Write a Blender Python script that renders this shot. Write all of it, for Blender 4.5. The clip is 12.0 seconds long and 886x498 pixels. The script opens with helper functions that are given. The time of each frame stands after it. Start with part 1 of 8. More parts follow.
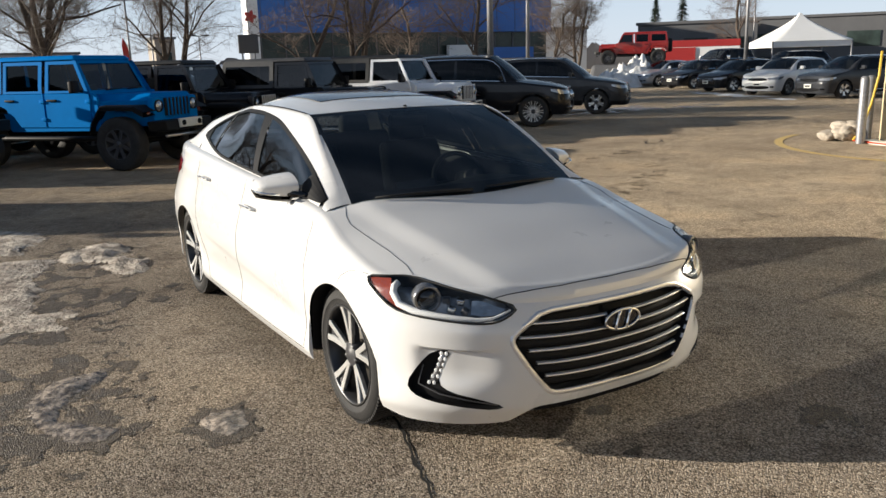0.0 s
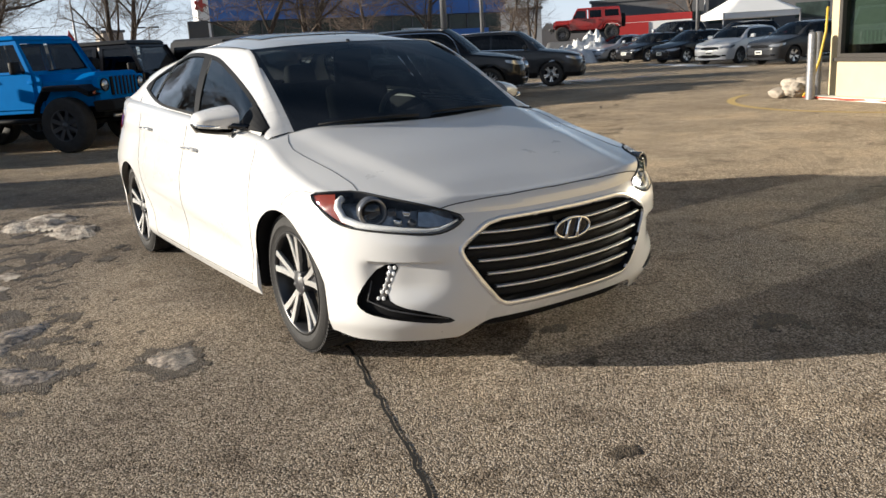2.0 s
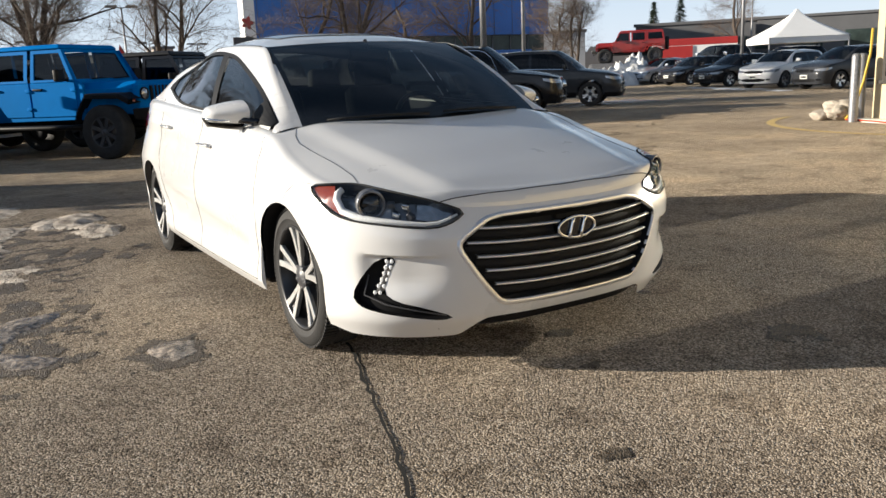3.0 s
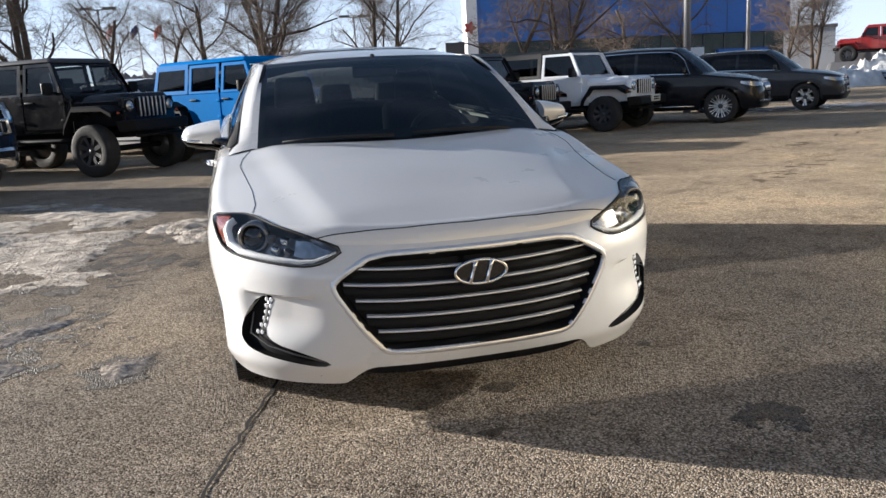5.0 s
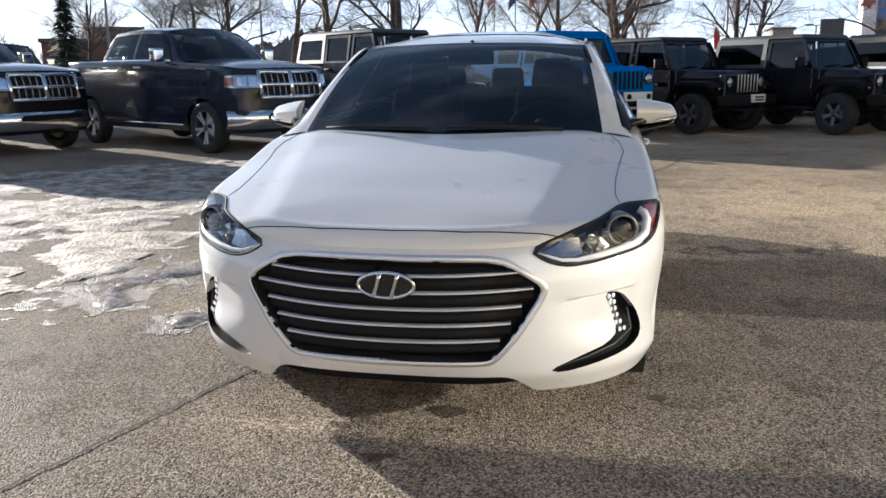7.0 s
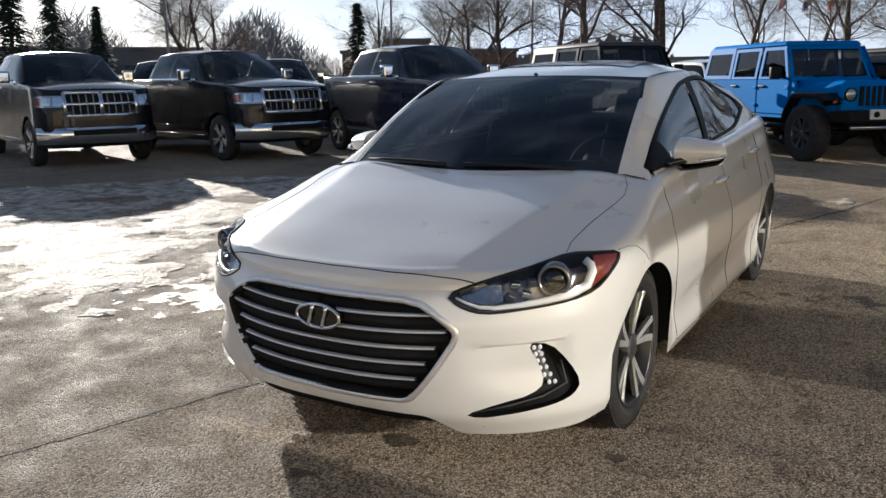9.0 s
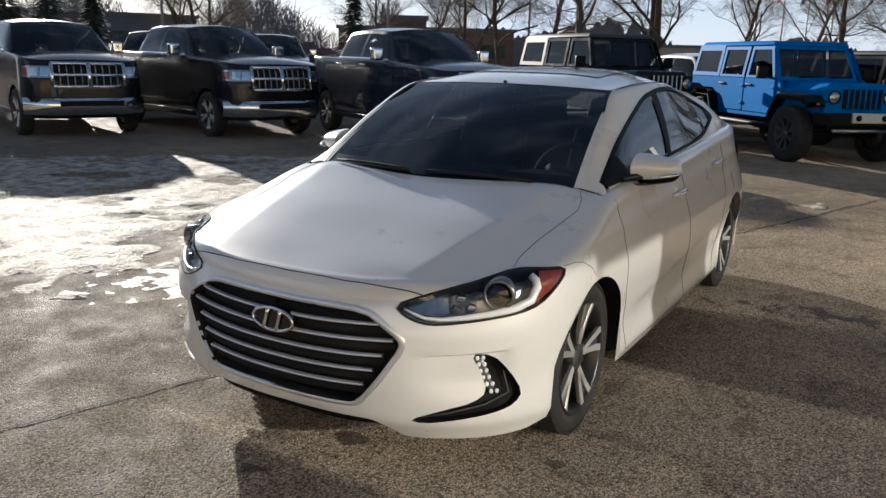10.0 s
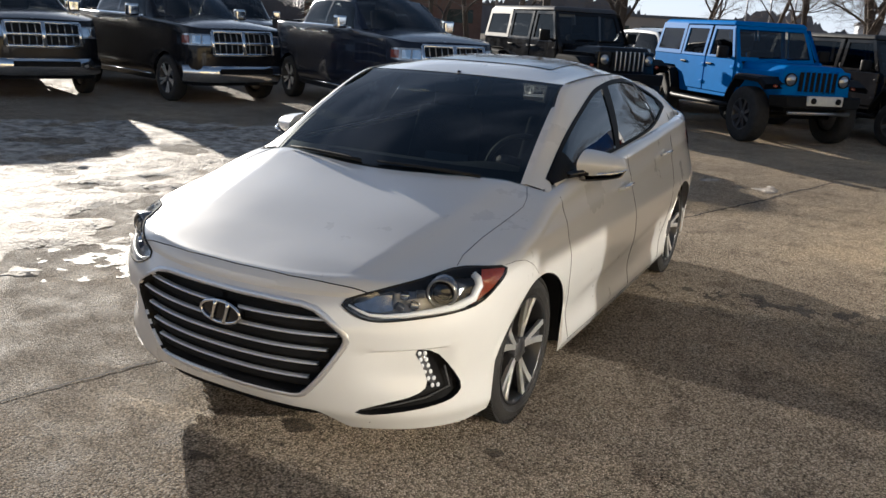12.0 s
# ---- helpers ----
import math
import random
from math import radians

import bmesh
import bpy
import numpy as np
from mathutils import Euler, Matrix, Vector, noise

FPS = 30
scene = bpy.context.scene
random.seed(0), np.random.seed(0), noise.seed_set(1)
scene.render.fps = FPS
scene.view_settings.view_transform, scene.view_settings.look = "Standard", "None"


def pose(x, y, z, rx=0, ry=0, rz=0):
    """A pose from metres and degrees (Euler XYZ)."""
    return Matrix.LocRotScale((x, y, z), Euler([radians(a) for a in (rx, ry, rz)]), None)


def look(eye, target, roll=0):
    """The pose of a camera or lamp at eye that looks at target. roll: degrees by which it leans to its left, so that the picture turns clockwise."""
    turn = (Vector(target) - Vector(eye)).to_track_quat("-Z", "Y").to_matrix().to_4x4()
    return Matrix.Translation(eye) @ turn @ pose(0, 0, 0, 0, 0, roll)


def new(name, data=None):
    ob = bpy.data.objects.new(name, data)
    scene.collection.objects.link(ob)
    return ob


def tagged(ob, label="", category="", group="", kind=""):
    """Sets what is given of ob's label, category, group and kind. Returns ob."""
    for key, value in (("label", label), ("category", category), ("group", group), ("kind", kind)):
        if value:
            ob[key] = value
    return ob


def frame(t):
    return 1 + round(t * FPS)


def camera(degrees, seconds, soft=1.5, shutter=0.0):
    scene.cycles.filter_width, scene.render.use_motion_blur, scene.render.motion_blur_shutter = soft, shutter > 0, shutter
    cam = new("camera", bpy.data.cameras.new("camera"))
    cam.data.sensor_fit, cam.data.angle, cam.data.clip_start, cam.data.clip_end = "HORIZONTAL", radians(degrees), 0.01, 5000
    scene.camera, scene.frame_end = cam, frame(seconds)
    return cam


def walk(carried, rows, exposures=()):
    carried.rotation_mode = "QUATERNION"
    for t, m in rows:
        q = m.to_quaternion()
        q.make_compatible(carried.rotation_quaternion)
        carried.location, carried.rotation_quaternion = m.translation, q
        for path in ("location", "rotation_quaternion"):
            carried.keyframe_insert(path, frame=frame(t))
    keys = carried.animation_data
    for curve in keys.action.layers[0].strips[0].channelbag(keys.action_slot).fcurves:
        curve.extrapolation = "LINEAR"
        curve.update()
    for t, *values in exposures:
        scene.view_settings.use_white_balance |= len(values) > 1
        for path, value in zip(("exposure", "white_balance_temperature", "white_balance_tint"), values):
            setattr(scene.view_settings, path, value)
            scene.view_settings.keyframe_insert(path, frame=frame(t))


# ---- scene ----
cam = camera(57.4, 12.0)
METRES, EYE, TILT, LEAN, TURN = 8.0, 1.5, 0.0, 0.0, 0.0
PATH = [
    (0, (-2.301, -3.271, 1.619), (-1.301, -1.598, 1.172), -1.6),
    (0.5, (-2.298, -3.285, 1.59), (-1.286, -1.618, 1.148), -2.0),
    (1, (-2.284, -3.285, 1.502), (-1.245, -1.641, 1.035), -2.0),
    (1.5, (-2.266, -3.28, 1.398), (-1.201, -1.664, 0.898), -2.2),
    (2, (-2.249, -3.304, 1.306), (-1.181, -1.683, 0.825), -3.5),
    (2.5, (-2.199, -3.315, 1.236), (-1.154, -1.668, 0.795), -3.0),
    (3, (-2.102, -3.355, 1.187), (-1.106, -1.674, 0.76), -2.5),
    (3.2, (-2.019, -3.316, 1.175), (-1.039, -1.629, 0.736), -2.4),
    (4.8, (-0.983, -3.528, 1.203), (-0.437, -1.648, 0.798), -3.2),
    (5, (-0.812, -3.52, 1.201), (-0.325, -1.621, 0.805), -3.2),
    (5.5, (-0.413, -3.526, 1.223), (-0.119, -1.588, 0.827), -2.8),
    (6, (-0.025, -3.544, 1.238), (0.02, -1.588, 0.826), -2.3),
    (6.5, (0.352, -3.448, 1.223), (0.204, -1.5, 0.798), -0.7),
    (7, (0.677, -3.346, 1.24), (0.301, -1.429, 0.808), -0.7),
    (7.5, (1.043, -3.269, 1.262), (0.434, -1.41, 0.845), -0.8),
    (7.7, (1.192, -3.238, 1.26), (0.5, -1.409, 0.839), -1.7),
    (9.3, (1.849, -2.984, 1.398), (0.835, -1.31, 0.986), -0.6),
    (9.5, (1.885, -2.99, 1.425), (0.882, -1.313, 1.0), -0.5),
    (10, (1.941, -2.999, 1.499), (0.966, -1.315, 1.039), 1.5),
    (10.5, (1.977, -3.008, 1.557), (1.04, -1.298, 1.115), 3.2),
    (11, (2.004, -3.006, 1.59), (1.112, -1.284, 1.102), 3.7),
    (11.5, (2.013, -3.005, 1.616), (1.139, -1.287, 1.083), 3.7),
    (12, (2.021, -3.007, 1.641), (1.136, -1.297, 1.099), 3.3),
]
walk(cam, [(t, look(eye, target, roll)) for t, eye, target, roll in PATH],
     [(0, 0.98, 6300, 8), (3.2, 1.13, 6300, 8), (5, 1.36, 5900, 10), (6, 1.62, 5800, 10), (7.0, 1.60, 5850, 10), (7.7, 1.44, 5950, 10),
      (9.3, 1.02, 6000, 10), (10.5, 0.92, 6050, 10), (11.5, 0.94, 6050, 10), (12, 1.08, 6100, 10)])

# ---- world, sun ----
SUN_AZ, SUN_EL = radians(-57.0), radians(13.0)
SUN_DIR = Vector((math.sin(SUN_AZ) * math.cos(SUN_EL), math.cos(SUN_AZ) * math.cos(SUN_EL), math.sin(SUN_EL)))
scene.view_settings.exposure = 0.0

world = bpy.data.worlds.new("sky")
scene.world = world
world.use_nodes = True
wt = world.node_tree
wt.nodes.clear()
w_out = wt.nodes.new("ShaderNodeOutputWorld")
w_bg = wt.nodes.new("ShaderNodeBackground")
w_sky = wt.nodes.new("ShaderNodeTexSky")
w_sky.sky_type = "NISHITA"
w_sky.sun_disc = False
w_sky.sun_elevation = SUN_EL
w_sky.sun_rotation = SUN_AZ
w_sky.altitude = 1000
w_sky.air_density, w_sky.dust_density, w_sky.ozone_density = 1.0, 0.6, 1.2
w_map = wt.nodes.new("ShaderNodeMapping")
w_map.inputs["Scale"].default_value = (1.0, 1.0, 4.0)
w_co = wt.nodes.new("ShaderNodeTexCoord")
w_noise = wt.nodes.new("ShaderNodeTexNoise")
w_noise.inputs["Scale"].default_value = 2.3
w_noise.inputs["Detail"].default_value = 7.0
w_noise.inputs["Roughness"].default_value = 0.58
w_ramp = wt.nodes.new("ShaderNodeValToRGB")
w_ramp.color_ramp.elements[0].position = 0.43
w_ramp.color_ramp.elements[1].position = 0.70
w_mix = wt.nodes.new("ShaderNodeMix")
w_mix.data_type = "RGBA"
w_mix.inputs["B"].default_value = (10.8, 12.0, 14.5, 1)
wt.links.new(w_co.outputs["Generated"], w_map.inputs["Vector"])
wt.links.new(w_map.outputs[0], w_noise.inputs["Vector"])
wt.links.new(w_noise.outputs["Fac"], w_ramp.inputs["Fac"])
# cloud thickens towards the horizon and thins out overhead
w_sep = wt.nodes.new("ShaderNodeSeparateXYZ")
w_low = wt.nodes.new("ShaderNodeMapRange")
w_low.interpolation_type = "SMOOTHSTEP"
w_low.inputs["From Min"].default_value, w_low.inputs["From Max"].default_value = 0.08, 0.50
w_low.inputs["To Min"].default_value, w_low.inputs["To Max"].default_value = 1.0, 0.20
w_mul = wt.nodes.new("ShaderNodeMath")
w_mul.operation = "MULTIPLY"
wt.links.new(w_co.outputs["Generated"], w_sep.inputs[0])
wt.links.new(w_sep.outputs["Z"], w_low.inputs["Value"])
wt.links.new(w_ramp.outputs["Color"], w_mul.inputs[0])
wt.links.new(w_low.outputs[0], w_mul.inputs[1])
w_haze = wt.nodes.new("ShaderNodeMapRange")
w_haze.interpolation_type = "SMOOTHSTEP"
w_haze.inputs["From Min"].default_value, w_haze.inputs["From Max"].default_value = 0.0, 0.34
w_haze.inputs["To Min"].default_value, w_haze.inputs["To Max"].default_value = 0.62, 0.0
w_max = wt.nodes.new("ShaderNodeMath")
w_max.operation = "MAXIMUM"
wt.links.new(w_sep.outputs["Z"], w_haze.inputs["Value"])
# the cover is thicker in the west, round the sun, and breaks up eastwards
w_west = wt.nodes.new("ShaderNodeMapRange")
w_west.interpolation_type = "SMOOTHSTEP"
w_west.inputs["From Min"].default_value, w_west.inputs["From Max"].default_value = -0.45, 0.45
w_west.inputs["To Min"].default_value, w_west.inputs["To Max"].default_value = 1.5, 0.55
w_cover = wt.nodes.new("ShaderNodeMath")
w_cover.operation, w_cover.use_clamp = "MULTIPLY", True
wt.links.new(w_sep.outputs["X"], w_west.inputs["Value"])
wt.links.new(w_mul.outputs[0], w_cover.inputs[0])
wt.links.new(w_west.outputs[0], w_cover.inputs[1])
wt.links.new(w_cover.outputs[0], w_max.inputs[0])
wt.links.new(w_haze.outputs[0], w_max.inputs[1])
wt.links.new(w_max.outputs[0], w_mix.inputs["Factor"])
wt.links.new(w_sky.outputs[0], w_mix.inputs["A"])
wt.links.new(w_mix.outputs["Result"], w_bg.inputs["Color"])
w_bg.inputs["Strength"].default_value = 0.042
wt.links.new(w_bg.outputs[0], w_out.inputs["Surface"])

sun_data = bpy.data.lights.new("sun", "SUN")
sun_data.energy = 5.0
sun_data.angle = radians(0.6)
sun_data.color = (1.0, 0.89, 0.74)
sun = new("sun", sun_data)
sun.matrix_world = look(SUN_DIR * 60, (0, 0, 0))


# ---- materials ----
def material(name, color, rough=0.5, metal=0.0, coat=0.0, vary=0.0, scale=8.0, bump=0.0, bump_scale=60.0, spec=0.5,
             rough_vary=0.0, emit=None, strength=0.0, trans=0.0, ior=1.45, per_object=0.0):
    """A principled material with variation at two scales, fine relief and optional clear coat."""
    m = bpy.data.materials.new(name)
    m.use_nodes = True
    nt = m.node_tree
    b = nt.nodes["Principled BSDF"]
    b.inputs["Base Color"].default_value = (*color, 1)
    b.inputs["Roughness"].default_value = rough
    b.inputs["Metallic"].default_value = metal
    b.inputs["Coat Weight"].default_value = coat
    b.inputs["Coat Roughness"].default_value = 0.04
    b.inputs["Specular IOR Level"].default_value = spec
    b.inputs["IOR"].default_value = ior
    b.inputs["Transmission Weight"].default_value = trans
    if emit:
        b.inputs["Emission Color"].default_value = (*emit, 1)
        b.inputs["Emission Strength"].default_value = strength
    co = nt.nodes.new("ShaderNodeTexCoord")
    if vary > 0 or rough_vary > 0:
        n1 = nt.nodes.new("ShaderNodeTexNoise")
        n1.inputs["Scale"].default_value = scale
        n1.inputs["Detail"].default_value = 8
        n1.inputs["Roughness"].default_value = 0.62
        nt.links.new(co.outputs["Object"], n1.inputs["Vector"])
        if vary > 0:
            mr = nt.nodes.new("ShaderNodeMapRange")
            mr.inputs["From Min"].default_value = 0.3
            mr.inputs["From Max"].default_value = 0.7
            mr.inputs["To Min"].default_value = 1 - vary
            mr.inputs["To Max"].default_value = 1 + vary
            mx = nt.nodes.new("ShaderNodeMix")
            mx.data_type, mx.blend_type = "RGBA", "MULTIPLY"
            mx.inputs["Factor"].default_value = 1
            mx.inputs["A"].default_value = (*color, 1)
            nt.links.new(n1.outputs["Fac"], mr.inputs["Value"])
            nt.links.new(mr.outputs[0], mx.inputs["B"])
            nt.links.new(mx.outputs["Result"], b.inputs["Base Color"])
        if rough_vary > 0:
            mr2 = nt.nodes.new("ShaderNodeMapRange")
            mr2.inputs["From Min"].default_value = 0.3
            mr2.inputs["From Max"].default_value = 0.7
            mr2.inputs["To Min"].default_value = max(0.0, rough - rough_vary)
            mr2.inputs["To Max"].default_value = min(1.0, rough + rough_vary)
            nt.links.new(n1.outputs["Fac"], mr2.inputs["Value"])
            nt.links.new(mr2.outputs[0], b.inputs["Roughness"])
    if bump > 0:
        n2 = nt.nodes.new("ShaderNodeTexNoise")
        n2.inputs["Scale"].default_value = bump_scale
        n2.inputs["Detail"].default_value = 5
        bp = nt.nodes.new("ShaderNodeBump")
        bp.inputs["Strength"].default_value = bump
        bp.inputs["Distance"].default_value = 0.02
        nt.links.new(co.outputs["Object"], n2.inputs["Vector"])
        nt.links.new(n2.outputs["Fac"], bp.inputs["Height"])
        nt.links.new(bp.outputs[0], b.inputs["Normal"])
    return m


def glass_material(name, tint, rough=0.0, face=0.05):
    """Thin pane: a tinted see-through layer under a Fresnel gloss."""
    m = bpy.data.materials.new(name)
    m.use_nodes = True
    nt = m.node_tree
    nt.nodes.clear()
    out = nt.nodes.new("ShaderNodeOutputMaterial")
    tr = nt.nodes.new("ShaderNodeBsdfTransparent")
    tr.inputs["Color"].default_value = (*tint, 1)
    gl = nt.nodes.new("ShaderNodeBsdfGlossy")
    gl.inputs["Roughness"].default_value = rough
    # gloss rises steeply towards grazing angles, alike on both faces of the pane
    lw = nt.nodes.new("ShaderNodeLayerWeight")
    lw.inputs["Blend"].default_value = 0.5
    pw = nt.nodes.new("ShaderNodeMath")
    pw.operation = "POWER"
    pw.inputs[1].default_value = 5.0
    fr = nt.nodes.new("ShaderNodeMath")
    fr.operation = "MULTIPLY_ADD"
    fr.inputs[1].default_value, fr.inputs[2].default_value = 0.92, face
    nt.links.new(lw.outputs["Facing"], pw.inputs[0])
    nt.links.new(pw.outputs[0], fr.inputs[0])
    mx = nt.nodes.new("ShaderNodeMixShader")
    nt.links.new(fr.outputs[0], mx.inputs[0])
    nt.links.new(tr.outputs[0], mx.inputs[1])
    nt.links.new(gl.outputs[0], mx.inputs[2])
    nt.links.new(mx.outputs[0], out.inputs["Surface"])
    return m


PAINT_WHITE = material("white pearl paint", (0.67, 0.665, 0.66), 0.30, coat=1.0, vary=0.02, scale=2.0, rough_vary=0.05)
BLACK_TRIM = material("black plastic trim", (0.009, 0.009, 0.010), 0.5, vary=0.2, scale=20, spec=0.12)
BLACK_GLOSS = material("gloss black", (0.006, 0.006, 0.007), 0.12, coat=0.5)
GASKET = material("dark seam", (0.01, 0.01, 0.01), 0.8)
CHROME = material("chrome", (0.78, 0.79, 0.8), 0.12, metal=1.0, vary=0.05, scale=30)
SATIN = material("satin silver", (0.74, 0.74, 0.75), 0.32, metal=0.65, vary=0.06, scale=30)
ALLOY = material("machined alloy", (0.74, 0.74, 0.73), 0.28, metal=0.7, vary=0.12, scale=25)
ALLOY_DARK = material("dark painted alloy", (0.045, 0.045, 0.05), 0.35, coat=0.4)
RUBBER = material("tyre rubber", (0.022, 0.021, 0.021), 0.8, vary=0.35, scale=14, bump=0.2, bump_scale=120)
GLASS = glass_material("window glass", (0.52, 0.56, 0.56), face=0.085)
CAR_GLASS = glass_material("tinted car glass", (0.50, 0.54, 0.53), face=0.085)
SIDE_GLASS = glass_material("dark side glass", (0.10, 0.115, 0.115), face=0.12)
GLASS_DARK = glass_material("privacy glass", (0.10, 0.105, 0.11), face=0.04)
LENS = glass_material("clear lens", (0.86, 0.87, 0.88))
AMBER = material("amber lens", (0.21, 0.035, 0.016), 0.15, coat=1.0, vary=0.15, scale=50)
RED_LENS = material("red lens", (0.35, 0.01, 0.015), 0.12, coat=1.0)
LED_WHITE = material("lit led", (0.6, 0.6, 0.6), 0.2, emit=(1.0, 0.98, 0.95), strength=0.10)
FABRIC = material("black seat cloth", (0.016, 0.016, 0.018), 0.9, vary=0.3, scale=60, bump=0.3, bump_scale=300)
DASH = material("soft black dashboard", (0.02, 0.02, 0.022), 0.6, vary=0.2, scale=30, bump=0.15, bump_scale=200)
BARREL = material("dark painted rim barrel", (0.055, 0.055, 0.058), 0.35, metal=0.7)
LAMP_BOWL = material("smoked silver lamp bowl", (0.22, 0.22, 0.23), 0.22, metal=0.7, vary=0.3, scale=40)
SMOKED_CHROME = material("smoked chrome reflector", (0.50, 0.50, 0.51), 0.22, metal=1.0, vary=0.35, scale=45)
BRAKE = material("dark cast brake disc", (0.12, 0.11, 0.10), 0.5, metal=0.8)
GRILLE_BLACK = material("deep black grille mesh", (0.010, 0.010, 0.011), 0.7, spec=0.25)
STEEL = material("brushed steel", (0.5, 0.5, 0.5), 0.35, metal=1.0)

# ---- mesh helpers ----
def part(name, bm, mat, parent=None, label="", smooth=True, m=None):
    """Links a bmesh as one mesh object under a thing or a part."""
    me = bpy.data.meshes.new(name)
    bm.to_mesh(me)
    bm.free()
    for one in (mat if isinstance(mat, (list, tuple)) else [mat]):
        me.materials.append(one)
    if smooth:
        for p in me.polygons:
            p.use_smooth = True
    ob = new(name, me)
    if m is not None:
        ob.matrix_local = m
    if parent is not None:
        ob.parent = parent
    if label:
        ob["label"] = label
    return ob


def thing(name, label, category, group="", kind="", m=None):
    ob = new(name)
    ob.empty_display_size = 0.3
    if m is not None:
        ob.matrix_world = m
    return tagged(ob, label, category, group, kind)


def sharp(ob, degrees=35):
    """Smooth faces that stay crisp at edges sharper than the angle."""
    ob.data.set_sharp_from_angle(angle=radians(degrees))
    return ob


def curve(xs, ys):
    """A smooth monotone curve through points (Fritsch-Carlson slopes)."""
    xs, ys = np.array(xs, float), np.array(ys, float)
    h, d = np.diff(xs), np.diff(ys) / np.diff(xs)
    s = np.zeros(len(xs))
    for i in range(1, len(xs) - 1):
        if d[i - 1] * d[i] > 0:
            w1, w2 = 2 * h[i] + h[i - 1], h[i] + 2 * h[i - 1]
            s[i] = (w1 + w2) / (w1 / d[i - 1] + w2 / d[i])
    s[0], s[-1] = d[0], d[-1]

    def f(x):
        x = min(max(x, xs[0]), xs[-1])
        i = int(min(max(np.searchsorted(xs, x) - 1, 0), len(h) - 1))
        t = (x - xs[i]) / h[i]
        return float((2 * t**3 - 3 * t**2 + 1) * ys[i] + (t**3 - 2 * t**2 + t) * h[i] * s[i]
                     + (-2 * t**3 + 3 * t**2) * ys[i + 1] + (t**3 - t**2) * h[i] * s[i + 1])
    return f


def smoothstep(a, b, x):
    t = min(max((x - a) / (b - a), 0.0), 1.0)
    return t * t * (3 - 2 * t)


def grid_mesh(rows, bm=None, closed=False, flip=False):
    """Quads over a list of rows of points."""
    bm = bm or bmesh.new()
    vs = [[bm.verts.new(p) for p in row] for row in rows]
    for a, b in zip(vs, vs[1:]):
        n = len(a)
        for i in range(n if closed else n - 1):
            q = (a[i], a[(i + 1) % n], b[(i + 1) % n], b[i])
            bm.faces.new(q[::-1] if flip else q)
    return bm


def box(bm, size, at=(0, 0, 0), rot=(0, 0, 0), bevel=0.0, segments=2, taper=None):
    """Adds a bevelled box; taper scales its top in x and y."""
    r = bmesh.ops.create_cube(bm, size=1.0)
    vs = r["verts"]
    for v in vs:
        v.co = Vector((v.co.x * size[0], v.co.y * size[1], v.co.z * size[2]))
        if taper and v.co.z > 0:
            v.co.x *= taper[0]
            v.co.y *= taper[1]
    fs = list({f for v in vs for f in v.link_faces})
    if bevel > 0:
        es = list({e for v in vs for e in v.link_edges})
        res = bmesh.ops.bevel(bm, geom=es, offset=bevel, segments=segments, profile=0.7, affect="EDGES")
        vs = list({v for f in res["faces"] for v in f.verts} | {v for v in vs if v.is_valid})
    bmesh.ops.transform(bm, matrix=pose(*at, *rot), verts=vs)
    return vs


def tube(bm, pts, radius, sides=8, closed=False, caps=True):
    """A tube along points; radius is one number or one a point."""
    pts = [Vector(p) for p in pts]
    n = len(pts)
    rad = radius if isinstance(radius, (list, tuple)) else [radius] * n
    rings, up = [], None
    for i, p in enumerate(pts):
        if closed:
            d = pts[(i + 1) % n] - pts[i - 1]
        else:
            d = pts[min(i + 1, n - 1)] - pts[max(i - 1, 0)]
        d = d.normalized() if d.length > 1e-9 else Vector((0, 0, 1))
        if up is None:
            up = Vector((0, 0, 1)) if abs(d.z) < 0.9 else Vector((1, 0, 0))
        a = d.cross(up)
        a = a.normalized() if a.length > 1e-6 else Vector((1, 0, 0))
        up = a.cross(d).normalized()
        rings.append([bm.verts.new(p + rad[i] * (math.cos(t) * a + math.sin(t) * up))
                      for t in (2 * math.pi * k / sides for k in range(sides))])
    for i in range(n if closed else n - 1):
        a, b = rings[i], rings[(i + 1) % n]
        for k in range(sides):
            bm.faces.new((a[k], a[(k + 1) % sides], b[(k + 1) % sides], b[k]))
    if caps and not closed:
        bm.faces.new(rings[0][::-1])
        bm.faces.new(rings[-1])
    return bm


def lathe(bm, profile, sides=40, m=None):
    """Turns (radius, x) pairs round the x axis."""
    rings = []
    for r, x in profile:
        rings.append([bm.verts.new(Vector((x, r * math.cos(2 * math.pi * k / sides), r * math.sin(2 * math.pi * k / sides)))) for k in range(sides)])
    for a, b in zip(rings, rings[1:]):
        for k in range(sides):
            bm.faces.new((a[k], a[(k + 1) % sides], b[(k + 1) % sides], b[k]))
    if m is not None:
        bmesh.ops.transform(bm, matrix=m, verts=[v for r in rings for v in r])
    return bm


def slab(bm, outline, depth):
    """A flat plate from an outline of points, given thickness along a vector."""
    a = [bm.verts.new(p) for p in outline]
    b = [bm.verts.new(Vector(p) + Vector(depth)) for p in outline]
    bm.faces.new(a)
    bm.faces.new(b[::-1])
    n = len(a)
    for i in range(n):
        bm.faces.new((a[i], b[i], b[(i + 1) % n], a[(i + 1) % n]))
    return bm

# ---- ground ----
def ground_z(x, y):
    """The lot is level."""
    return 0.0


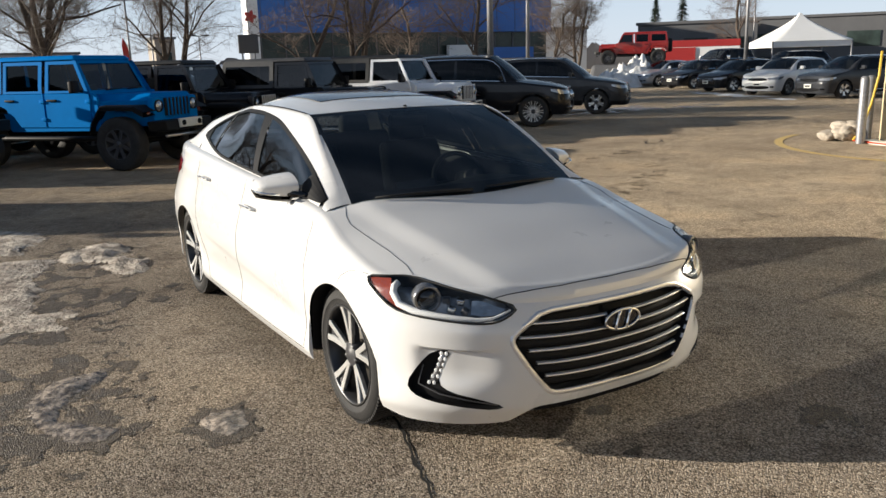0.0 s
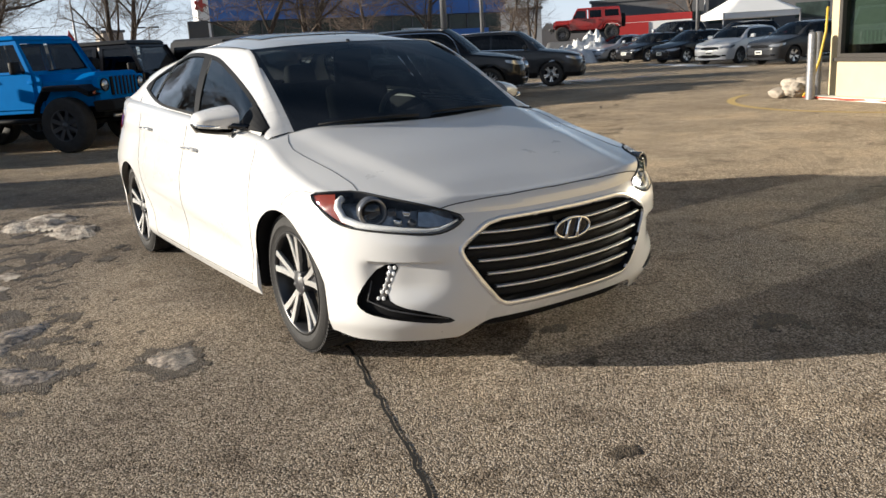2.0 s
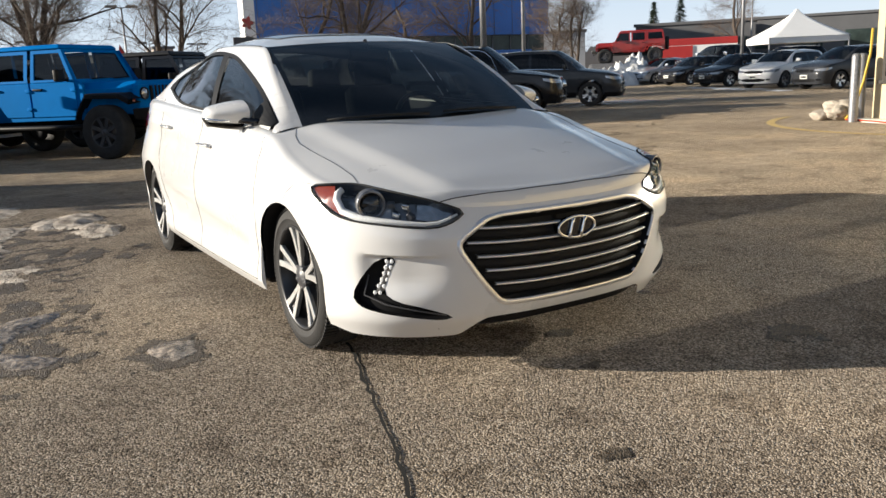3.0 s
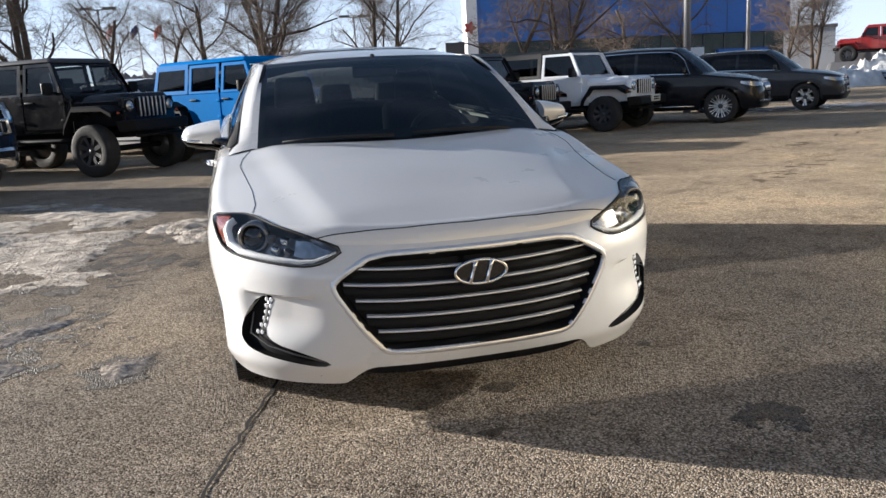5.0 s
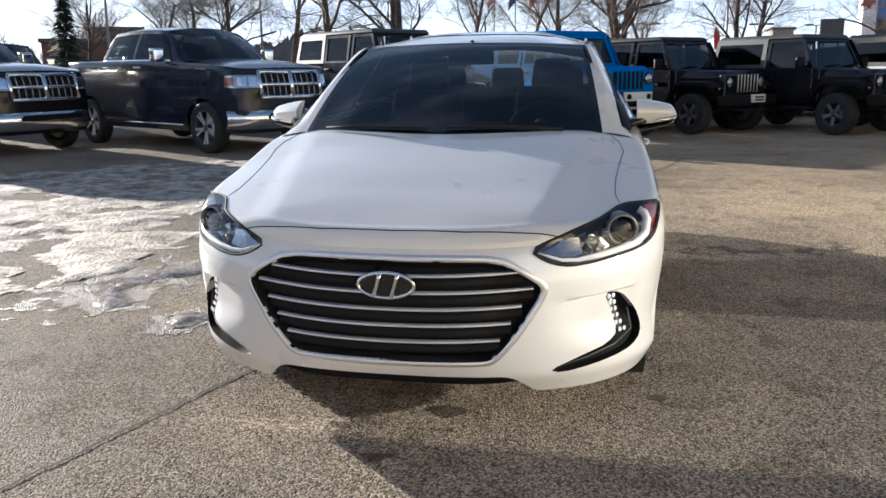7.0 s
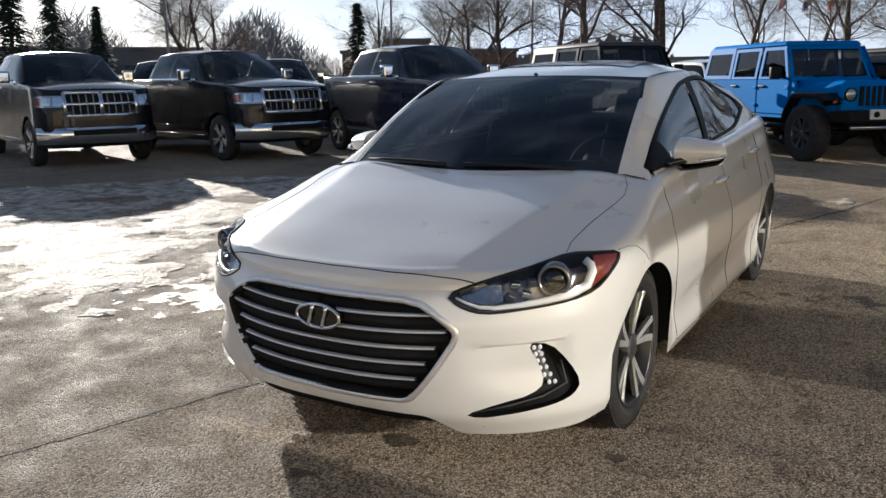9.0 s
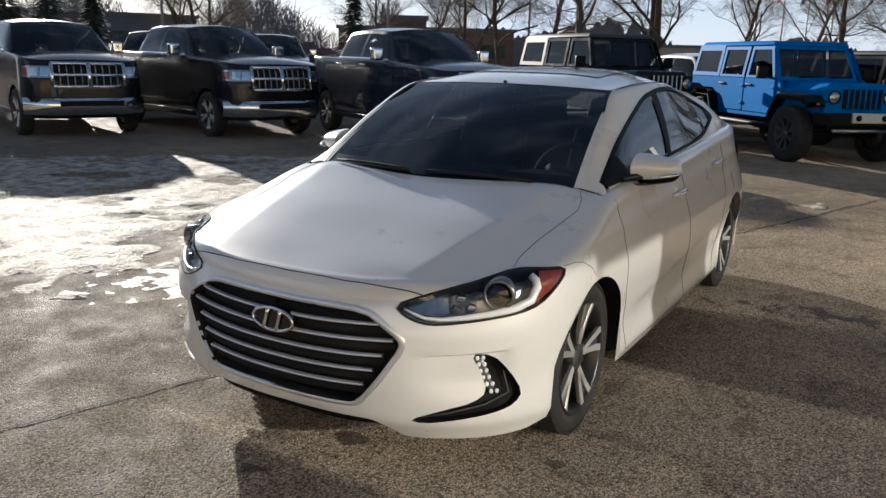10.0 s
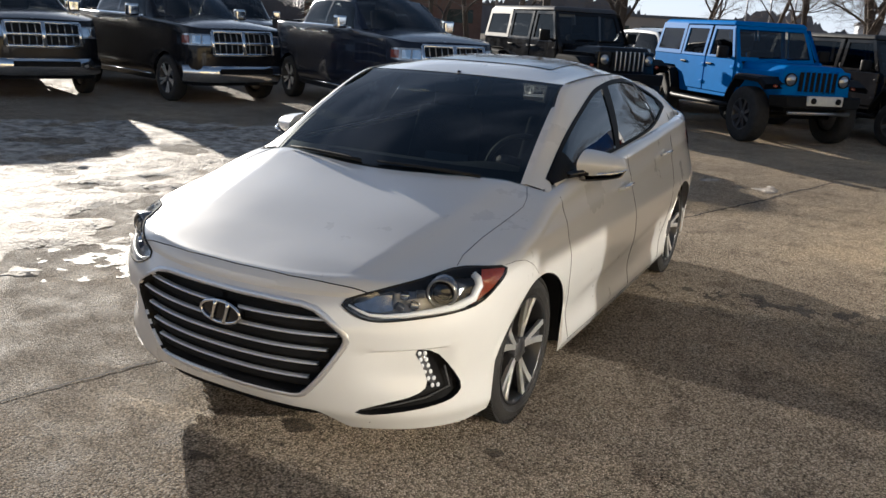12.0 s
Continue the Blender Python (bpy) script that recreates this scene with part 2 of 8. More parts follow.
def asphalt(name="worn asphalt", wet=(1, 1, 1), dry=1.0):
    m = bpy.data.materials.new(name)
    m.use_nodes = True
    nt = m.node_tree
    b = nt.nodes["Principled BSDF"]
    b.inputs["Specular IOR Level"].default_value = 0.05 if dry > 0.9 else 0.25
    b.inputs["Diffuse Roughness"].default_value = 0.6
    co = nt.nodes.new("ShaderNodeTexCoord")

    def tex(kind, scale, detail=4, rough=0.55):
        n = nt.nodes.new(kind)
        n.inputs["Scale"].default_value = scale
        if kind == "ShaderNodeTexNoise":
            n.inputs["Detail"].default_value = detail
            n.inputs["Roughness"].default_value = rough
        nt.links.new(co.outputs["Object"], n.inputs["Vector"])
        return n

    def ramp(src, stops):
        r = nt.nodes.new("ShaderNodeValToRGB")
        while len(r.color_ramp.elements) < len(stops):
            r.color_ramp.elements.new(0.5)
        for e, (p, c) in zip(r.color_ramp.elements, stops):
            e.position, e.color = p, (*c, 1)
        nt.links.new(src, r.inputs["Fac"])
        return r

    def mix(a, bb, fac, kind="MIX"):
        n = nt.nodes.new("ShaderNodeMix")
        n.data_type, n.blend_type = "RGBA", kind
        for key, v in (("A", a), ("B", bb), ("Factor", fac)):
            if isinstance(v, (int, float)):
                n.inputs[key].default_value = v
            else:
                nt.links.new(v, n.inputs[key])
        return n.outputs["Result"]

    grain = tex("ShaderNodeTexVoronoi", 135.0)
    cell = ramp(grain.outputs["Color"], [(0.0, (0.07, 0.058, 0.046)), (0.4, (0.39, 0.318, 0.244)), (0.75, (0.76, 0.635, 0.50)), (1.0, (0.96, 0.86, 0.74))])
    edge = ramp(grain.outputs["Distance"], [(0.0, (1, 1, 1)), (0.55, (0.75, 0.75, 0.75)), (0.9, (0.3, 0.3, 0.3))])
    stone = mix(cell.outputs[0], edge.outputs[0], 1.0, "MULTIPLY")
    big = tex("ShaderNodeTexNoise", 0.55, 6, 0.6)
    tone = ramp(big.outputs["Fac"], [(0.3, (0.72, 0.71, 0.71)), (0.5, (1.0, 1.0, 1.0)), (0.7, (1.3, 1.26, 1.18))])
    mid = tex("ShaderNodeTexNoise", 3.2, 7, 0.65)
    stain = ramp(mid.outputs["Fac"], [(0.36, (0.55, 0.53, 0.52)), (0.47, (1, 1, 1))])
    base = mix(mix(stone, tone.outputs[0], 1.0, "MULTIPLY"), stain.outputs[0], 0.8, "MULTIPLY")
    # a paler, warmer drive lane beside the row
    sep = nt.nodes.new("ShaderNodeSeparateXYZ")
    nt.links.new(co.outputs["Object"], sep.inputs[0])
    along = nt.nodes.new("ShaderNodeMath")
    along.operation = "MULTIPLY_ADD"
    along.inputs[1].default_value = 0.55
    nt.links.new(sep.outputs["Y"], along.inputs[0])
    nt.links.new(sep.outputs["X"], along.inputs[2])
    edge_n = nt.nodes.new("ShaderNodeMath")
    edge_n.operation = "MULTIPLY_ADD"
    edge_n.inputs[1].default_value = 5.0
    nt.links.new(big.outputs["Fac"], edge_n.inputs[0])
    nt.links.new(along.outputs[0], edge_n.inputs[2])
    lane = nt.nodes.new("ShaderNodeMapRange")
    lane.interpolation_type = "SMOOTHSTEP"
    lane.inputs["From Min"].default_value, lane.inputs["From Max"].default_value = 4.3, 7.4
    nt.links.new(edge_n.outputs[0], lane.inputs["Value"])
    lane_tint = nt.nodes.new("ShaderNodeMix")
    lane_tint.data_type = "RGBA"
    lane_tint.inputs["A"].default_value, lane_tint.inputs["B"].default_value = (1, 1, 1, 1), (1.28, 1.24, 1.15, 1)
    nt.links.new(lane.outputs[0], lane_tint.inputs["Factor"])
    base = mix(base, lane_tint.outputs["Result"], 1.0, "MULTIPLY")
    soak = nt.nodes.new("ShaderNodeMix")
    soak.data_type, soak.blend_type = "RGBA", "MULTIPLY"
    soak.inputs["Factor"].default_value = 1.0
    soak.inputs["B"].default_value = (*wet, 1)
    nt.links.new(base, soak.inputs["A"])
    nt.links.new(soak.outputs["Result"], b.inputs["Base Color"])
    rr = ramp(mid.outputs["Fac"], [(0.35, (0.6 * dry,) * 3), (0.6, (0.88 * dry,) * 3)])
    nt.links.new(rr.outputs[0], b.inputs["Roughness"])
    bump = nt.nodes.new("ShaderNodeBump")
    bump.inputs["Strength"].default_value = 1.0
    bump.inputs["Distance"].default_value = 0.012
    bump.invert = True
    nt.links.new(grain.outputs["Distance"], bump.inputs["Height"])
    bump2 = nt.nodes.new("ShaderNodeBump")
    bump2.inputs["Strength"].default_value = 0.5
    bump2.inputs["Distance"].default_value = 0.03
    nt.links.new(mid.outputs["Fac"], bump2.inputs["Height"])
    nt.links.new(bump.outputs[0], bump2.inputs["Normal"])
    nt.links.new(bump2.outputs[0], b.inputs["Normal"])
    return m


ASPHALT = asphalt()


def build_ground():
    line = [-2500, -900, -350, -150, -80, -50, -36] + [-30 + i for i in range(61)] + [36, 50, 80, 150, 350, 900, 2500]
    rows = [[(x, y, ground_z(x, y)) for x in line] for y in line]
    ob = part("ground", grid_mesh(rows), ASPHALT)
    tagged(ob, "worn grey-brown asphalt car park", "ground", kind="structure")


build_ground()

# ---- snow, ice, stains, cracks and paint on the asphalt ----
def noise2(x, y, s, seed=0.0):
    return noise.fractal(Vector((x * s + seed, y * s - seed, seed * 0.37)), 0.9, 2.1, 5)


def inside(poly, x, y):
    """Signed distance to a polygon's outline, positive inside."""
    best, odd = 1e9, False
    n = len(poly)
    for i in range(n):
        (x0, y0), (x1, y1) = poly[i], poly[(i + 1) % n]
        dx, dy = x1 - x0, y1 - y0
        t = min(max(((x - x0) * dx + (y - y0) * dy) / (dx * dx + dy * dy + 1e-12), 0.0), 1.0)
        best = min(best, math.hypot(x - x0 - t * dx, y - y0 - t * dy))
        if (y0 > y) != (y1 > y) and x < x0 + (y - y0) / (y1 - y0) * dx:
            odd = not odd
    return best if odd else -best


def ice_material(name, light, dark, rough, contrast=(0.40, 0.62), scale=5.0, bump=0.7):
    m = bpy.data.materials.new(name)
    m.use_nodes = True
    nt = m.node_tree
    b = nt.nodes["Principled BSDF"]
    co = nt.nodes.new("ShaderNodeTexCoord")
    n = nt.nodes.new("ShaderNodeTexNoise")
    n.inputs["Scale"].default_value, n.inputs["Detail"].default_value, n.inputs["Roughness"].default_value = scale, 9, 0.68
    r = nt.nodes.new("ShaderNodeValToRGB")
    r.color_ramp.elements[0].position, r.color_ramp.elements[0].color = contrast[0], (*dark, 1)
    r.color_ramp.elements[1].position, r.color_ramp.elements[1].color = contrast[1], (*light, 1)
    n2 = nt.nodes.new("ShaderNodeTexNoise")
    n2.inputs["Scale"].default_value, n2.inputs["Detail"].default_value = 34.0, 6
    bp = nt.nodes.new("ShaderNodeBump")
    bp.inputs["Strength"].default_value, bp.inputs["Distance"].default_value = bump, 0.03
    b.inputs["Roughness"].default_value = rough
    for a, c in ((co.outputs["Object"], n.inputs["Vector"]), (co.outputs["Object"], n2.inputs["Vector"]), (n.outputs["Fac"], r.inputs["Fac"]),
                 (r.outputs[0], b.inputs["Base Color"]), (n2.outputs["Fac"], bp.inputs["Height"]), (bp.outputs[0], b.inputs["Normal"])):
        nt.links.new(a, c)
    return m


SNOW = ice_material("dirty melting snow", (0.65, 0.575, 0.485), (0.16, 0.128, 0.10), 0.75, (0.38, 0.66), 5.5, 0.9)
ICE = ice_material("grey refrozen ice", (0.50, 0.42, 0.34), (0.06, 0.048, 0.037), 0.22, (0.40, 0.66), 16.0, 0.6)
CLEAN_SNOW = ice_material("packed snow", (0.82, 0.82, 0.82), (0.55, 0.53, 0.50), 0.6, (0.3, 0.6), 2.0)
WET = asphalt("wet dark asphalt", (0.32, 0.30, 0.28), 0.66)
CRACK = material("tar-dark crack", (0.012, 0.011, 0.010), 0.9)
YELLOW_LINE = material("worn yellow line paint", (0.56, 0.40, 0.15), 0.85, vary=0.35, scale=18)


def sheet(name, poly, mat, label, height, cell, ragged=0.25, holes=0.0, seed=1.0, category="snow", lift=0.004, nscale=1.6, drift=0.0):
    """A ragged low layer over the ground inside a polygon."""
    xs, ys = [p[0] for p in poly], [p[1] for p in poly]
    x0, y0 = min(xs) - 0.4, min(ys) - 0.4
    nx, ny = int((max(xs) + 0.4 - x0) / cell), int((max(ys) + 0.4 - y0) / cell)
    h = {}
    for i in range(nx + 1):
        for j in range(ny + 1):
            x, y = x0 + i * cell, y0 + j * cell
            v = inside(poly, x, y)
            if v < -ragged * 1.6:
                continue
            v += ragged * 1.5 * noise2(x, y, nscale, seed)
            if holes:
                v = min(v, (noise2(x, y, nscale * 0.9, seed + 7) + holes) * 0.4)
            if v > -cell:
                h[i, j] = (x, y, v)
    bm = bmesh.new()
    vs = {}

    def vert(k):
        if k not in vs:
            x, y, v = h[k]
            rise = height * smoothstep(0.0, max(0.12, ragged), v) * (0.75 + 0.55 * noise2(x, y, 5.0, seed + 3))
            vs[k] = bm.verts.new((x, y, ground_z(x, y) + (lift + max(0.0, rise) if v > 0 else -0.004)))
        return vs[k]

    for i, j in h:
        q = ((i, j), (i + 1, j), (i + 1, j + 1), (i, j + 1))
        if all(k in h for k in q):
            bm.faces.new([vert(k) for k in q])
    ob = part(name, bm, mat)
    return tagged(ob, label, category, kind="stuff")


sheet("snow_sheet", [(-1.5, 5.9), (-1.75, 5.1), (-1.8, 4.3), (-2.0, 3.9), (-1.95, 3.3), (-2.05, 2.9), (-1.95, 2.5), (-2.05, 2.15), (-2.3, 1.7), (-2.5, 0.9), (-2.75, 0.0), (-3.2, -1.0), (-4.2, -2.5),
                     (-7.0, -4.0), (-12.0, -3.0), (-11.5, 1.5), (-8.9, 3.3), (-7.4, 5.4), (-5.6, 6.9), (-4.0, 7.5), (-2.4, 7.1)], SNOW, "thin dirty melting snow and ice over asphalt", 0.022, 0.05, 0.22, 0.26, 1.3)
sheet("ice_patch", [(-2.21, 1.0), (-2.1, 1.23), (-1.96, 1.36), (-1.78, 1.35), (-1.72, 1.27), (-1.86, 1.15), (-1.96, 1.09), (-2.03, 0.8), (-1.94, 0.65), (-1.85, 0.52), (-1.88, 0.4), (-2.01, 0.42), (-2.11, 0.66), (-2.18, 0.78)],
      ICE, "curved grey patch of refrozen ice on asphalt", 0.018, 0.02, 0.05, 0, 2.1, "ice", nscale=4)
sheet("ice_patch", [(-1.5, 0.35), (-1.4, 0.44), (-1.29, 0.39), (-1.29, 0.24), (-1.34, 0.13), (-1.42, 0.12), (-1.49, 0.2)], ICE, "small round lump of dirty ice on asphalt", 0.022, 0.015, 0.03, 0, 3.3, "ice", nscale=4)
sheet("ice_patch", [(-1.61, 4.66), (-1.37, 5.04), (-1.07, 4.97), (-1.06, 4.37), (-0.97, 3.9), (-1.0, 3.63), (-1.21, 3.61), (-1.4, 3.87), (-1.52, 4.32)], SNOW, "ridged patch of packed dirty snow", 0.03, 0.03, 0.10, 0.5, 4.3, "snow", nscale=3)
sheet("snow_scrap", [(-2.6, 0.05), (-2.4, 0.12), (-2.32, 0.0), (-2.5, -0.08)], SNOW, "scrap of wet snow on asphalt", 0.02, 0.015, 0.03, 0, 5.1, nscale=5)
sheet("snow_scrap", [(0.94, 6.67), (1.06, 6.99), (1.23, 6.81), (1.09, 6.48)], SNOW, "scrap of snow on asphalt", 0.02, 0.02, 0.05, 0, 6.1, nscale=4)
sheet("snow_scrap", [(0.31, 6.87), (0.5, 7.06), (0.51, 6.83), (0.34, 6.71)], SNOW, "scrap of snow on asphalt", 0.02, 0.02, 0.04, 0, 7.1, nscale=4)
sheet("snow_scrap", [(-5.2, 7.05), (-4.6, 7.5), (-3.3, 7.6), (-2.6, 7.3), (-3.8, 7.1)], SNOW, "strip of snow under parked trucks", 0.03, 0.04, 0.15, 0.4, 8.1, nscale=2.5)
sheet("snow_scrap", [(25.5, 20.5), (27.5, 24.0), (28.5, 24.0), (26.5, 20.0), (24.0, 15.5), (23.3, 15.8)], CLEAN_SNOW, "thin snow along the far row of cars", 0.03, 0.12, 0.35, 0.15, 9.1, nscale=1.0)
sheet("snow_scrap", [(13.0, 16.5), (17.0, 15.4), (21.0, 15.6), (19.0, 17.6), (15.0, 18.5)], ICE, "thin shaded ice beside a parked car", 0.006, 0.12, 0.5, 0.1, 10.1, "ice", nscale=0.8)
# wet halos and oil stains
sheet("wet_stain", [(-2.35, 0.95), (-2.15, 1.5), (-1.6, 1.55), (-1.55, 1.1), (-1.75, 0.95), (-1.7, 0.45), (-1.95, 0.3), (-2.2, 0.5)], WET, "damp dark asphalt round melting ice", 0.0, 0.014, 0.22, 0.12, 11.0, "stain", 0.0025, 7)
sheet("wet_stain", [(-1.56, 0.30), (-1.44, 0.52), (-1.24, 0.46), (-1.23, 0.20), (-1.32, 0.06), (-1.46, 0.05), (-1.54, 0.15)], WET, "damp rim round a lump of ice", 0.0, 0.01, 0.07, 0.3, 16.5, "stain", 0.0024, 9)
sheet("wet_stain", [(-1.75, 3.3), (-1.3, 3.1), (-0.95, 2.9), (-1.1, 2.5), (-1.6, 2.7), (-1.9, 2.9)], WET, "damp dark asphalt beside melting snow", 0.0, 0.02, 0.3, 0.05, 12.0, "stain", 0.0025, 6)
sheet("wet_stain", [(-2.6, 0.0), (-1.95, 0.25), (-1.65, 1.0), (-1.7, 1.9), (-1.55, 2.6), (-1.2, 3.4), (-0.95, 4.4), (-1.2, 5.2), (-1.7, 5.2), (-1.95, 4.4), (-2.3, 3.0), (-2.5, 1.5)], WET, "patchy damp asphalt along the melting snow", 0.0, 0.02, 0.35, -0.04, 21.0, "stain", 0.0022, 6.5)
sheet("oil_stain", [(0.70, 2.12), (0.98, 2.25), (1.42, 2.22), (1.76, 2.30), (2.08, 2.38), (2.5, 2.55), (2.3, 2.62), (1.76, 2.46), (1.55, 2.56), (1.42, 2.50), (1.0, 2.38), (0.72, 2.24)], WET, "dark oily streak on asphalt", 0.0, 0.014, 0.14, 0.12, 13.0, "stain", 0.003, 9)
sheet("oil_stain", [(0.78, -1.15), (0.95, -1.10), (1.06, -1.22), (0.96, -1.36), (0.82, -1.30)], WET, "dark oil spot on asphalt", 0.0, 0.015, 0.05, 0.3, 14.0, "stain", 0.003, 6)
for k, (x, y, r) in enumerate(((0.18, -0.75, 0.035), (-0.03, -0.98, 0.04), (0.12, -0.58, 0.05), (0.92, -0.33, 0.03), (-0.47, -1.61, 0.06))):
    sheet("oil_stain", [(x + r * 1.5 * math.cos(a), y + r * math.sin(a)) for a in (0.3, 1.5, 2.6, 3.7, 5.0)], WET, "small dark spot on asphalt", 0.0, max(0.012, r / 6), r * 0.6, 0.3, 15.0 + k, "stain", 0.0028, 4 if r < 0.1 else 2)


def ribbon(name, pts, width, mat, label, category, seed=0, jitter=0.0, lift=0.004, step=0.05):
    """A thin strip along a line on the ground."""
    rnd = random.Random(seed)
    fine = []
    pts = [Vector((*p, 0)) for p in pts]
    for a, b in zip(pts, pts[1:]):
        n = max(1, int((b - a).length / step))
        fine += [a.lerp(b, k / n) for k in range(n)]
    fine.append(pts[-1])
    rows = []
    for i, p in enumerate(fine):
        d = (fine[min(i + 1, len(fine) - 1)] - fine[max(i - 1, 0)]).normalized()
        s = Vector((-d.y, d.x, 0))
        c = p + s * rnd.uniform(-1, 1) * jitter
        w = width * rnd.uniform(0.55, 1.2) / 2 if jitter else width / 2
        rows.append([(*(c + s * w).xy, ground_z(c.x, c.y) + lift), (*(c - s * w).xy, ground_z(c.x, c.y) + lift)])
    return tagged(part(name, grid_mesh(rows), mat), label, category, kind="structure")


ribbon("crack", [(-0.70, -0.10), (-0.75, -0.29), (-0.83, -0.52), (-0.90, -0.78), (-1.02, -1.16), (-1.13, -1.46), (-1.25, -1.95), (-1.45, -2.6), (-1.7, -3.6)], 0.016, CRACK, "dark crack across the asphalt", "crack", 1, 0.007)


def crack_cluster(pts, seed, spread, count, width=0.016):
    """Short broken cracks strewn along a line."""
    rnd = random.Random(seed)
    for _ in range(count):
        k = rnd.randrange(len(pts) - 1)
        u = rnd.random()
        x = pts[k][0] + (pts[k + 1][0] - pts[k][0]) * u + rnd.gauss(0, spread)
        y = pts[k][1] + (pts[k + 1][1] - pts[k][1]) * u + rnd.gauss(0, spread)
        a = math.atan2(pts[k + 1][1] - pts[k][1], pts[k + 1][0] - pts[k][0]) + rnd.gauss(0, 0.8)
        way, line = a, [(x, y)]
        for _ in range(rnd.randint(2, 4)):
            way += rnd.gauss(0, 0.5)
            line.append((line[-1][0] + 0.14 * math.cos(way), line[-1][1] + 0.14 * math.sin(way)))
        ribbon("crack", line, width * rnd.uniform(0.7, 1.5), CRACK, "short crack in broken asphalt", "crack", rnd.randrange(999), 0.012)


ribbon("crack", [(0.5, 4.1), (0.6, 4.5), (0.74, 4.95), (0.92, 5.44), (1.12, 6.04), (1.32, 6.78), (1.47, 7.17), (1.7, 7.9)], 0.022, CRACK, "thin crack across pale asphalt", "crack", 7, 0.012)
CRUMB = asphalt("crumbled dark asphalt", (0.45, 0.44, 0.43), 1.0)
sheet("crumbled_asphalt", [(4.3, 3.9), (5.1, 4.55), (6.1, 5.15), (6.95, 5.9), (7.1, 5.65), (6.3, 4.9), (5.3, 4.3), (4.5, 3.7)], CRUMB, "broken strip of dark crumbled asphalt", 0.0, 0.03, 0.2, -0.02, 31.0, "crack", 0.003, 6)
sheet("crumbled_asphalt", [(6.5, 7.05), (7.4, 7.25), (8.3, 7.7), (8.2, 7.3), (7.5, 7.0), (6.7, 6.9)], CRUMB, "broken patch of dark crumbled asphalt", 0.0, 0.03, 0.2, -0.02, 32.0, "crack", 0.003, 6)
crack_cluster([(9.0, 8.2), (11.0, 8.6), (13.0, 9.3), (15.0, 9.6)], 4, 0.15, 14, 0.03)
arc = [(13.2 - 3.5 * math.cos(a), 4.0 + 3.3 * math.sin(a)) for a in (radians(d) for d in range(78, -62, -4))]
ribbon("yellow_line", arc, 0.15, YELLOW_LINE, "worn yellow painted line on asphalt", "line", 5, 0.0, 0.005)

# ---- vehicles: rounded bodies ----
from mathutils.bvhtree import BVHTree


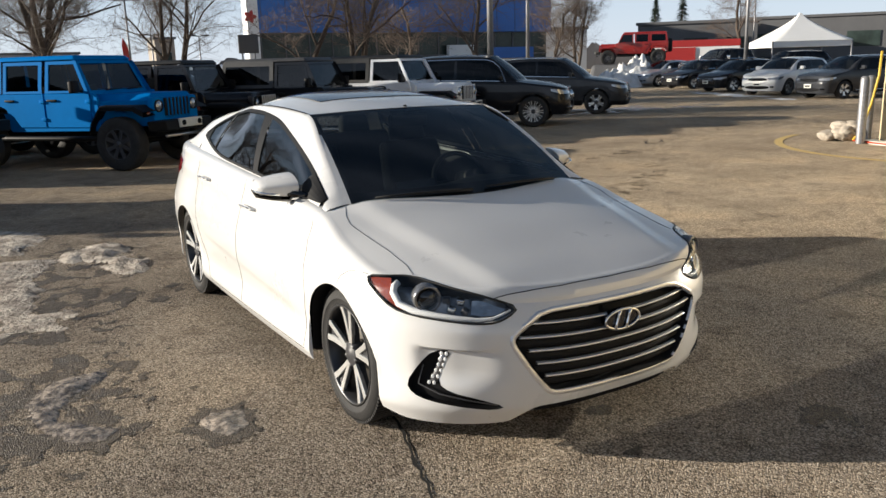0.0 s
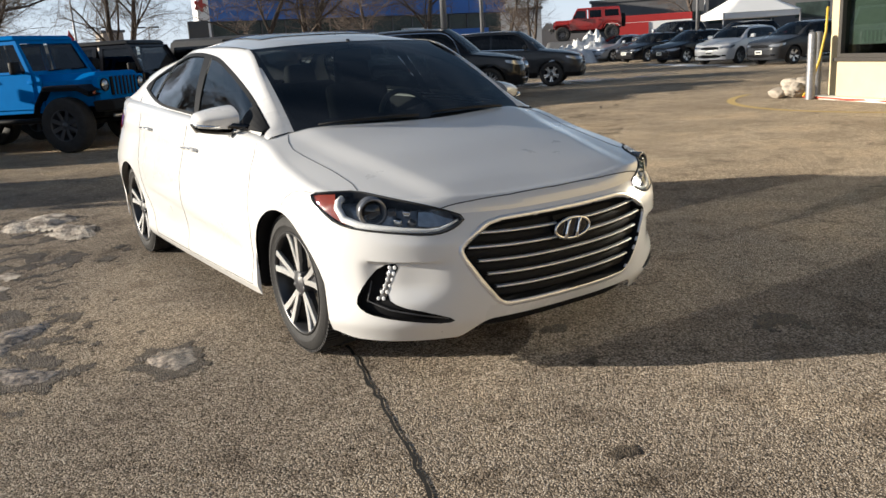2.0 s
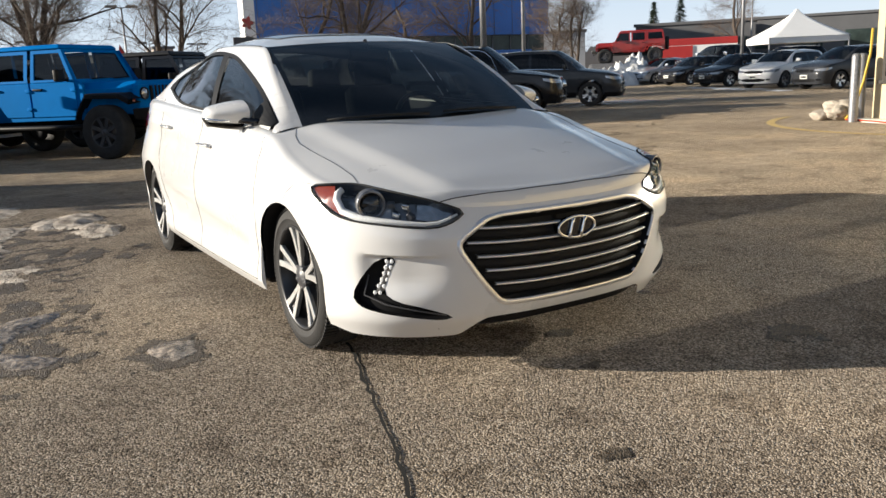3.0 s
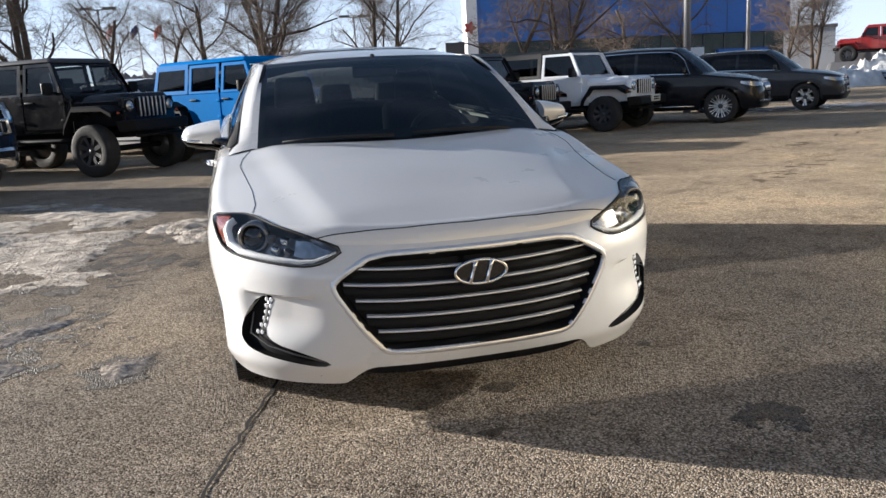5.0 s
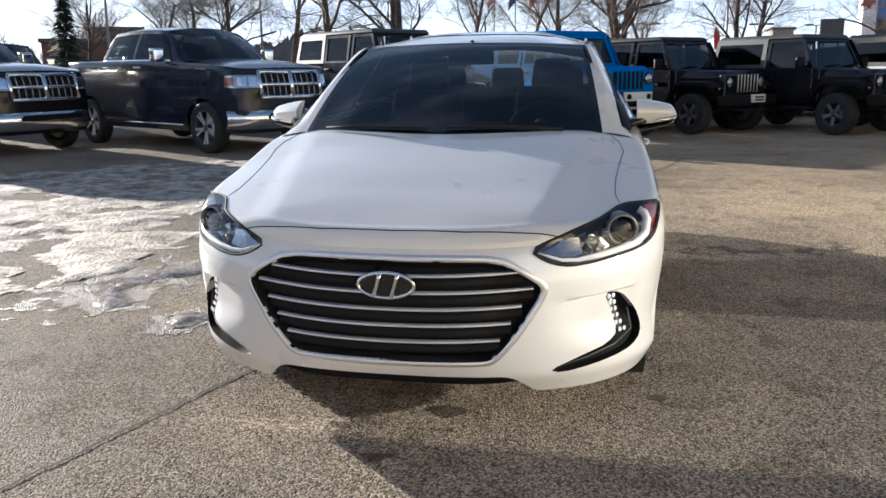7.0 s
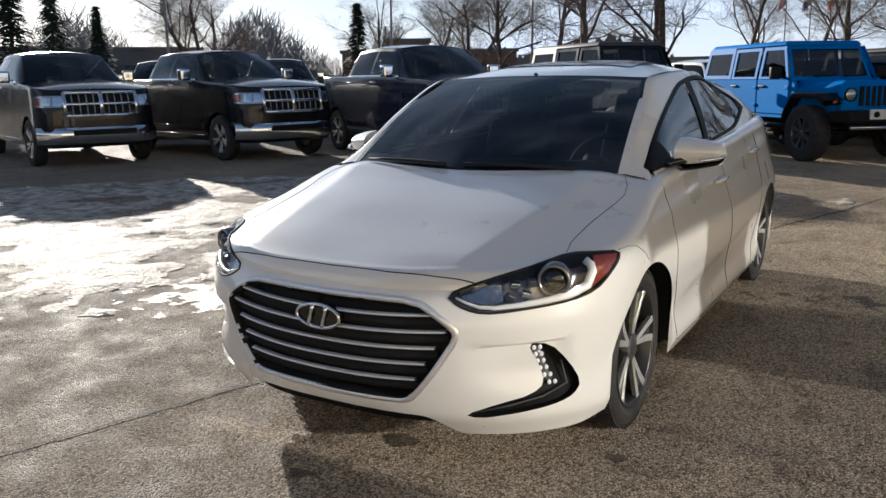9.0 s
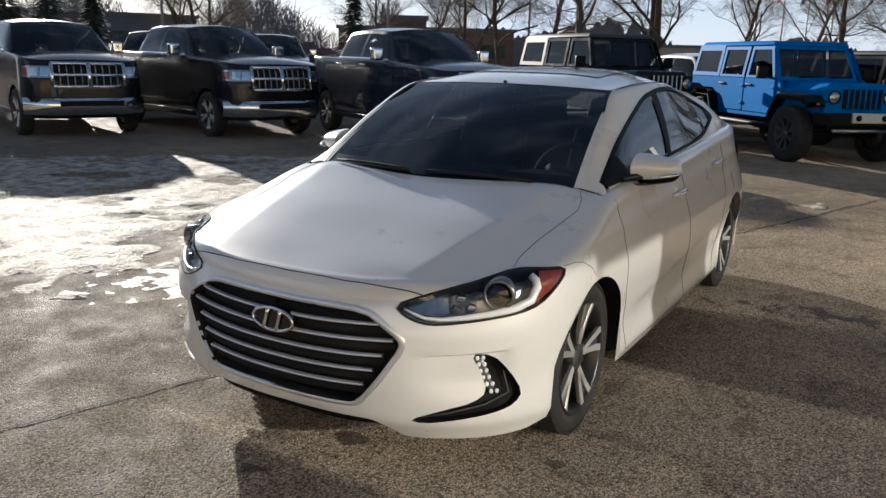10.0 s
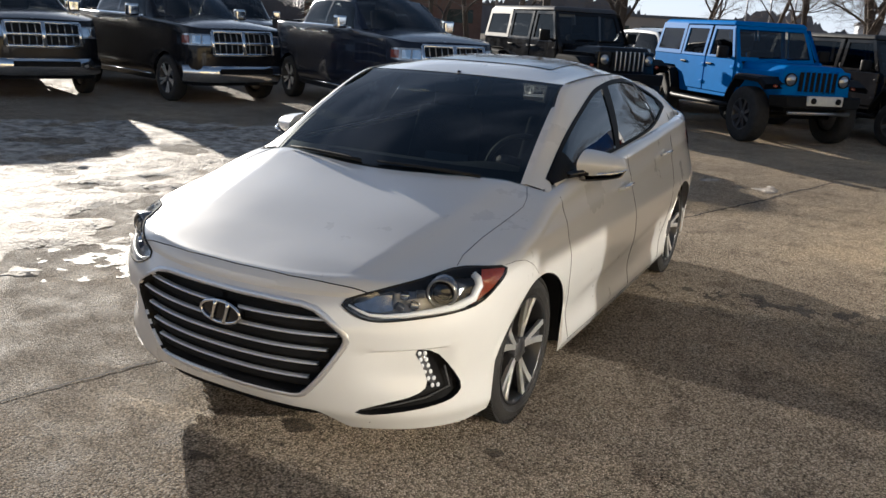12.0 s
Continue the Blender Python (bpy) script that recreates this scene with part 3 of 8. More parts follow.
class Shell:
    """A car body shell: walls that follow a rounded plan, a shoulder and a crowned top, symmetric about x = 0.
    The front looks to -y and the front axle lies at y = 0."""

    def __init__(self, a, bf, br, edge, crown, ycf, ycr, nf=3.0, nr=3.2, zb=0.18, axles=(0.0, 2.7), arch=0.345, hub=0.317,
                 rin=0.06, rdown=0.05, step=0.03, flare=0.0, dent=None, ridge=None):
        self.dent, self.ridge = dent, ridge
        self.a, self.bf, self.br, self.edge, self.crown = a, bf, br, edge, crown
        self.ycf, self.ycr, self.nf, self.nr, self.zb = ycf, ycr, nf, nr, zb
        self.axles, self.arch, self.hub, self.rin, self.rdown, self.flare = axles, arch, hub, rin, rdown, flare
        self.cols = self._columns(step)

    def top(self, x, y):
        z = self.edge(y) + self.crown(y) * (1 - min(1.0, abs(x) / 0.86) ** 2.4)
        return z + self.ridge(abs(x), y) if self.ridge else z

    def plan(self, col, z):
        kind, v = col
        if kind == "f":
            return (self.a(z) * math.sin(v) ** (2 / self.nf), self.ycf - self.bf(z) * math.cos(v) ** (2 / self.nf))
        if kind == "r":
            return (self.a(z) * math.cos(v) ** (2 / self.nr), self.ycr + self.br(z) * math.sin(v) ** (2 / self.nr))
        mid = (self.ycf + self.ycr) / 2
        bulge = 0.012 * (1 - ((v - mid) / ((self.ycr - self.ycf) / 2)) ** 2)
        return (self.a(z) + bulge, v)

    def _columns(self, step):
        cols = []
        for kind in "fsr":
            if kind == "s":
                n = max(2, int((self.ycr - self.ycf) / step))
                cols += [("s", self.ycf + (self.ycr - self.ycf) * i / n) for i in range(n + 1)]
                continue
            vs = np.linspace(0, math.pi / 2, 1500)
            pts = np.array([self.plan((kind, max(1e-9, min(v, math.pi / 2 - 1e-9))), 0.5) for v in vs])
            arc = np.r_[0, np.cumsum(np.hypot(*np.diff(pts, axis=0).T))]
            n = max(6, int(arc[-1] / step))
            some = [float(np.interp(arc[-1] * i / n, arc, vs)) for i in range(n + 1)]
            some = [min(max(v, 0.0), math.pi / 2) for v in some]
            cols += [(kind, v) for v in (some[:-1] if kind == "f" else some[1:])]
        return cols

    def bottom(self, y):
        z = self.zb(y)
        for y0 in self.axles:
            d = abs(y - y0)
            if d < self.arch:
                z = max(z, self.hub + math.sqrt(self.arch**2 - d * d))
        return z

    def column(self, col, levels=16, rounds=5, inner=14):
        _, yref = self.plan(col, 0.5)
        x1, y1 = self.plan(col, 0.75)
        zt = self.top(x1, y1) - self.rdown
        x1, y1 = self.plan(col, zt)
        zt = self.top(x1, y1) - self.rdown
        zbot = min(self.bottom(yref), zt - 0.05)
        pts = []
        for i in range(levels + 1):
            z = zbot + (zt - zbot) * i / levels
            x, y = self.plan(col, z)
            if self.flare:
                for y0 in self.axles:
                    d = math.hypot(y - y0, z - self.hub)
                    x += self.flare * smoothstep(self.arch + 0.09, self.arch + 0.01, d) * (1 if x > 0.3 else 0)
            p = Vector((x, y, z))
            pts.append(self.dent(p) if self.dent else p)
        p0 = pts[-1]
        spine = Vector((0, min(max(p0.y, self.ycf), self.ycr), 0))
        way = Vector((spine.x - p0.x, spine.y - p0.y, 0))
        far = way.length
        way.normalize()
        r = min(self.rin, far * 0.5)
        p1 = p0 + way * r
        z1 = self.top(p1.x, p1.y)
        for i in range(1, rounds + 1):
            t = math.pi / 2 * i / rounds
            q = p0 + way * r * (1 - math.cos(t))
            pts.append(Vector((q.x, q.y, p0.z + (z1 - p0.z) * math.sin(t))))
        for i in range(1, inner + 1):
            q = p0 + way * (r + (far - r) * i / inner)
            pts.append(Vector((q.x, q.y, self.top(q.x, q.y))))
        return pts

    def faces(self, levels=16, rounds=5, inner=14):
        """All quads of the left half (x > 0), as corner lists with their row numbers."""
        rows = [self.column(c, levels, rounds, inner) for c in self.cols]
        quads = []
        for a, b in zip(rows, rows[1:]):
            for k in range(len(a) - 1):
                quads.append(((a[k], b[k], b[k + 1], a[k + 1]), k))
        return quads


def quads_mesh(quads, mirror=True):
    """One welded mesh of quads and, if asked, their mirror images."""
    bm = bmesh.new()
    for q in quads:
        bm.faces.new([bm.verts.new(p) for p in q])
        if mirror:
            bm.faces.new([bm.verts.new((-p[0], p[1], p[2])) for p in reversed(q)])
    bmesh.ops.remove_doubles(bm, verts=bm.verts, dist=0.0008)
    bmesh.ops.dissolve_degenerate(bm, edges=bm.edges, dist=0.0004)
    return bm


class Cabin:
    """The glasshouse over a shell: screens, side glass, roof and pillars, from the corners of the two screens."""

    def __init__(self, shell, wb, wt, rt, rb, zmax, ws_bow=0.16, wt_bow=0.09, rt_bow=-0.08, rb_bow=-0.18, belt_in=0.0,
                 pillar=0.055, glass_y=(0.62, 2.72), drop=0.055, ymid=None, gt=None, gb=None, crown=0.055):
        self.crown = crown
        self.s, self.wb, self.wt, self.rt, self.rb = shell, wb, wt, rt, rb
        ymid = ymid or (wt[1] + rt[1]) / 2
        self.crown_z = zmax
        ys = [wb[1], (wb[1] + wt[1]) / 2, wt[1], ymid, rt[1], (rt[1] + rb[1]) / 2, rb[1]]
        bow = 0.035
        self.rx = curve(ys, [wb[0], (wb[0] + wt[0]) / 2 + 0.01, wt[0], wt[0] + 0.005, rt[0], (rt[0] + rb[0]) / 2 + 0.01, rb[0]])
        self.rz = curve(ys, [wb[2], (wb[2] + wt[2]) / 2 + bow, wt[2], max(wt[2], rt[2]) + 0.028, rt[2], (rt[2] + rb[2]) / 2 + bow, rb[2]])
        self.pillar, self.glass_y, self.drop, self.belt_in = pillar, glass_y, drop, belt_in
        self.gt, self.gb = gt, gb
        self.bows = ws_bow, wt_bow, rt_bow, rb_bow

    def belt(self, y):
        x, _ = self.s.plan(("s", min(max(y, self.s.ycf), self.s.ycr)), self.s.edge(y) - self.s.rdown)
        x -= self.s.rin + self.belt_in
        lift = smoothstep(self.glass_y[1] - 0.1, self.rb[1], y)
        x += (self.rb[0] + 0.03 - x) * lift * 0.8
        return Vector((x, y, self.s.top(x, y)))

    def rail(self, y):
        return Vector((self.rx(y), y, self.rz(y)))

    def side(self, y, z):
        b, r = self.belt(y), self.rail(y)
        w = (z - b.z) / max(0.01, r.z - b.z)
        x = b.x + (r.x - b.x) * w + 0.018 * 4 * w * (1 - w)
        return Vector((x, y, z))

    def glass_top(self, y):
        """The upper edge of the side glass."""
        if self.gt:
            return min(self.gt(y), self.rail(y).z - 0.02)
        b, r = self.belt(y), self.rail(y)
        y0, y1 = self.glass_y
        front = b.z + (r.z - self.drop - b.z) * 1.0
        close = smoothstep(y0, y0 + 0.10, y) * (1 - smoothstep(y1 - 0.22, y1, y) ** 1.5)
        return b.z + 0.012 + max(0.0, front - b.z - 0.012) * close

    def glass_low(self, y):
        """The lower edge of the side glass."""
        return self.gb(y) if self.gb else self.belt(y).z + 0.004

    def screen(self, t, w, front=True):
        """A point of the windscreen or rear screen: t from side to side (-1..1), w from bottom to top."""
        if front:
            lo, hi, b0, b1 = self.wb, self.wt, self.bows[0], self.bows[1]
        else:
            lo, hi, b0, b1 = self.rb, self.rt, self.bows[3], self.bows[2]
        k = 1 - t * t
        p = Vector((lo[0] * t, lo[1] - b0 * k, lo[2] + (0.014 if front else 0.03) * k))
        q = Vector((hi[0] * t, hi[1] - b1 * k, self.header(t, front)))
        m = p.lerp(q, w)
        m.z += 0.035 * 4 * w * (1 - w)
        return m

    def header(self, t, front=True):
        z = self.wt[2] if front else self.rt[2]
        return z + (self.crown if front else 0.055) * (1 - t * t)

    def roof(self, t, w):
        """A point of the roof: t side to side, w from the front header to the rear one."""
        f, r = self.screen(t, 1.0, True), self.screen(t, 1.0, False)
        y = f.y + (r.y - f.y) * w
        rail = self.rail(min(max(y, self.wt[1]), self.rt[1]))
        x = rail.x * t
        k = 1 - t * t
        lift = (self.crown_z - max(f.z, r.z)) * 4 * w * (1 - w)
        z = (f.z + (r.z - f.z) * w) * 1.0 + lift * (0.5 + 0.5 * k)
        edge = self.rz(min(max(y, self.wt[1]), self.rt[1]))
        if abs(t) > 0.999:
            z = edge
        else:
            z = edge + max(0.0, z - edge) * (1 - abs(t) ** 6)
        return Vector((x, y, z))


def screen_mesh(c, front, t0=-0.97, t1=0.97, w0=0.0, w1=1.0, nt=24, nw=14, lift=0.0):
    rows = []
    for j in range(nw + 1):
        w = w0 + (w1 - w0) * j / nw
        rows.append([c.screen(t0 + (t1 - t0) * i / nt, w, front) + Vector((0, -lift if front else lift, lift)) for i in range(nt + 1)])
    return grid_mesh(rows, flip=not front)


def roof_mesh(c, nt=24, nw=24):
    rows = []
    for j in range(nw + 1):
        rows.append([c.roof(-1 + 2 * i / nt, j / nw) for i in range(nt + 1)])
    return grid_mesh(rows)


def side_paint(c, ny=60):
    """The painted frame between the side glass and the roof rail, both sides, with the strip to the screens."""
    bm = bmesh.new()
    y0, y1 = c.wb[1], c.rb[1]
    for sx in (1, -1):
        rows, low = [], []
        for i in range(ny + 1):
            y = y0 + (y1 - y0) * i / ny
            r, zg = c.rail(y), c.glass_top(y)
            b = c.belt(y).z - 0.004
            if c.glass_y[0] <= y <= c.glass_y[1]:
                top = max(b + 0.001, min(c.glass_low(y), zg))
                low.append([(q.x * sx, q.y, q.z) for q in (c.side(y, b + (top - b) * k / 2) for k in range(3))])
            if not (c.glass_y[0] < y < c.glass_y[1]):
                zg = c.belt(y).z - 0.004
            zg = min(zg, r.z)
            row = []
            for k in range(6):
                p = c.side(y, zg + (r.z - zg) * k / 5)
                row.append((p.x * sx, p.y, p.z))
            inn = r + Vector((-0.02, 0, 0.004))
            row.append((inn.x * sx, inn.y, inn.z))
            rows.append(row)
        grid_mesh(rows, bm, flip=sx > 0)
        grid_mesh(low, bm, flip=sx > 0)
        for front in (True, False):
            rows = []
            for j in range(15):
                w = j / 14
                a, b = c.screen(0.955, w, front), c.screen(1.0, w, front)
                rows.append([(a.x * sx, a.y, a.z), (b.x * sx, b.y, b.z + 0.002)])
            grid_mesh(rows, bm, flip=(sx > 0) != front)
    return bm


def side_glass(c, sx, ya, yb, n=16, inset=0.006, lean=(0.0, 0.0)):
    rows = []
    for i in range(n + 1):
        yy = ya + (yb - ya) * i / n
        row = []
        for k in range(7):
            y = yy + (lean[0] + (lean[1] - lean[0]) * i / n) * k / 6
            b, zg = c.glass_low(y) - 0.004, c.glass_top(y)
            p = c.side(y, b + (max(zg, b + 0.002) - b) * k / 6)
            row.append(((p.x - inset) * sx, p.y, p.z))
        rows.append(row)
    return grid_mesh(rows, flip=sx > 0)


def wheel(parent, at, radius, width, rim_r, spokes, name="wheel", side=1, spoke_mat=None, face_mat=None, detail=1, twin=True, lip=None, phase=None):
    """A wheel with tyre and spoked rim; side is +1 for an outer face to +x."""
    spoke_mat, face_mat = spoke_mat or ALLOY, face_mat or ALLOY_DARK
    hub = new(name)
    hub.empty_display_size = 0.1
    hub.parent = parent
    hub.matrix_local = pose(*at) @ Matrix.Diagonal((side, 1, 1, 1))
    n = 48 if detail else 28
    w = width / 2
    bm = bmesh.new()
    prof = [(rim_r - 0.004, -w * 0.85), (rim_r + 0.02, -w * 0.97), (radius - 0.05, -w), (radius - 0.018, -w * 0.93), (radius - 0.004, -w * 0.75), (radius, -w * 0.4),
            (radius, w * 0.4), (radius - 0.004, w * 0.72), (radius - 0.016, w * 0.90), (radius - 0.05, w), (rim_r + 0.03, w * 0.985), (rim_r + 0.008, w * 0.92), (rim_r - 0.006, w * 0.86)]
    lathe(bm, prof, n)
    if detail > 1:
        for k in range(96):
            t = 2 * math.pi * k / 96
            for sgn in (-1, 1):
                box(bm, (w * 0.62, 0.012, 0.012), (sgn * w * 0.55, (radius - 0.002) * math.sin(t + 0.03 * sgn), (radius - 0.002) * math.cos(t + 0.03 * sgn)), (-math.degrees(t + 0.03 * sgn), 0, 0))
    sharp(part("tyre", bm, RUBBER, hub), 50)
    rim = new("rim")
    rim.empty_display_size = 0.05
    rim.parent = hub
    bm = bmesh.new()
    lathe(bm, [(rim_r - 0.002, w * 0.86), (rim_r + 0.004, w * 0.93), (rim_r - 0.006, w * 0.935), (rim_r - 0.014, w * 0.86), (rim_r - 0.02, w * 0.3), (rim_r - 0.035, -w * 0.8), (0.06, -w * 0.8)], n)
    part("barrel", bm, lip or face_mat, hub)
    bm = bmesh.new()
    lathe(bm, [(rim_r * 0.62, 0.0), (rim_r * 0.62, w * 0.12), (0.06, w * 0.15)], n)
    part("brake_disc", bm, STEEL if not detail else BRAKE, hub)
    bm = bmesh.new()
    lathe(bm, [(0.058, w * 0.2), (0.056, w * 0.74), (0.048, w * 0.79), (0.034, w * 0.80), (0.030, w * 0.83), (0.0005, w * 0.84)], 20)
    part("hub_cap", bm, face_mat, hub)
    bpy.data.objects.remove(rim)
    for k in range(spokes):
        half = 2 * math.pi / spokes
        t0 = half * (k + 0.5) if phase is None else half * k + phase
        w_in, w_out, a_in, a_out = (0.010, 0.0155, 0.07, 0.15) if detail else (0.017, 0.022, 0.07, 0.14) if spokes < 8 else (0.007, 0.010, 0.12, 0.2)
        if not twin:
            w_in, w_out, a_in, a_out = 0.03, 0.035, 0.0, 0.0

        def blade(bm, a0, a1, w0, w1, drop=0.0, thick=0.02):
            rows = []
            for r, u in ((0.05, 0.0), (rim_r * 0.4, 0.35), (rim_r * 0.75, 0.72), (rim_r - 0.006, 1.0)):
                t, hw = t0 + half * (a0 + (a1 - a0) * u), w0 + (w1 - w0) * u
                d, nrm = Vector((0, math.sin(t), math.cos(t))), Vector((0, math.cos(t), -math.sin(t)))
                x = Vector((w * (0.74 + 0.18 * (r / rim_r) ** 2) - drop, 0, 0))
                back = Vector((-thick, 0, 0))
                a, b = d * r + nrm * hw + x, d * r - nrm * hw + x
                rows.append([a + back - nrm * 0.004, a - Vector((0.002, 0, 0)), a - nrm * 0.002, b + nrm * 0.002, b - Vector((0.002, 0, 0)), b + back + nrm * 0.004])
            return grid_mesh(rows, bm)

        bm = bmesh.new()
        for sgn in ((-1, 1) if twin else (0,)):
            blade(bm, sgn * a_in, sgn * a_out, w_in, w_out)
        spoke = part("spoke", bm, spoke_mat, hub, smooth=False)
        if twin and detail:
            part("spoke_back", blade(bmesh.new(), 0.0, 0.0, 0.016, 0.030, 0.014, 0.03), face_mat, spoke, smooth=False)
            d = Vector((0, math.sin(t0 + half / 2), math.cos(t0 + half / 2)))
            bm = bmesh.new()
            lathe(bm, [(0.011, w * 0.5), (0.011, w * 0.76), (0.007, w * 0.80), (0.0005, w * 0.80)], 8, Matrix.Translation(d * 0.052))
            part("lug_nut", bm, ALLOY_DARK, hub)
    return hub


def smooth_loop(loop, rounds=1, step=0.02):
    """A closed loop with its corners eased and its long edges divided."""
    pts = [Vector(p) for p in loop]
    for _ in range(rounds):
        out = []
        for i, p in enumerate(pts):
            q = pts[(i + 1) % len(pts)]
            out += [p.lerp(q, 0.25), p.lerp(q, 0.75)]
        pts = out
    out = []
    for i, p in enumerate(pts):
        q = pts[(i + 1) % len(pts)]
        n = max(1, int((q - p).length / step))
        out += [p.lerp(q, k / n) for k in range(n)]
    return out


def mirrored(loop):
    return [Vector((-p[0], p[1], p[2])) for p in reversed(loop)]


def cast(bvh, p, way, offset=0.0):
    """The point of the surface that p meets along way (from outside), lifted by offset along the surface's normal."""
    way = Vector(way).normalized()
    hit, nrm, _, _ = bvh.ray_cast(Vector(p) - way * 0.4, way, 1.2)
    if hit is None:
        hit, nrm, _, _ = bvh.find_nearest(Vector(p))
    if nrm.dot(way) > 0:
        nrm = -nrm
    return hit + nrm * offset


def patch(bvh, loop, way, offset, cuts=2):
    """A sheet that fills the loop and hugs the surface, offset along its normal."""
    bm = bmesh.new()
    vs = [bm.verts.new(p) for p in loop]
    for i in range(len(vs)):
        bm.edges.new((vs[i], vs[(i + 1) % len(vs)]))
    bmesh.ops.triangle_fill(bm, edges=bm.edges[:], use_beauty=True)
    for _ in range(cuts):
        long = [e for e in bm.edges if e.calc_length() > 0.03]
        if long:
            bmesh.ops.subdivide_edges(bm, edges=long, cuts=1)
            bmesh.ops.triangulate(bm, faces=bm.faces[:])
    for v in bm.verts:
        v.co = cast(bvh, v.co, way, offset)
    bmesh.ops.recalc_face_normals(bm, faces=bm.faces[:])
    if sum((f.normal for f in bm.faces), Vector()).dot(Vector(way)) > 0:
        bmesh.ops.reverse_faces(bm, faces=bm.faces[:])
    return bm


def collar(bvh, loop, way, o1, o2, bm=None):
    """A wall round the loop from one offset to another."""
    bm = bm or bmesh.new()
    a, b = ([cast(bvh, p, way, o) for p in loop] for o in (o1, o2))
    return grid_mesh([a, b], bm, closed=True)


def band(bvh, loop, way, width, o1, o2, bm=None):
    """A flat frame inside the loop, of that width."""
    bm = bm or bmesh.new()
    n = len(loop)
    way = Vector(way).normalized()
    inner = []
    for i, p in enumerate(loop):
        d = (loop[(i + 1) % n] - loop[i - 1]).normalized()
        inner.append(p + d.cross(way).normalized() * width)
    rows = [[cast(bvh, p, way, o1 - 0.012) for p in loop], [cast(bvh, p, way, o1) for p in loop],
            [cast(bvh, p, way, o2) for p in inner], [cast(bvh, p, way, o2 - 0.02) for p in inner]]
    return grid_mesh(rows, bm, closed=True)


def prism(loop, way, depth=0.2):
    bm = bmesh.new()
    way = Vector(way).normalized()
    a = [bm.verts.new(p - way * depth) for p in loop]
    b = [bm.verts.new(p + way * depth) for p in loop]
    n = len(a)
    bm.faces.new(a)
    bm.faces.new(b[::-1])
    for i in range(n):
        bm.faces.new((a[i], b[i], b[(i + 1) % n], a[(i + 1) % n]))
    bmesh.ops.recalc_face_normals(bm, faces=bm.faces[:])
    return bm


def cut_out(bm, prisms):
    """The mesh of bm with the closed prisms cut away."""
    me = bpy.data.meshes.new("shell")
    bm.to_mesh(me)
    bm.free()
    ob = new("shell", me)
    tools = []
    for pr in prisms:
        tm = bpy.data.meshes.new("cutter")
        pr.to_mesh(tm)
        pr.free()
        tools.append(new("cutter", tm))
        mod = ob.modifiers.new("cut", "BOOLEAN")
        mod.object, mod.operation, mod.solver = tools[-1], "DIFFERENCE", "EXACT"
    bpy.context.view_layer.update()
    done = ob.evaluated_get(bpy.context.evaluated_depsgraph_get())
    out = bmesh.new()
    out.from_mesh(done.to_mesh())
    done.to_mesh_clear()
    for o in [ob, *tools]:
        data = o.data
        bpy.data.objects.remove(o)
        bpy.data.meshes.remove(data)
    return out


def split_mesh(bm, namer):
    """Sorts the faces of bm into new meshes by the name that namer gives to a face's centre and normal."""
    groups, out = {}, {}
    for f in bm.faces:
        groups.setdefault(namer(f.calc_center_median(), f.normal), []).append(f)
    for name, faces in groups.items():
        nb, seen = bmesh.new(), {}
        for f in faces:
            vs = []
            for v in f.verts:
                if v.index not in seen:
                    seen[v.index] = nb.verts.new(v.co)
                vs.append(seen[v.index])
            try:
                nb.faces.new(vs)
            except ValueError:
                pass
        out[name] = nb
    return out

# ---- the white sedan ----
S_A = curve([0.10, 0.18, 0.25, 0.36, 0.48, 0.58, 0.66, 0.76, 0.86, 0.95, 1.06], [0.86, 0.892, 0.918, 0.908, 0.922, 0.930, 0.928, 0.905, 0.872, 0.850, 0.82])
S_BF = curve([0.10, 0.18, 0.25, 0.40, 0.56, 0.64, 0.70, 0.78, 1.0], [0.63, 0.70, 0.748, 0.771, 0.766, 0.73, 0.685, 0.63, 0.5])
S_BR = curve([0.10, 0.20, 0.35, 0.55, 0.75, 0.95, 1.06], [1.02, 1.10, 1.17, 1.19, 1.17, 1.15, 1.14])
S_E = curve([-0.8, -0.5, -0.2, 0.0, 0.3, 0.6, 1.2, 2.0, 2.7, 3.2, 3.7], [0.685, 0.735, 0.80, 0.845, 0.930, 0.965, 0.995, 1.03, 1.06, 1.075, 1.07])
S_C = curve([-0.8, -0.5, -0.2, 0.0, 0.3, 0.6, 2.7, 3.2, 3.7], [0.03, 0.065, 0.08, 0.083, 0.070, 0.04, 0.03, 0.03, 0.03])
S_ZB = curve([-0.9, -0.835, -0.79, -0.5, -0.36, 0.36, 0.45, 2.2, 2.36, 3.1, 3.3, 3.7], [0.235, 0.235, 0.157, 0.162, 0.185, 0.19, 0.185, 0.195, 0.2, 0.22, 0.26, 0.30])


def islands(bm):
    """One new bmesh for each connected piece of bm."""
    left, out = set(bm.faces), []
    while left:
        todo = [left.pop()]
        got = set(todo)
        while todo:
            for e in todo.pop().edges:
                for f in e.link_faces:
                    if f in left:
                        left.discard(f)
                        got.add(f)
                        todo.append(f)
        one, made = bmesh.new(), {}
        for f in got:
            one.faces.new([made.setdefault(v, None) or made.update({v: one.verts.new(v.co)}) or made[v] for v in f.verts])
        out.append(one)
    return out


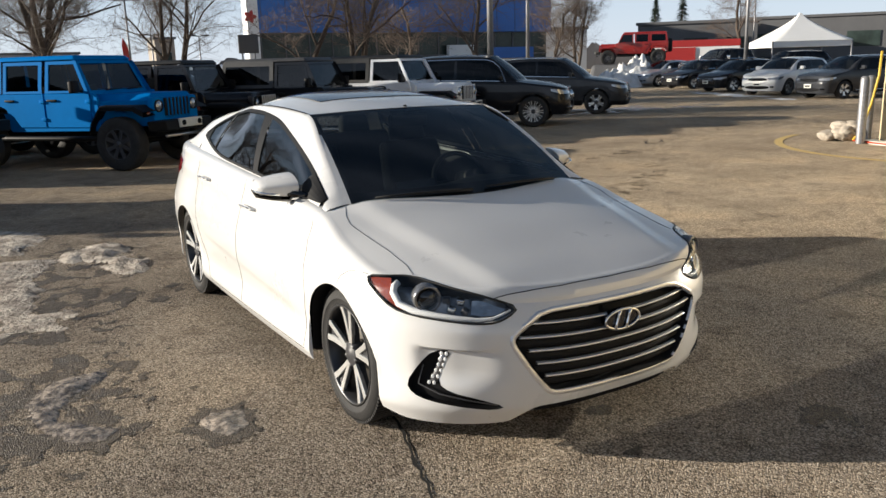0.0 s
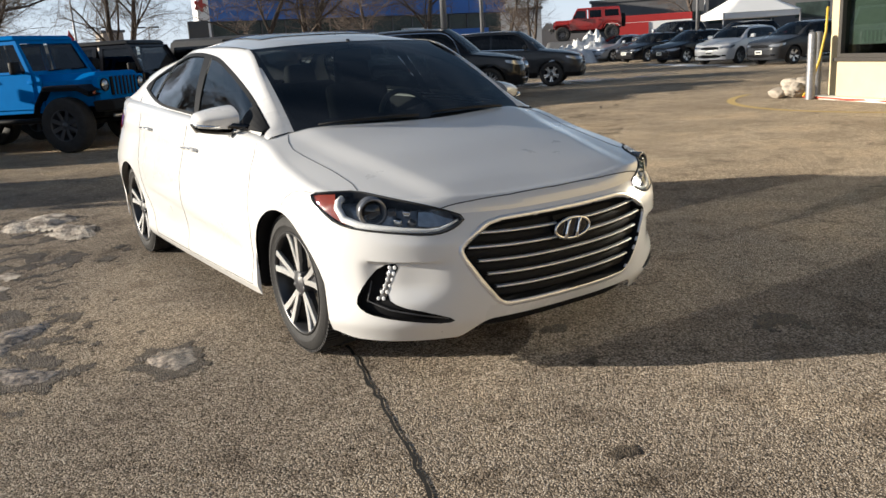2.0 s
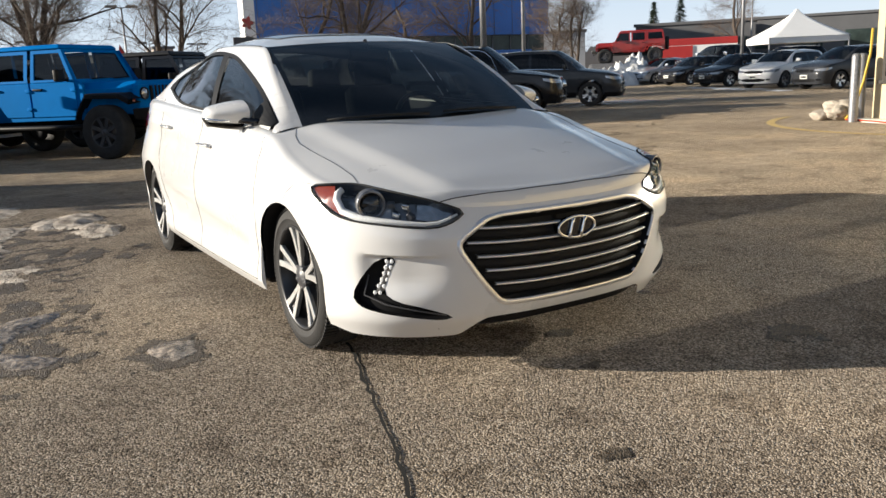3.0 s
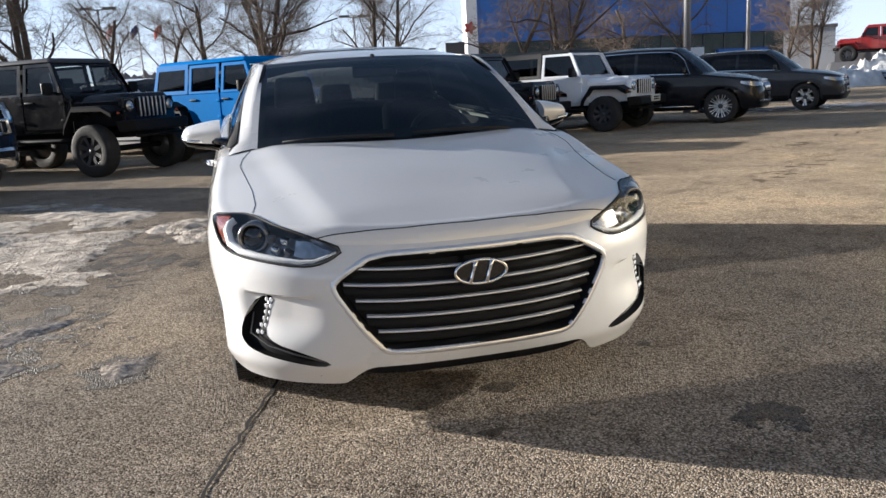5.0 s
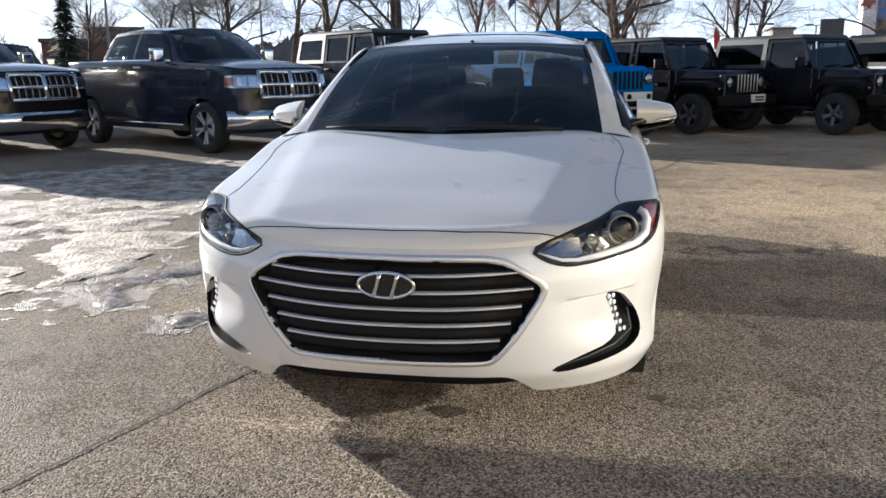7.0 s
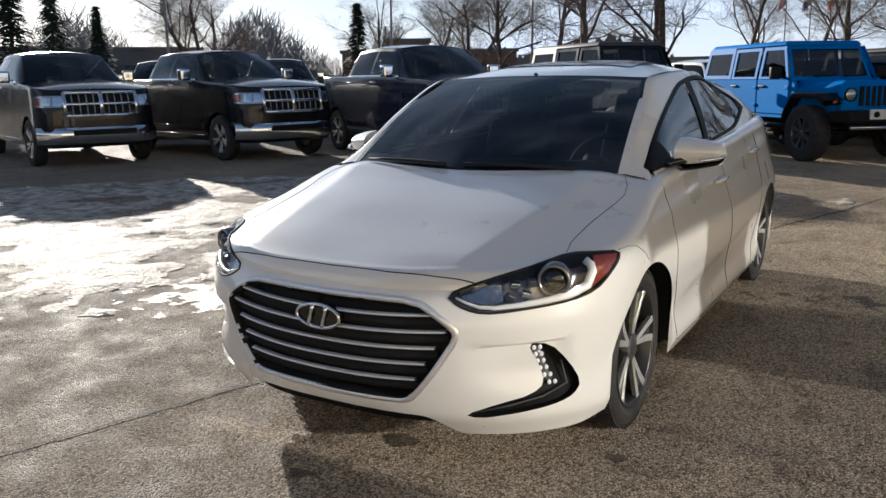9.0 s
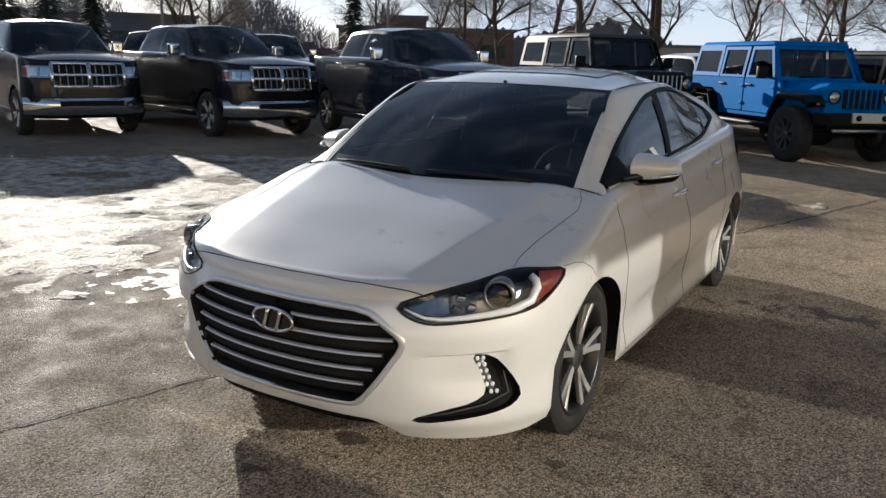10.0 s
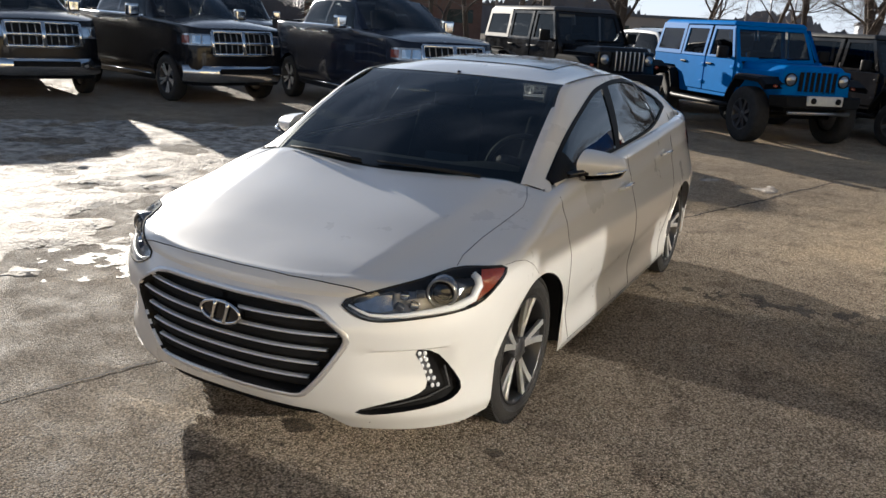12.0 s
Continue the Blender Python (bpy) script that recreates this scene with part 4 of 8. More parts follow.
def body_dent(p):
    """The hollow of the front bumper beside each lamp, and the shoulder line and door hollow along each flank."""
    if p.y > -0.45:
        if p.x < 0.7:
            return p
        shoulder = 0.80 + 0.045 * p.y
        out = 0.008 * max(0.0, 1 - abs(p.z - shoulder) / 0.06) * smoothstep(-0.2, 0.2, p.y) * (1 - smoothstep(2.7, 3.2, p.y))
        ledge = 0.42 + 0.075 * (p.y - 0.4)
        hollow = 0.006 * smoothstep(-0.005, 0.03, ledge - p.z) * smoothstep(0.245, 0.34, p.z) * smoothstep(0.38, 0.75, p.y) * (1 - smoothstep(2.0, 2.4, p.y))
        return p + Vector((out - hollow, 0, 0))
    d = smoothstep(0.50, 0.69, p.x) * smoothstep(0.31, 0.42, p.z) * (1 - smoothstep(0.497, 0.507, p.z))
    return p + Vector((-0.4, 1.0, 0)) * 0.026 * d * (1 - smoothstep(-0.62, -0.52, p.y))


def hood_ridge(x, y):
    """A crease along each side of the hood, from the foot of the windscreen to the lamp."""
    if y > 0.42:
        return 0.0
    line = 0.44 + 0.18 * (y + 0.72) / 1.07
    fall = max(0.0, 1 - (line - x) / 0.44) ** 1.7 if x < line else smoothstep(0.0, 1.0, 1 - (x - line) / 0.13)
    return 0.011 * fall * smoothstep(-0.80, -0.60, y) * (1 - smoothstep(0.20, 0.42, y))


SED = Shell(S_A, S_BF, S_BR, S_E, S_C, -0.1, 2.5, nf=2.5, zb=S_ZB, step=0.02, dent=body_dent, ridge=hood_ridge)
CAB = Cabin(SED, (0.715, 0.305, 0.962), (0.605, 1.032, 1.360), (0.55, 2.42, 1.33), (0.70, 3.10, 1.105), 1.462, glass_y=(0.37, 2.69), crown=0.016,
            gt=curve([0.37, 0.70, 1.04, 1.40, 1.75, 2.10, 2.40, 2.60, 2.69], [0.978, 1.14, 1.25, 1.335, 1.362, 1.358, 1.31, 1.235, 1.172]),
            gb=curve([0.37, 1.1, 1.6, 2.1, 2.45, 2.69], [0.974, 1.008, 1.03, 1.056, 1.105, 1.165]))

HEADLIGHT = [(0.460, -0.765, 0.660), (0.542, -0.720, 0.698), (0.636, -0.650, 0.730), (0.706, -0.541, 0.751), (0.756, -0.43, 0.768), (0.832, -0.375, 0.769),
             (0.893, -0.288, 0.764), (0.899, -0.314, 0.734), (0.888, -0.375, 0.697), (0.866, -0.449, 0.656), (0.819, -0.535, 0.636), (0.722, -0.647, 0.622),
             (0.618, -0.728, 0.609), (0.560, -0.753, 0.612), (0.507, -0.766, 0.630)]
GRILLE = [(0.0, -0.828, 0.628), (0.20, -0.818, 0.630), (0.362, -0.797, 0.629), (0.436, -0.802, 0.592), (0.498, -0.797, 0.552), (0.501, -0.797, 0.525),
          (0.463, -0.812, 0.463), (0.420, -0.824, 0.395), (0.364, -0.833, 0.325), (0.338, -0.833, 0.303), (0.30, -0.84, 0.297), (0.0, -0.858, 0.293)]
FOG = [(0.705, -0.652, 0.498), (0.760, -0.588, 0.491), (0.798, -0.530, 0.424), (0.834, -0.49, 0.338), (0.823, -0.522, 0.298), (0.785, -0.58, 0.278),
       (0.66, -0.694, 0.254), (0.566, -0.745, 0.240), (0.526, -0.768, 0.254), (0.634, -0.718, 0.297), (0.720, -0.650, 0.322), (0.752, -0.606, 0.355), (0.730, -0.615, 0.425)]

sedan = thing("sedan", "clean white four-door sedan with sunroof, parked on asphalt", "car")


def sedan_body():
    quads = [q for q, k in SED.faces(36, 6, 50)
             if not (k > 41 and 0.42 - 0.16 * (1 - (q[0].x / 0.715) ** 2) < q[0].y < 3.12 and q[0].x < 0.755)]
    whole = quads_mesh(quads)
    bvh = BVHTree.FromBMesh(whole)
    head, fog = smooth_loop(HEADLIGHT, 1), smooth_loop(FOG, 1)
    half = [Vector(p) for p in GRILLE]
    grille = smooth_loop(half + mirrored(half)[1:-1], 1)
    hw, fw, gw = Vector((-0.62, 0.75, -0.12)), Vector((-0.6, 0.8, 0)), Vector((0, 1, 0))
    flip = lambda v: Vector((-v.x, v.y, v.z))
    body = cut_out(whole, [prism(head, hw), prism(mirrored(head), flip(hw)), prism(fog, fw, 0.12), prism(mirrored(fog), flip(fw), 0.12), prism(grille, gw, 0.12)])
    bmesh.ops.remove_doubles(body, verts=body.verts, dist=0.0005)
    body.normal_update()
    body.verts.index_update()

    def namer(c, n):
        x, y, z = abs(c.x), c.y, c.z
        side = "" if c.x > 0 else " "
        if 0.37 < y < 1.41 and 0.22 < z and x > 0.8:
            return "front_door" + side
        if 1.41 <= y < 2.40 and 0.22 < z and x > 0.8:
            return "rear_door" + side
        if y < -0.30 and z < 0.63 + 0.14 * smoothstep(-0.75, -0.3, y) and z < 0.70:
            return "front_bumper"
        if y > 3.05 and z > 0.75 and x < 0.55:
            return "trunk_lid"
        if y < 0.45 and z > 0.69 and x < 0.5 + 0.27 * smoothstep(-0.74, -0.43, y):
            return "hood"
        return "fender" + side if y < 0.37 and x > 0.4 else "quarter_panel" + side if y > 2.3 and z < 1.2 else ("sill" if z < 0.6 else "cowl_side" if y < 0.5 else "window_ledge") + side

    for name, one in split_mesh(body, namer).items():
        for piece in (islands(one) if "cowl" in name else [one]):
            sharp(part(name.strip(), piece, PAINT_WHITE, sedan), 28)
    bm = bmesh.new()
    box(bm, (1.16, 0.98, 0.40), (0, -0.12, 0.39), bevel=0.03)
    part("engine_bay", bm, BLACK_TRIM, sedan)
    body.free()
    return bvh, head, fog, grille, hw, fw, gw


def sedan_front(bvh, head, fog, grille, hw, fw, gw):
    flip = lambda v: Vector((-v.x, v.y, v.z))
    for sx in (1, -1):
        loop, way = (head, hw) if sx > 0 else (mirrored(head), flip(hw))
        mx = lambda p: (p[0] * sx, p[1], p[2])
        lamp = part("headlight", patch(bvh, loop, way, -0.05), LAMP_BOWL, sedan, "black projector headlight with silver running-light strip")
        part("housing_wall", collar(bvh, loop, way, 0.0, -0.05), BLACK_TRIM, lamp)
        bm = bmesh.new()
        tube(bm, [cast(bvh, p, way, 0.001) for p in loop], 0.0045, 6, closed=True)
        part("gasket", bm, GASKET, lamp)
        # running-light strip: up the outer side, along the lower edge to the inner tip
        strip = [(0.812, -0.415, 0.758), (0.838, -0.42, 0.742), (0.856, -0.435, 0.715), (0.850, -0.47, 0.675), (0.815, -0.535, 0.653), (0.76, -0.605, 0.643),
                 (0.69, -0.67, 0.634), (0.62, -0.718, 0.627), (0.57, -0.742, 0.630), (0.53, -0.752, 0.642), (0.49, -0.757, 0.658)]
        pts = [cast(bvh, mx(p), way, -0.012) for p in strip]
        bm = bmesh.new()
        tube(bm, pts, [0.014, 0.015, 0.016, 0.016, 0.015, 0.012, 0.010, 0.008, 0.006, 0.005, 0.004], 8)
        part("running_light", bm, material("silver light guide", (0.85, 0.85, 0.85), 0.25) if "silver light guide" not in bpy.data.materials else bpy.data.materials["silver light guide"], lamp, "silver-white running-light strip")
        # projector
        c = cast(bvh, mx((0.765, -0.565, 0.700)), way, -0.012)
        front = Vector((0.30 * sx, -0.95, 0.0)).normalized()
        m = Matrix.Translation(c) @ front.to_track_quat("X", "Z").to_matrix().to_4x4()
        bm = bmesh.new()
        lathe(bm, [(0.058, -0.05), (0.058, -0.002), (0.052, 0.006), (0.045, 0.003), (0.043, -0.01)], 28, m)
        part("projector_ring", bm, LAMP_BOWL, lamp, "chrome projector ring")
        bm = bmesh.new()
        lathe(bm, [(0.044, -0.02), (0.040, -0.004), (0.028, 0.006), (0.012, 0.011), (0.0005, 0.012)], 28, m)
        part("projector_lens", bm, BLACK_GLOSS, lamp)
        for k, p in enumerate(((0.70, -0.605, 0.695), (0.66, -0.65, 0.690), (0.69, -0.63, 0.668), (0.65, -0.67, 0.662))):
            c = cast(bvh, mx(p), way, -0.026)
            bm = bmesh.new()
            box(bm, (0.030, 0.022, 0.024), tuple(c), (20, 10 * k, 40 * sx), 0.005)
            part("reflector", bm, CHROME if k % 3 else ALLOY_DARK, lamp)
        inner = [Vector(mx(p)) for p in ((0.625, -0.68, 0.698), (0.575, -0.715, 0.686), (0.505, -0.75, 0.665), (0.545, -0.745, 0.643), (0.60, -0.72, 0.640), (0.635, -0.69, 0.648))]
        part("reflector", patch(bvh, inner if sx > 0 else inner[::-1], way, -0.022, 1), SMOKED_CHROME, lamp, "smoked chrome inner reflector")
        # amber corner
        amber = [(0.828, -0.382, 0.766), (0.890, -0.292, 0.761), (0.896, -0.318, 0.734), (0.886, -0.375, 0.70), (0.848, -0.488, 0.652), (0.862, -0.445, 0.70), (0.846, -0.415, 0.745)]
        al = [Vector(mx(p)) for p in amber]
        part("amber_reflector", patch(bvh, al if sx > 0 else al[::-1], way, -0.006, 1), AMBER, lamp, "amber-red corner reflector")
        lens = part("lens", patch(bvh, loop, way, 0.004), LENS, lamp, "clear lens cover")
        lens.visible_shadow = False
        # fog lamp recess
        loop, way = (fog, fw) if sx > 0 else (mirrored(fog), flip(fw))
        rec = part("fog_lamp", patch(bvh, loop, way, -0.03), BLACK_TRIM, sedan, "black fog recess with vertical white light strip")
        part("recess_wall", collar(bvh, loop, way, 0.001, -0.03), BLACK_TRIM, rec)
        spine = [Vector((0.731 + 0.036 * u - 0.010 * math.sin(math.pi * u), -0.626 + 0.042 * u, 0.480 - 0.125 * u)) for u in (0, 0.2, 0.4, 0.6, 0.8, 1)]
        bm = bmesh.new()
        tube(bm, [cast(bvh, mx(p), way, -0.022) for p in spine], [0.014, 0.020, 0.022, 0.022, 0.020, 0.014], 10)
        part("led_housing", bm, LAMP_BOWL, rec, "smoked clear light housing")
        for p in spine:
            for shift in (-0.0075, 0.0075):
                c = cast(bvh, mx((p.x + shift, p.y + shift, p.z)), way, -0.002)
                bm = bmesh.new()
                ball = bmesh.ops.create_uvsphere(bm, u_segments=10, v_segments=6, radius=0.0070)
                bmesh.ops.transform(bm, matrix=Matrix.Translation(c) @ Matrix.Rotation(math.atan2(way.y, way.x), 4, "Z") @ Matrix.Diagonal((0.5, 1.0, 1.25, 1)), verts=ball["verts"])
                part("led", bm, LED_WHITE, rec, "lit white led")
        bm = bmesh.new()
        tube(bm, [cast(bvh, mx(p), way, -0.014) for p in ((0.555, -0.752, 0.253), (0.66, -0.694, 0.280), (0.75, -0.61, 0.305), (0.805, -0.53, 0.34), (0.785, -0.55, 0.42))], 0.003, 6)
        part("bezel", bm, material("dark grey bezel", (0.08, 0.08, 0.085), 0.3) if "dark grey bezel" not in bpy.data.materials else bpy.data.materials["dark grey bezel"], rec)
    # grille
    gr = part("grille", patch(bvh, grille, gw, -0.055), GRILLE_BLACK, sedan, "black hexagonal grille with silver slats")
    part("grille_wall", collar(bvh, grille, gw, 0.0, -0.055), GRILLE_BLACK, gr)
    part("surround", band(bvh, grille, gw, 0.030, 0.006, -0.002), SATIN, gr, "satin silver surround")
    part("surround_edge", collar(bvh, grille, gw, 0.0065, -0.012), GASKET, gr)
    half = curve([0.31, 0.325, 0.40, 0.47, 0.53, 0.555, 0.595, 0.625], [0.325, 0.345, 0.398, 0.442, 0.478, 0.472, 0.42, 0.365])
    for z in (0.580, 0.524, 0.468, 0.413, 0.357):
        w = half(z) - 0.002
        rows = []
        for i in range(41):
            x = -w + 2 * w * i / 40
            zz = z + 0.016 * (x / 0.45) ** 2
            f = cast(bvh, (x, -0.85, zz), gw)
            rows.append([(x, f.y + 0.026, zz + 0.006), (x, f.y + 0.012, zz + 0.005), (x, f.y + 0.008, zz + 0.003), (x, f.y + 0.008, zz - 0.002), (x, f.y + 0.012, zz - 0.004), (x, f.y + 0.026, zz - 0.004)])
        part("slat", grid_mesh(rows), SATIN, gr, "silver slat with satin face")
        rows = [[(p[0][0], p[0][1] + 0.006, p[0][2] - 0.020), (p[0][0], p[0][1] - 0.004, p[0][2] - 0.034), (p[0][0], p[0][1] + 0.006, p[0][2] - 0.048)] for p in rows]
        part("back_slat", grid_mesh(rows), GRILLE_BLACK, gr)
    bm = bmesh.new()
    box(bm, (0.96, 0.02, 0.40), (0, -0.70, 0.475), bevel=0.02)
    part("grille_back", bm, GRILLE_BLACK, gr)
    # plain oval badge
    c = cast(bvh, (0, -0.86, 0.556), gw)
    bad = bmesh.new()
    ring = [(0.094 * math.cos(2 * math.pi * k / 48), c.y - 0.008, c.z + 0.042 * math.sin(2 * math.pi * k / 48)) for k in range(48)]
    tube(bad, ring, 0.006, 8, closed=True)
    badge = part("badge", bad, CHROME, gr, "chrome oval badge")
    bm = bmesh.new()
    slab(bm, [(p[0] * 0.97, c.y - 0.004, c.z + (p[2] - c.z) * 0.97) for p in ring], (0, 0.03, 0))
    part("badge_plate", bm, BLACK_GLOSS, badge, smooth=False)
    for sgn in (1, -1):
        bm = bmesh.new()
        tube(bm, [(sgn * 0.030 - 0.012 + 0.024 * u, c.y - 0.010, c.z - 0.038 + 0.076 * u) for u in (0, 0.25, 0.5, 0.75, 1)], [0.009, 0.0075, 0.007, 0.0075, 0.009], 8)
        part("badge_bar", bm, CHROME, badge)
    # lower lip
    bm = bmesh.new()
    rows = []
    for i in range(41):
        x = -0.46 + 0.92 * i / 40
        k = 1 - (abs(x) / 0.46) ** 6
        y = -0.825 + 0.10 * (x / 0.46) ** 4
        rows.append([(x, y + 0.03, 0.258), (x, y + 0.028, 0.225), (x, y + 0.016, 0.208 - 0.008 * k), (x, y + 0.05, 0.185), (x, y + 0.35, 0.18)])
    part("front_lip", grid_mesh(rows), BLACK_TRIM, sedan, "black lower lip")


def seam(bvh, pts, way, radius=0.0013, name="panel_gap", depth=0.0005):
    bm = bmesh.new()
    fine = []
    pts = [Vector(p) for p in pts]
    for a, b in zip(pts, pts[1:]):
        n = max(1, int((b - a).length / 0.02))
        fine += [a.lerp(b, k / n) for k in range(n)]
    fine.append(pts[-1])
    tube(bm, [cast(bvh, p, way, depth) for p in fine], radius, 6)
    part(name, bm, GASKET, sedan)


def sedan_details(bvh):
    for sx in (1, -1):
        side = Vector((-sx, 0, 0))
        mx = lambda p: (p[0] * sx, p[1], p[2])
        seam(bvh, [mx(p) for p in ((0.90, 0.335, 0.925), (0.93, 0.335, 0.75), (0.93, 0.345, 0.55), (0.92, 0.40, 0.34), (0.91, 0.43, 0.235))], side)
        seam(bvh, [mx(p) for p in ((0.90, 1.385, 0.985), (0.93, 1.395, 0.70), (0.92, 1.43, 0.45), (0.91, 1.43, 0.235))], side)
        seam(bvh, [mx(p) for p in ((0.88, 2.46, 1.0), (0.93, 2.40, 0.80), (0.93, 2.33, 0.62), (0.92, 2.26, 0.48), (0.91, 2.16, 0.30), (0.91, 2.12, 0.235))], side)
        seam(bvh, [mx(p) for p in ((0.91, 0.43, 0.235), (0.91, 1.43, 0.235), (0.91, 2.12, 0.235))], side, 0.0014)
        down = Vector((0, 0, -1))
        seam(bvh, [mx(p) for p in ((0.748, -0.425, 0.77), (0.733, -0.35, 0.79), (0.736, -0.19, 0.83), (0.753, -0.01, 0.87), (0.770, 0.125, 0.90), (0.755, 0.20, 0.93), (0.715, 0.29, 0.96))], down, 0.0011)
        seam(bvh, [mx(p) for p in ((0.890, -0.285, 0.766), (0.905, -0.22, 0.768), (0.915, -0.14, 0.755), (0.92, -0.07, 0.72), (0.92, -0.04, 0.68))], side, 0.0010)
        for y, z in ((1.225, 0.846), (2.195, 0.912)):
            c = cast(bvh, (0.95 * sx, y, z), side)
            bm = bmesh.new()
            r = bmesh.ops.create_uvsphere(bm, u_segments=20, v_segments=10, radius=1)
            bmesh.ops.transform(bm, matrix=Matrix.Translation(c + Vector((-0.008 * sx, 0, -0.004))) @ Matrix.Diagonal((0.010, 0.075, 0.026, 1)), verts=r["verts"])
            h = part("door_handle", bm, PAINT_WHITE, sedan, "white pull handle with silver strip")
            bm = bmesh.new()
            tube(bm, [c + Vector((0.010 * sx, -0.105, -0.004)), c + Vector((0.026 * sx, -0.08, 0.002)), c + Vector((0.030 * sx, 0, 0.004)), c + Vector((0.026 * sx, 0.085, 0.002)), c + Vector((0.008 * sx, 0.11, -0.002))], [0.008, 0.011, 0.012, 0.011, 0.008], 8)
            part("grip", bm, PAINT_WHITE, h)
            bm = bmesh.new()
            tube(bm, [c + Vector((0.036 * sx, -0.08, 0.008)), c + Vector((0.041 * sx, 0, 0.009)), c + Vector((0.036 * sx, 0.085, 0.008))], 0.004, 6)
            part("strip", bm, CHROME, h)
        # mirror
        mir = new("door_mirror")
        mir.parent = sedan
        mir["label"] = "white mirror cap over a black lower shell"
        for name, lo, mat in (("cap", False, PAINT_WHITE), ("lower_shell", True, BLACK_GLOSS)):
            rows = []
            for i in range(17):
                u = i / 16
                cx = 0.838 + 0.190 * u
                hz = 0.076 * (1 - 0.46 * u ** 1.6) * (1 - max(0.0, (u - 0.8) / 0.2) ** 3 * 0.75)
                hy = 0.085 * (1 - 0.42 * u ** 1.5) * (1 - max(0.0, (u - 0.75) / 0.25) ** 2.5 * 0.8)
                cy = 0.66 + 0.085 * u
                row = []
                for k in range(15):
                    a = math.pi * k / 14
                    if not lo:
                        yy, zz = -math.sin(a) * 0.9, -0.35 + 1.35 * (1 - math.cos(a)) / 2
                        yy = -(abs(math.sin(a)) ** 0.8)
                        if k > 7:
                            yy = -1 + 1.55 * ((k - 7) / 7) ** 1.4
                            zz = 0.325 + 0.675 * math.sin(math.pi / 2 * (k - 7) / 7)
                        elif k <= 7:
                            zz = -0.50 + 0.825 * k / 7
                            yy = -0.62 - 0.38 * math.sin(math.pi / 2 * k / 7)
                    else:
                        yy = -0.61 + 1.15 * (k / 14)
                        zz = -0.51 - 0.45 * math.sin(math.pi * min(1.0, 0.12 + k / 14)) ** 0.7
                    row.append((cx * sx, cy + hy * yy, 1.018 + hz * zz))
                rows.append(row)
            bm = grid_mesh(rows, flip=(sx > 0) == lo)
            for end in (rows[0], rows[-1]):
                bm.faces.new([bm.verts.new(p) for p in end])
            sharp(part(name, bm, mat, mir), 40)
        bm = bmesh.new()
        slab(bm, [((0.842 + dx) * sx, 0.703 + 0.4 * dx, 1.018 + dz) for dx, dz in ((0, -0.062), (0.16, -0.05), (0.18, -0.01), (0.165, 0.045), (0, 0.066))], (0, 0.004, 0))
        part("mirror_glass", bm, CHROME, mir, "mirror glass", smooth=False)
        bm = bmesh.new()
        tube(bm, [(x * sx, y, z) for x, y, z in ((0.93, 0.605, 0.998), (0.985, 0.642, 1.002), (1.018, 0.69, 1.008), (1.03, 0.735, 1.014))], [0.005, 0.007, 0.007, 0.004], 8)
        part("indicator", bm, CHROME, mir, "clear indicator strip")
        bm = bmesh.new()
        slab(bm, [(x * sx, y, z) for x, y, z in ((0.79, 0.52, 0.965), (0.885, 0.62, 0.985), (0.885, 0.70, 0.985), (0.79, 0.68, 0.975))], (0, 0, 0.03))
        part("arm", bm, BLACK_GLOSS, mir)
        # tail light
        tl = [Vector(mx(p)) for p in ((0.87, 2.96, 0.965), (0.85, 3.10, 0.985), (0.79, 3.35, 1.0), (0.70, 3.50, 0.99), (0.70, 3.52, 0.90), (0.78, 3.40, 0.85), (0.86, 3.15, 0.85), (0.885, 2.99, 0.90))]
        part("tail_light", patch(bvh, tl if sx > 0 else tl[::-1], Vector((-0.75 * sx, -0.5, 0)), 0.006, 1), RED_LENS, sedan, "red wrap-around tail light")
    seam(bvh, [(x, y, z) for x, y, z in ((-0.565, -0.71, 0.695), (-0.50, -0.73, 0.711), (-0.41, -0.752, 0.718), (-0.25, -0.775, 0.721), (0, -0.783, 0.721), (0.25, -0.775, 0.721), (0.41, -0.752, 0.718), (0.50, -0.73, 0.711), (0.565, -0.71, 0.695))], (0, 0.35, -0.94), 0.0022)


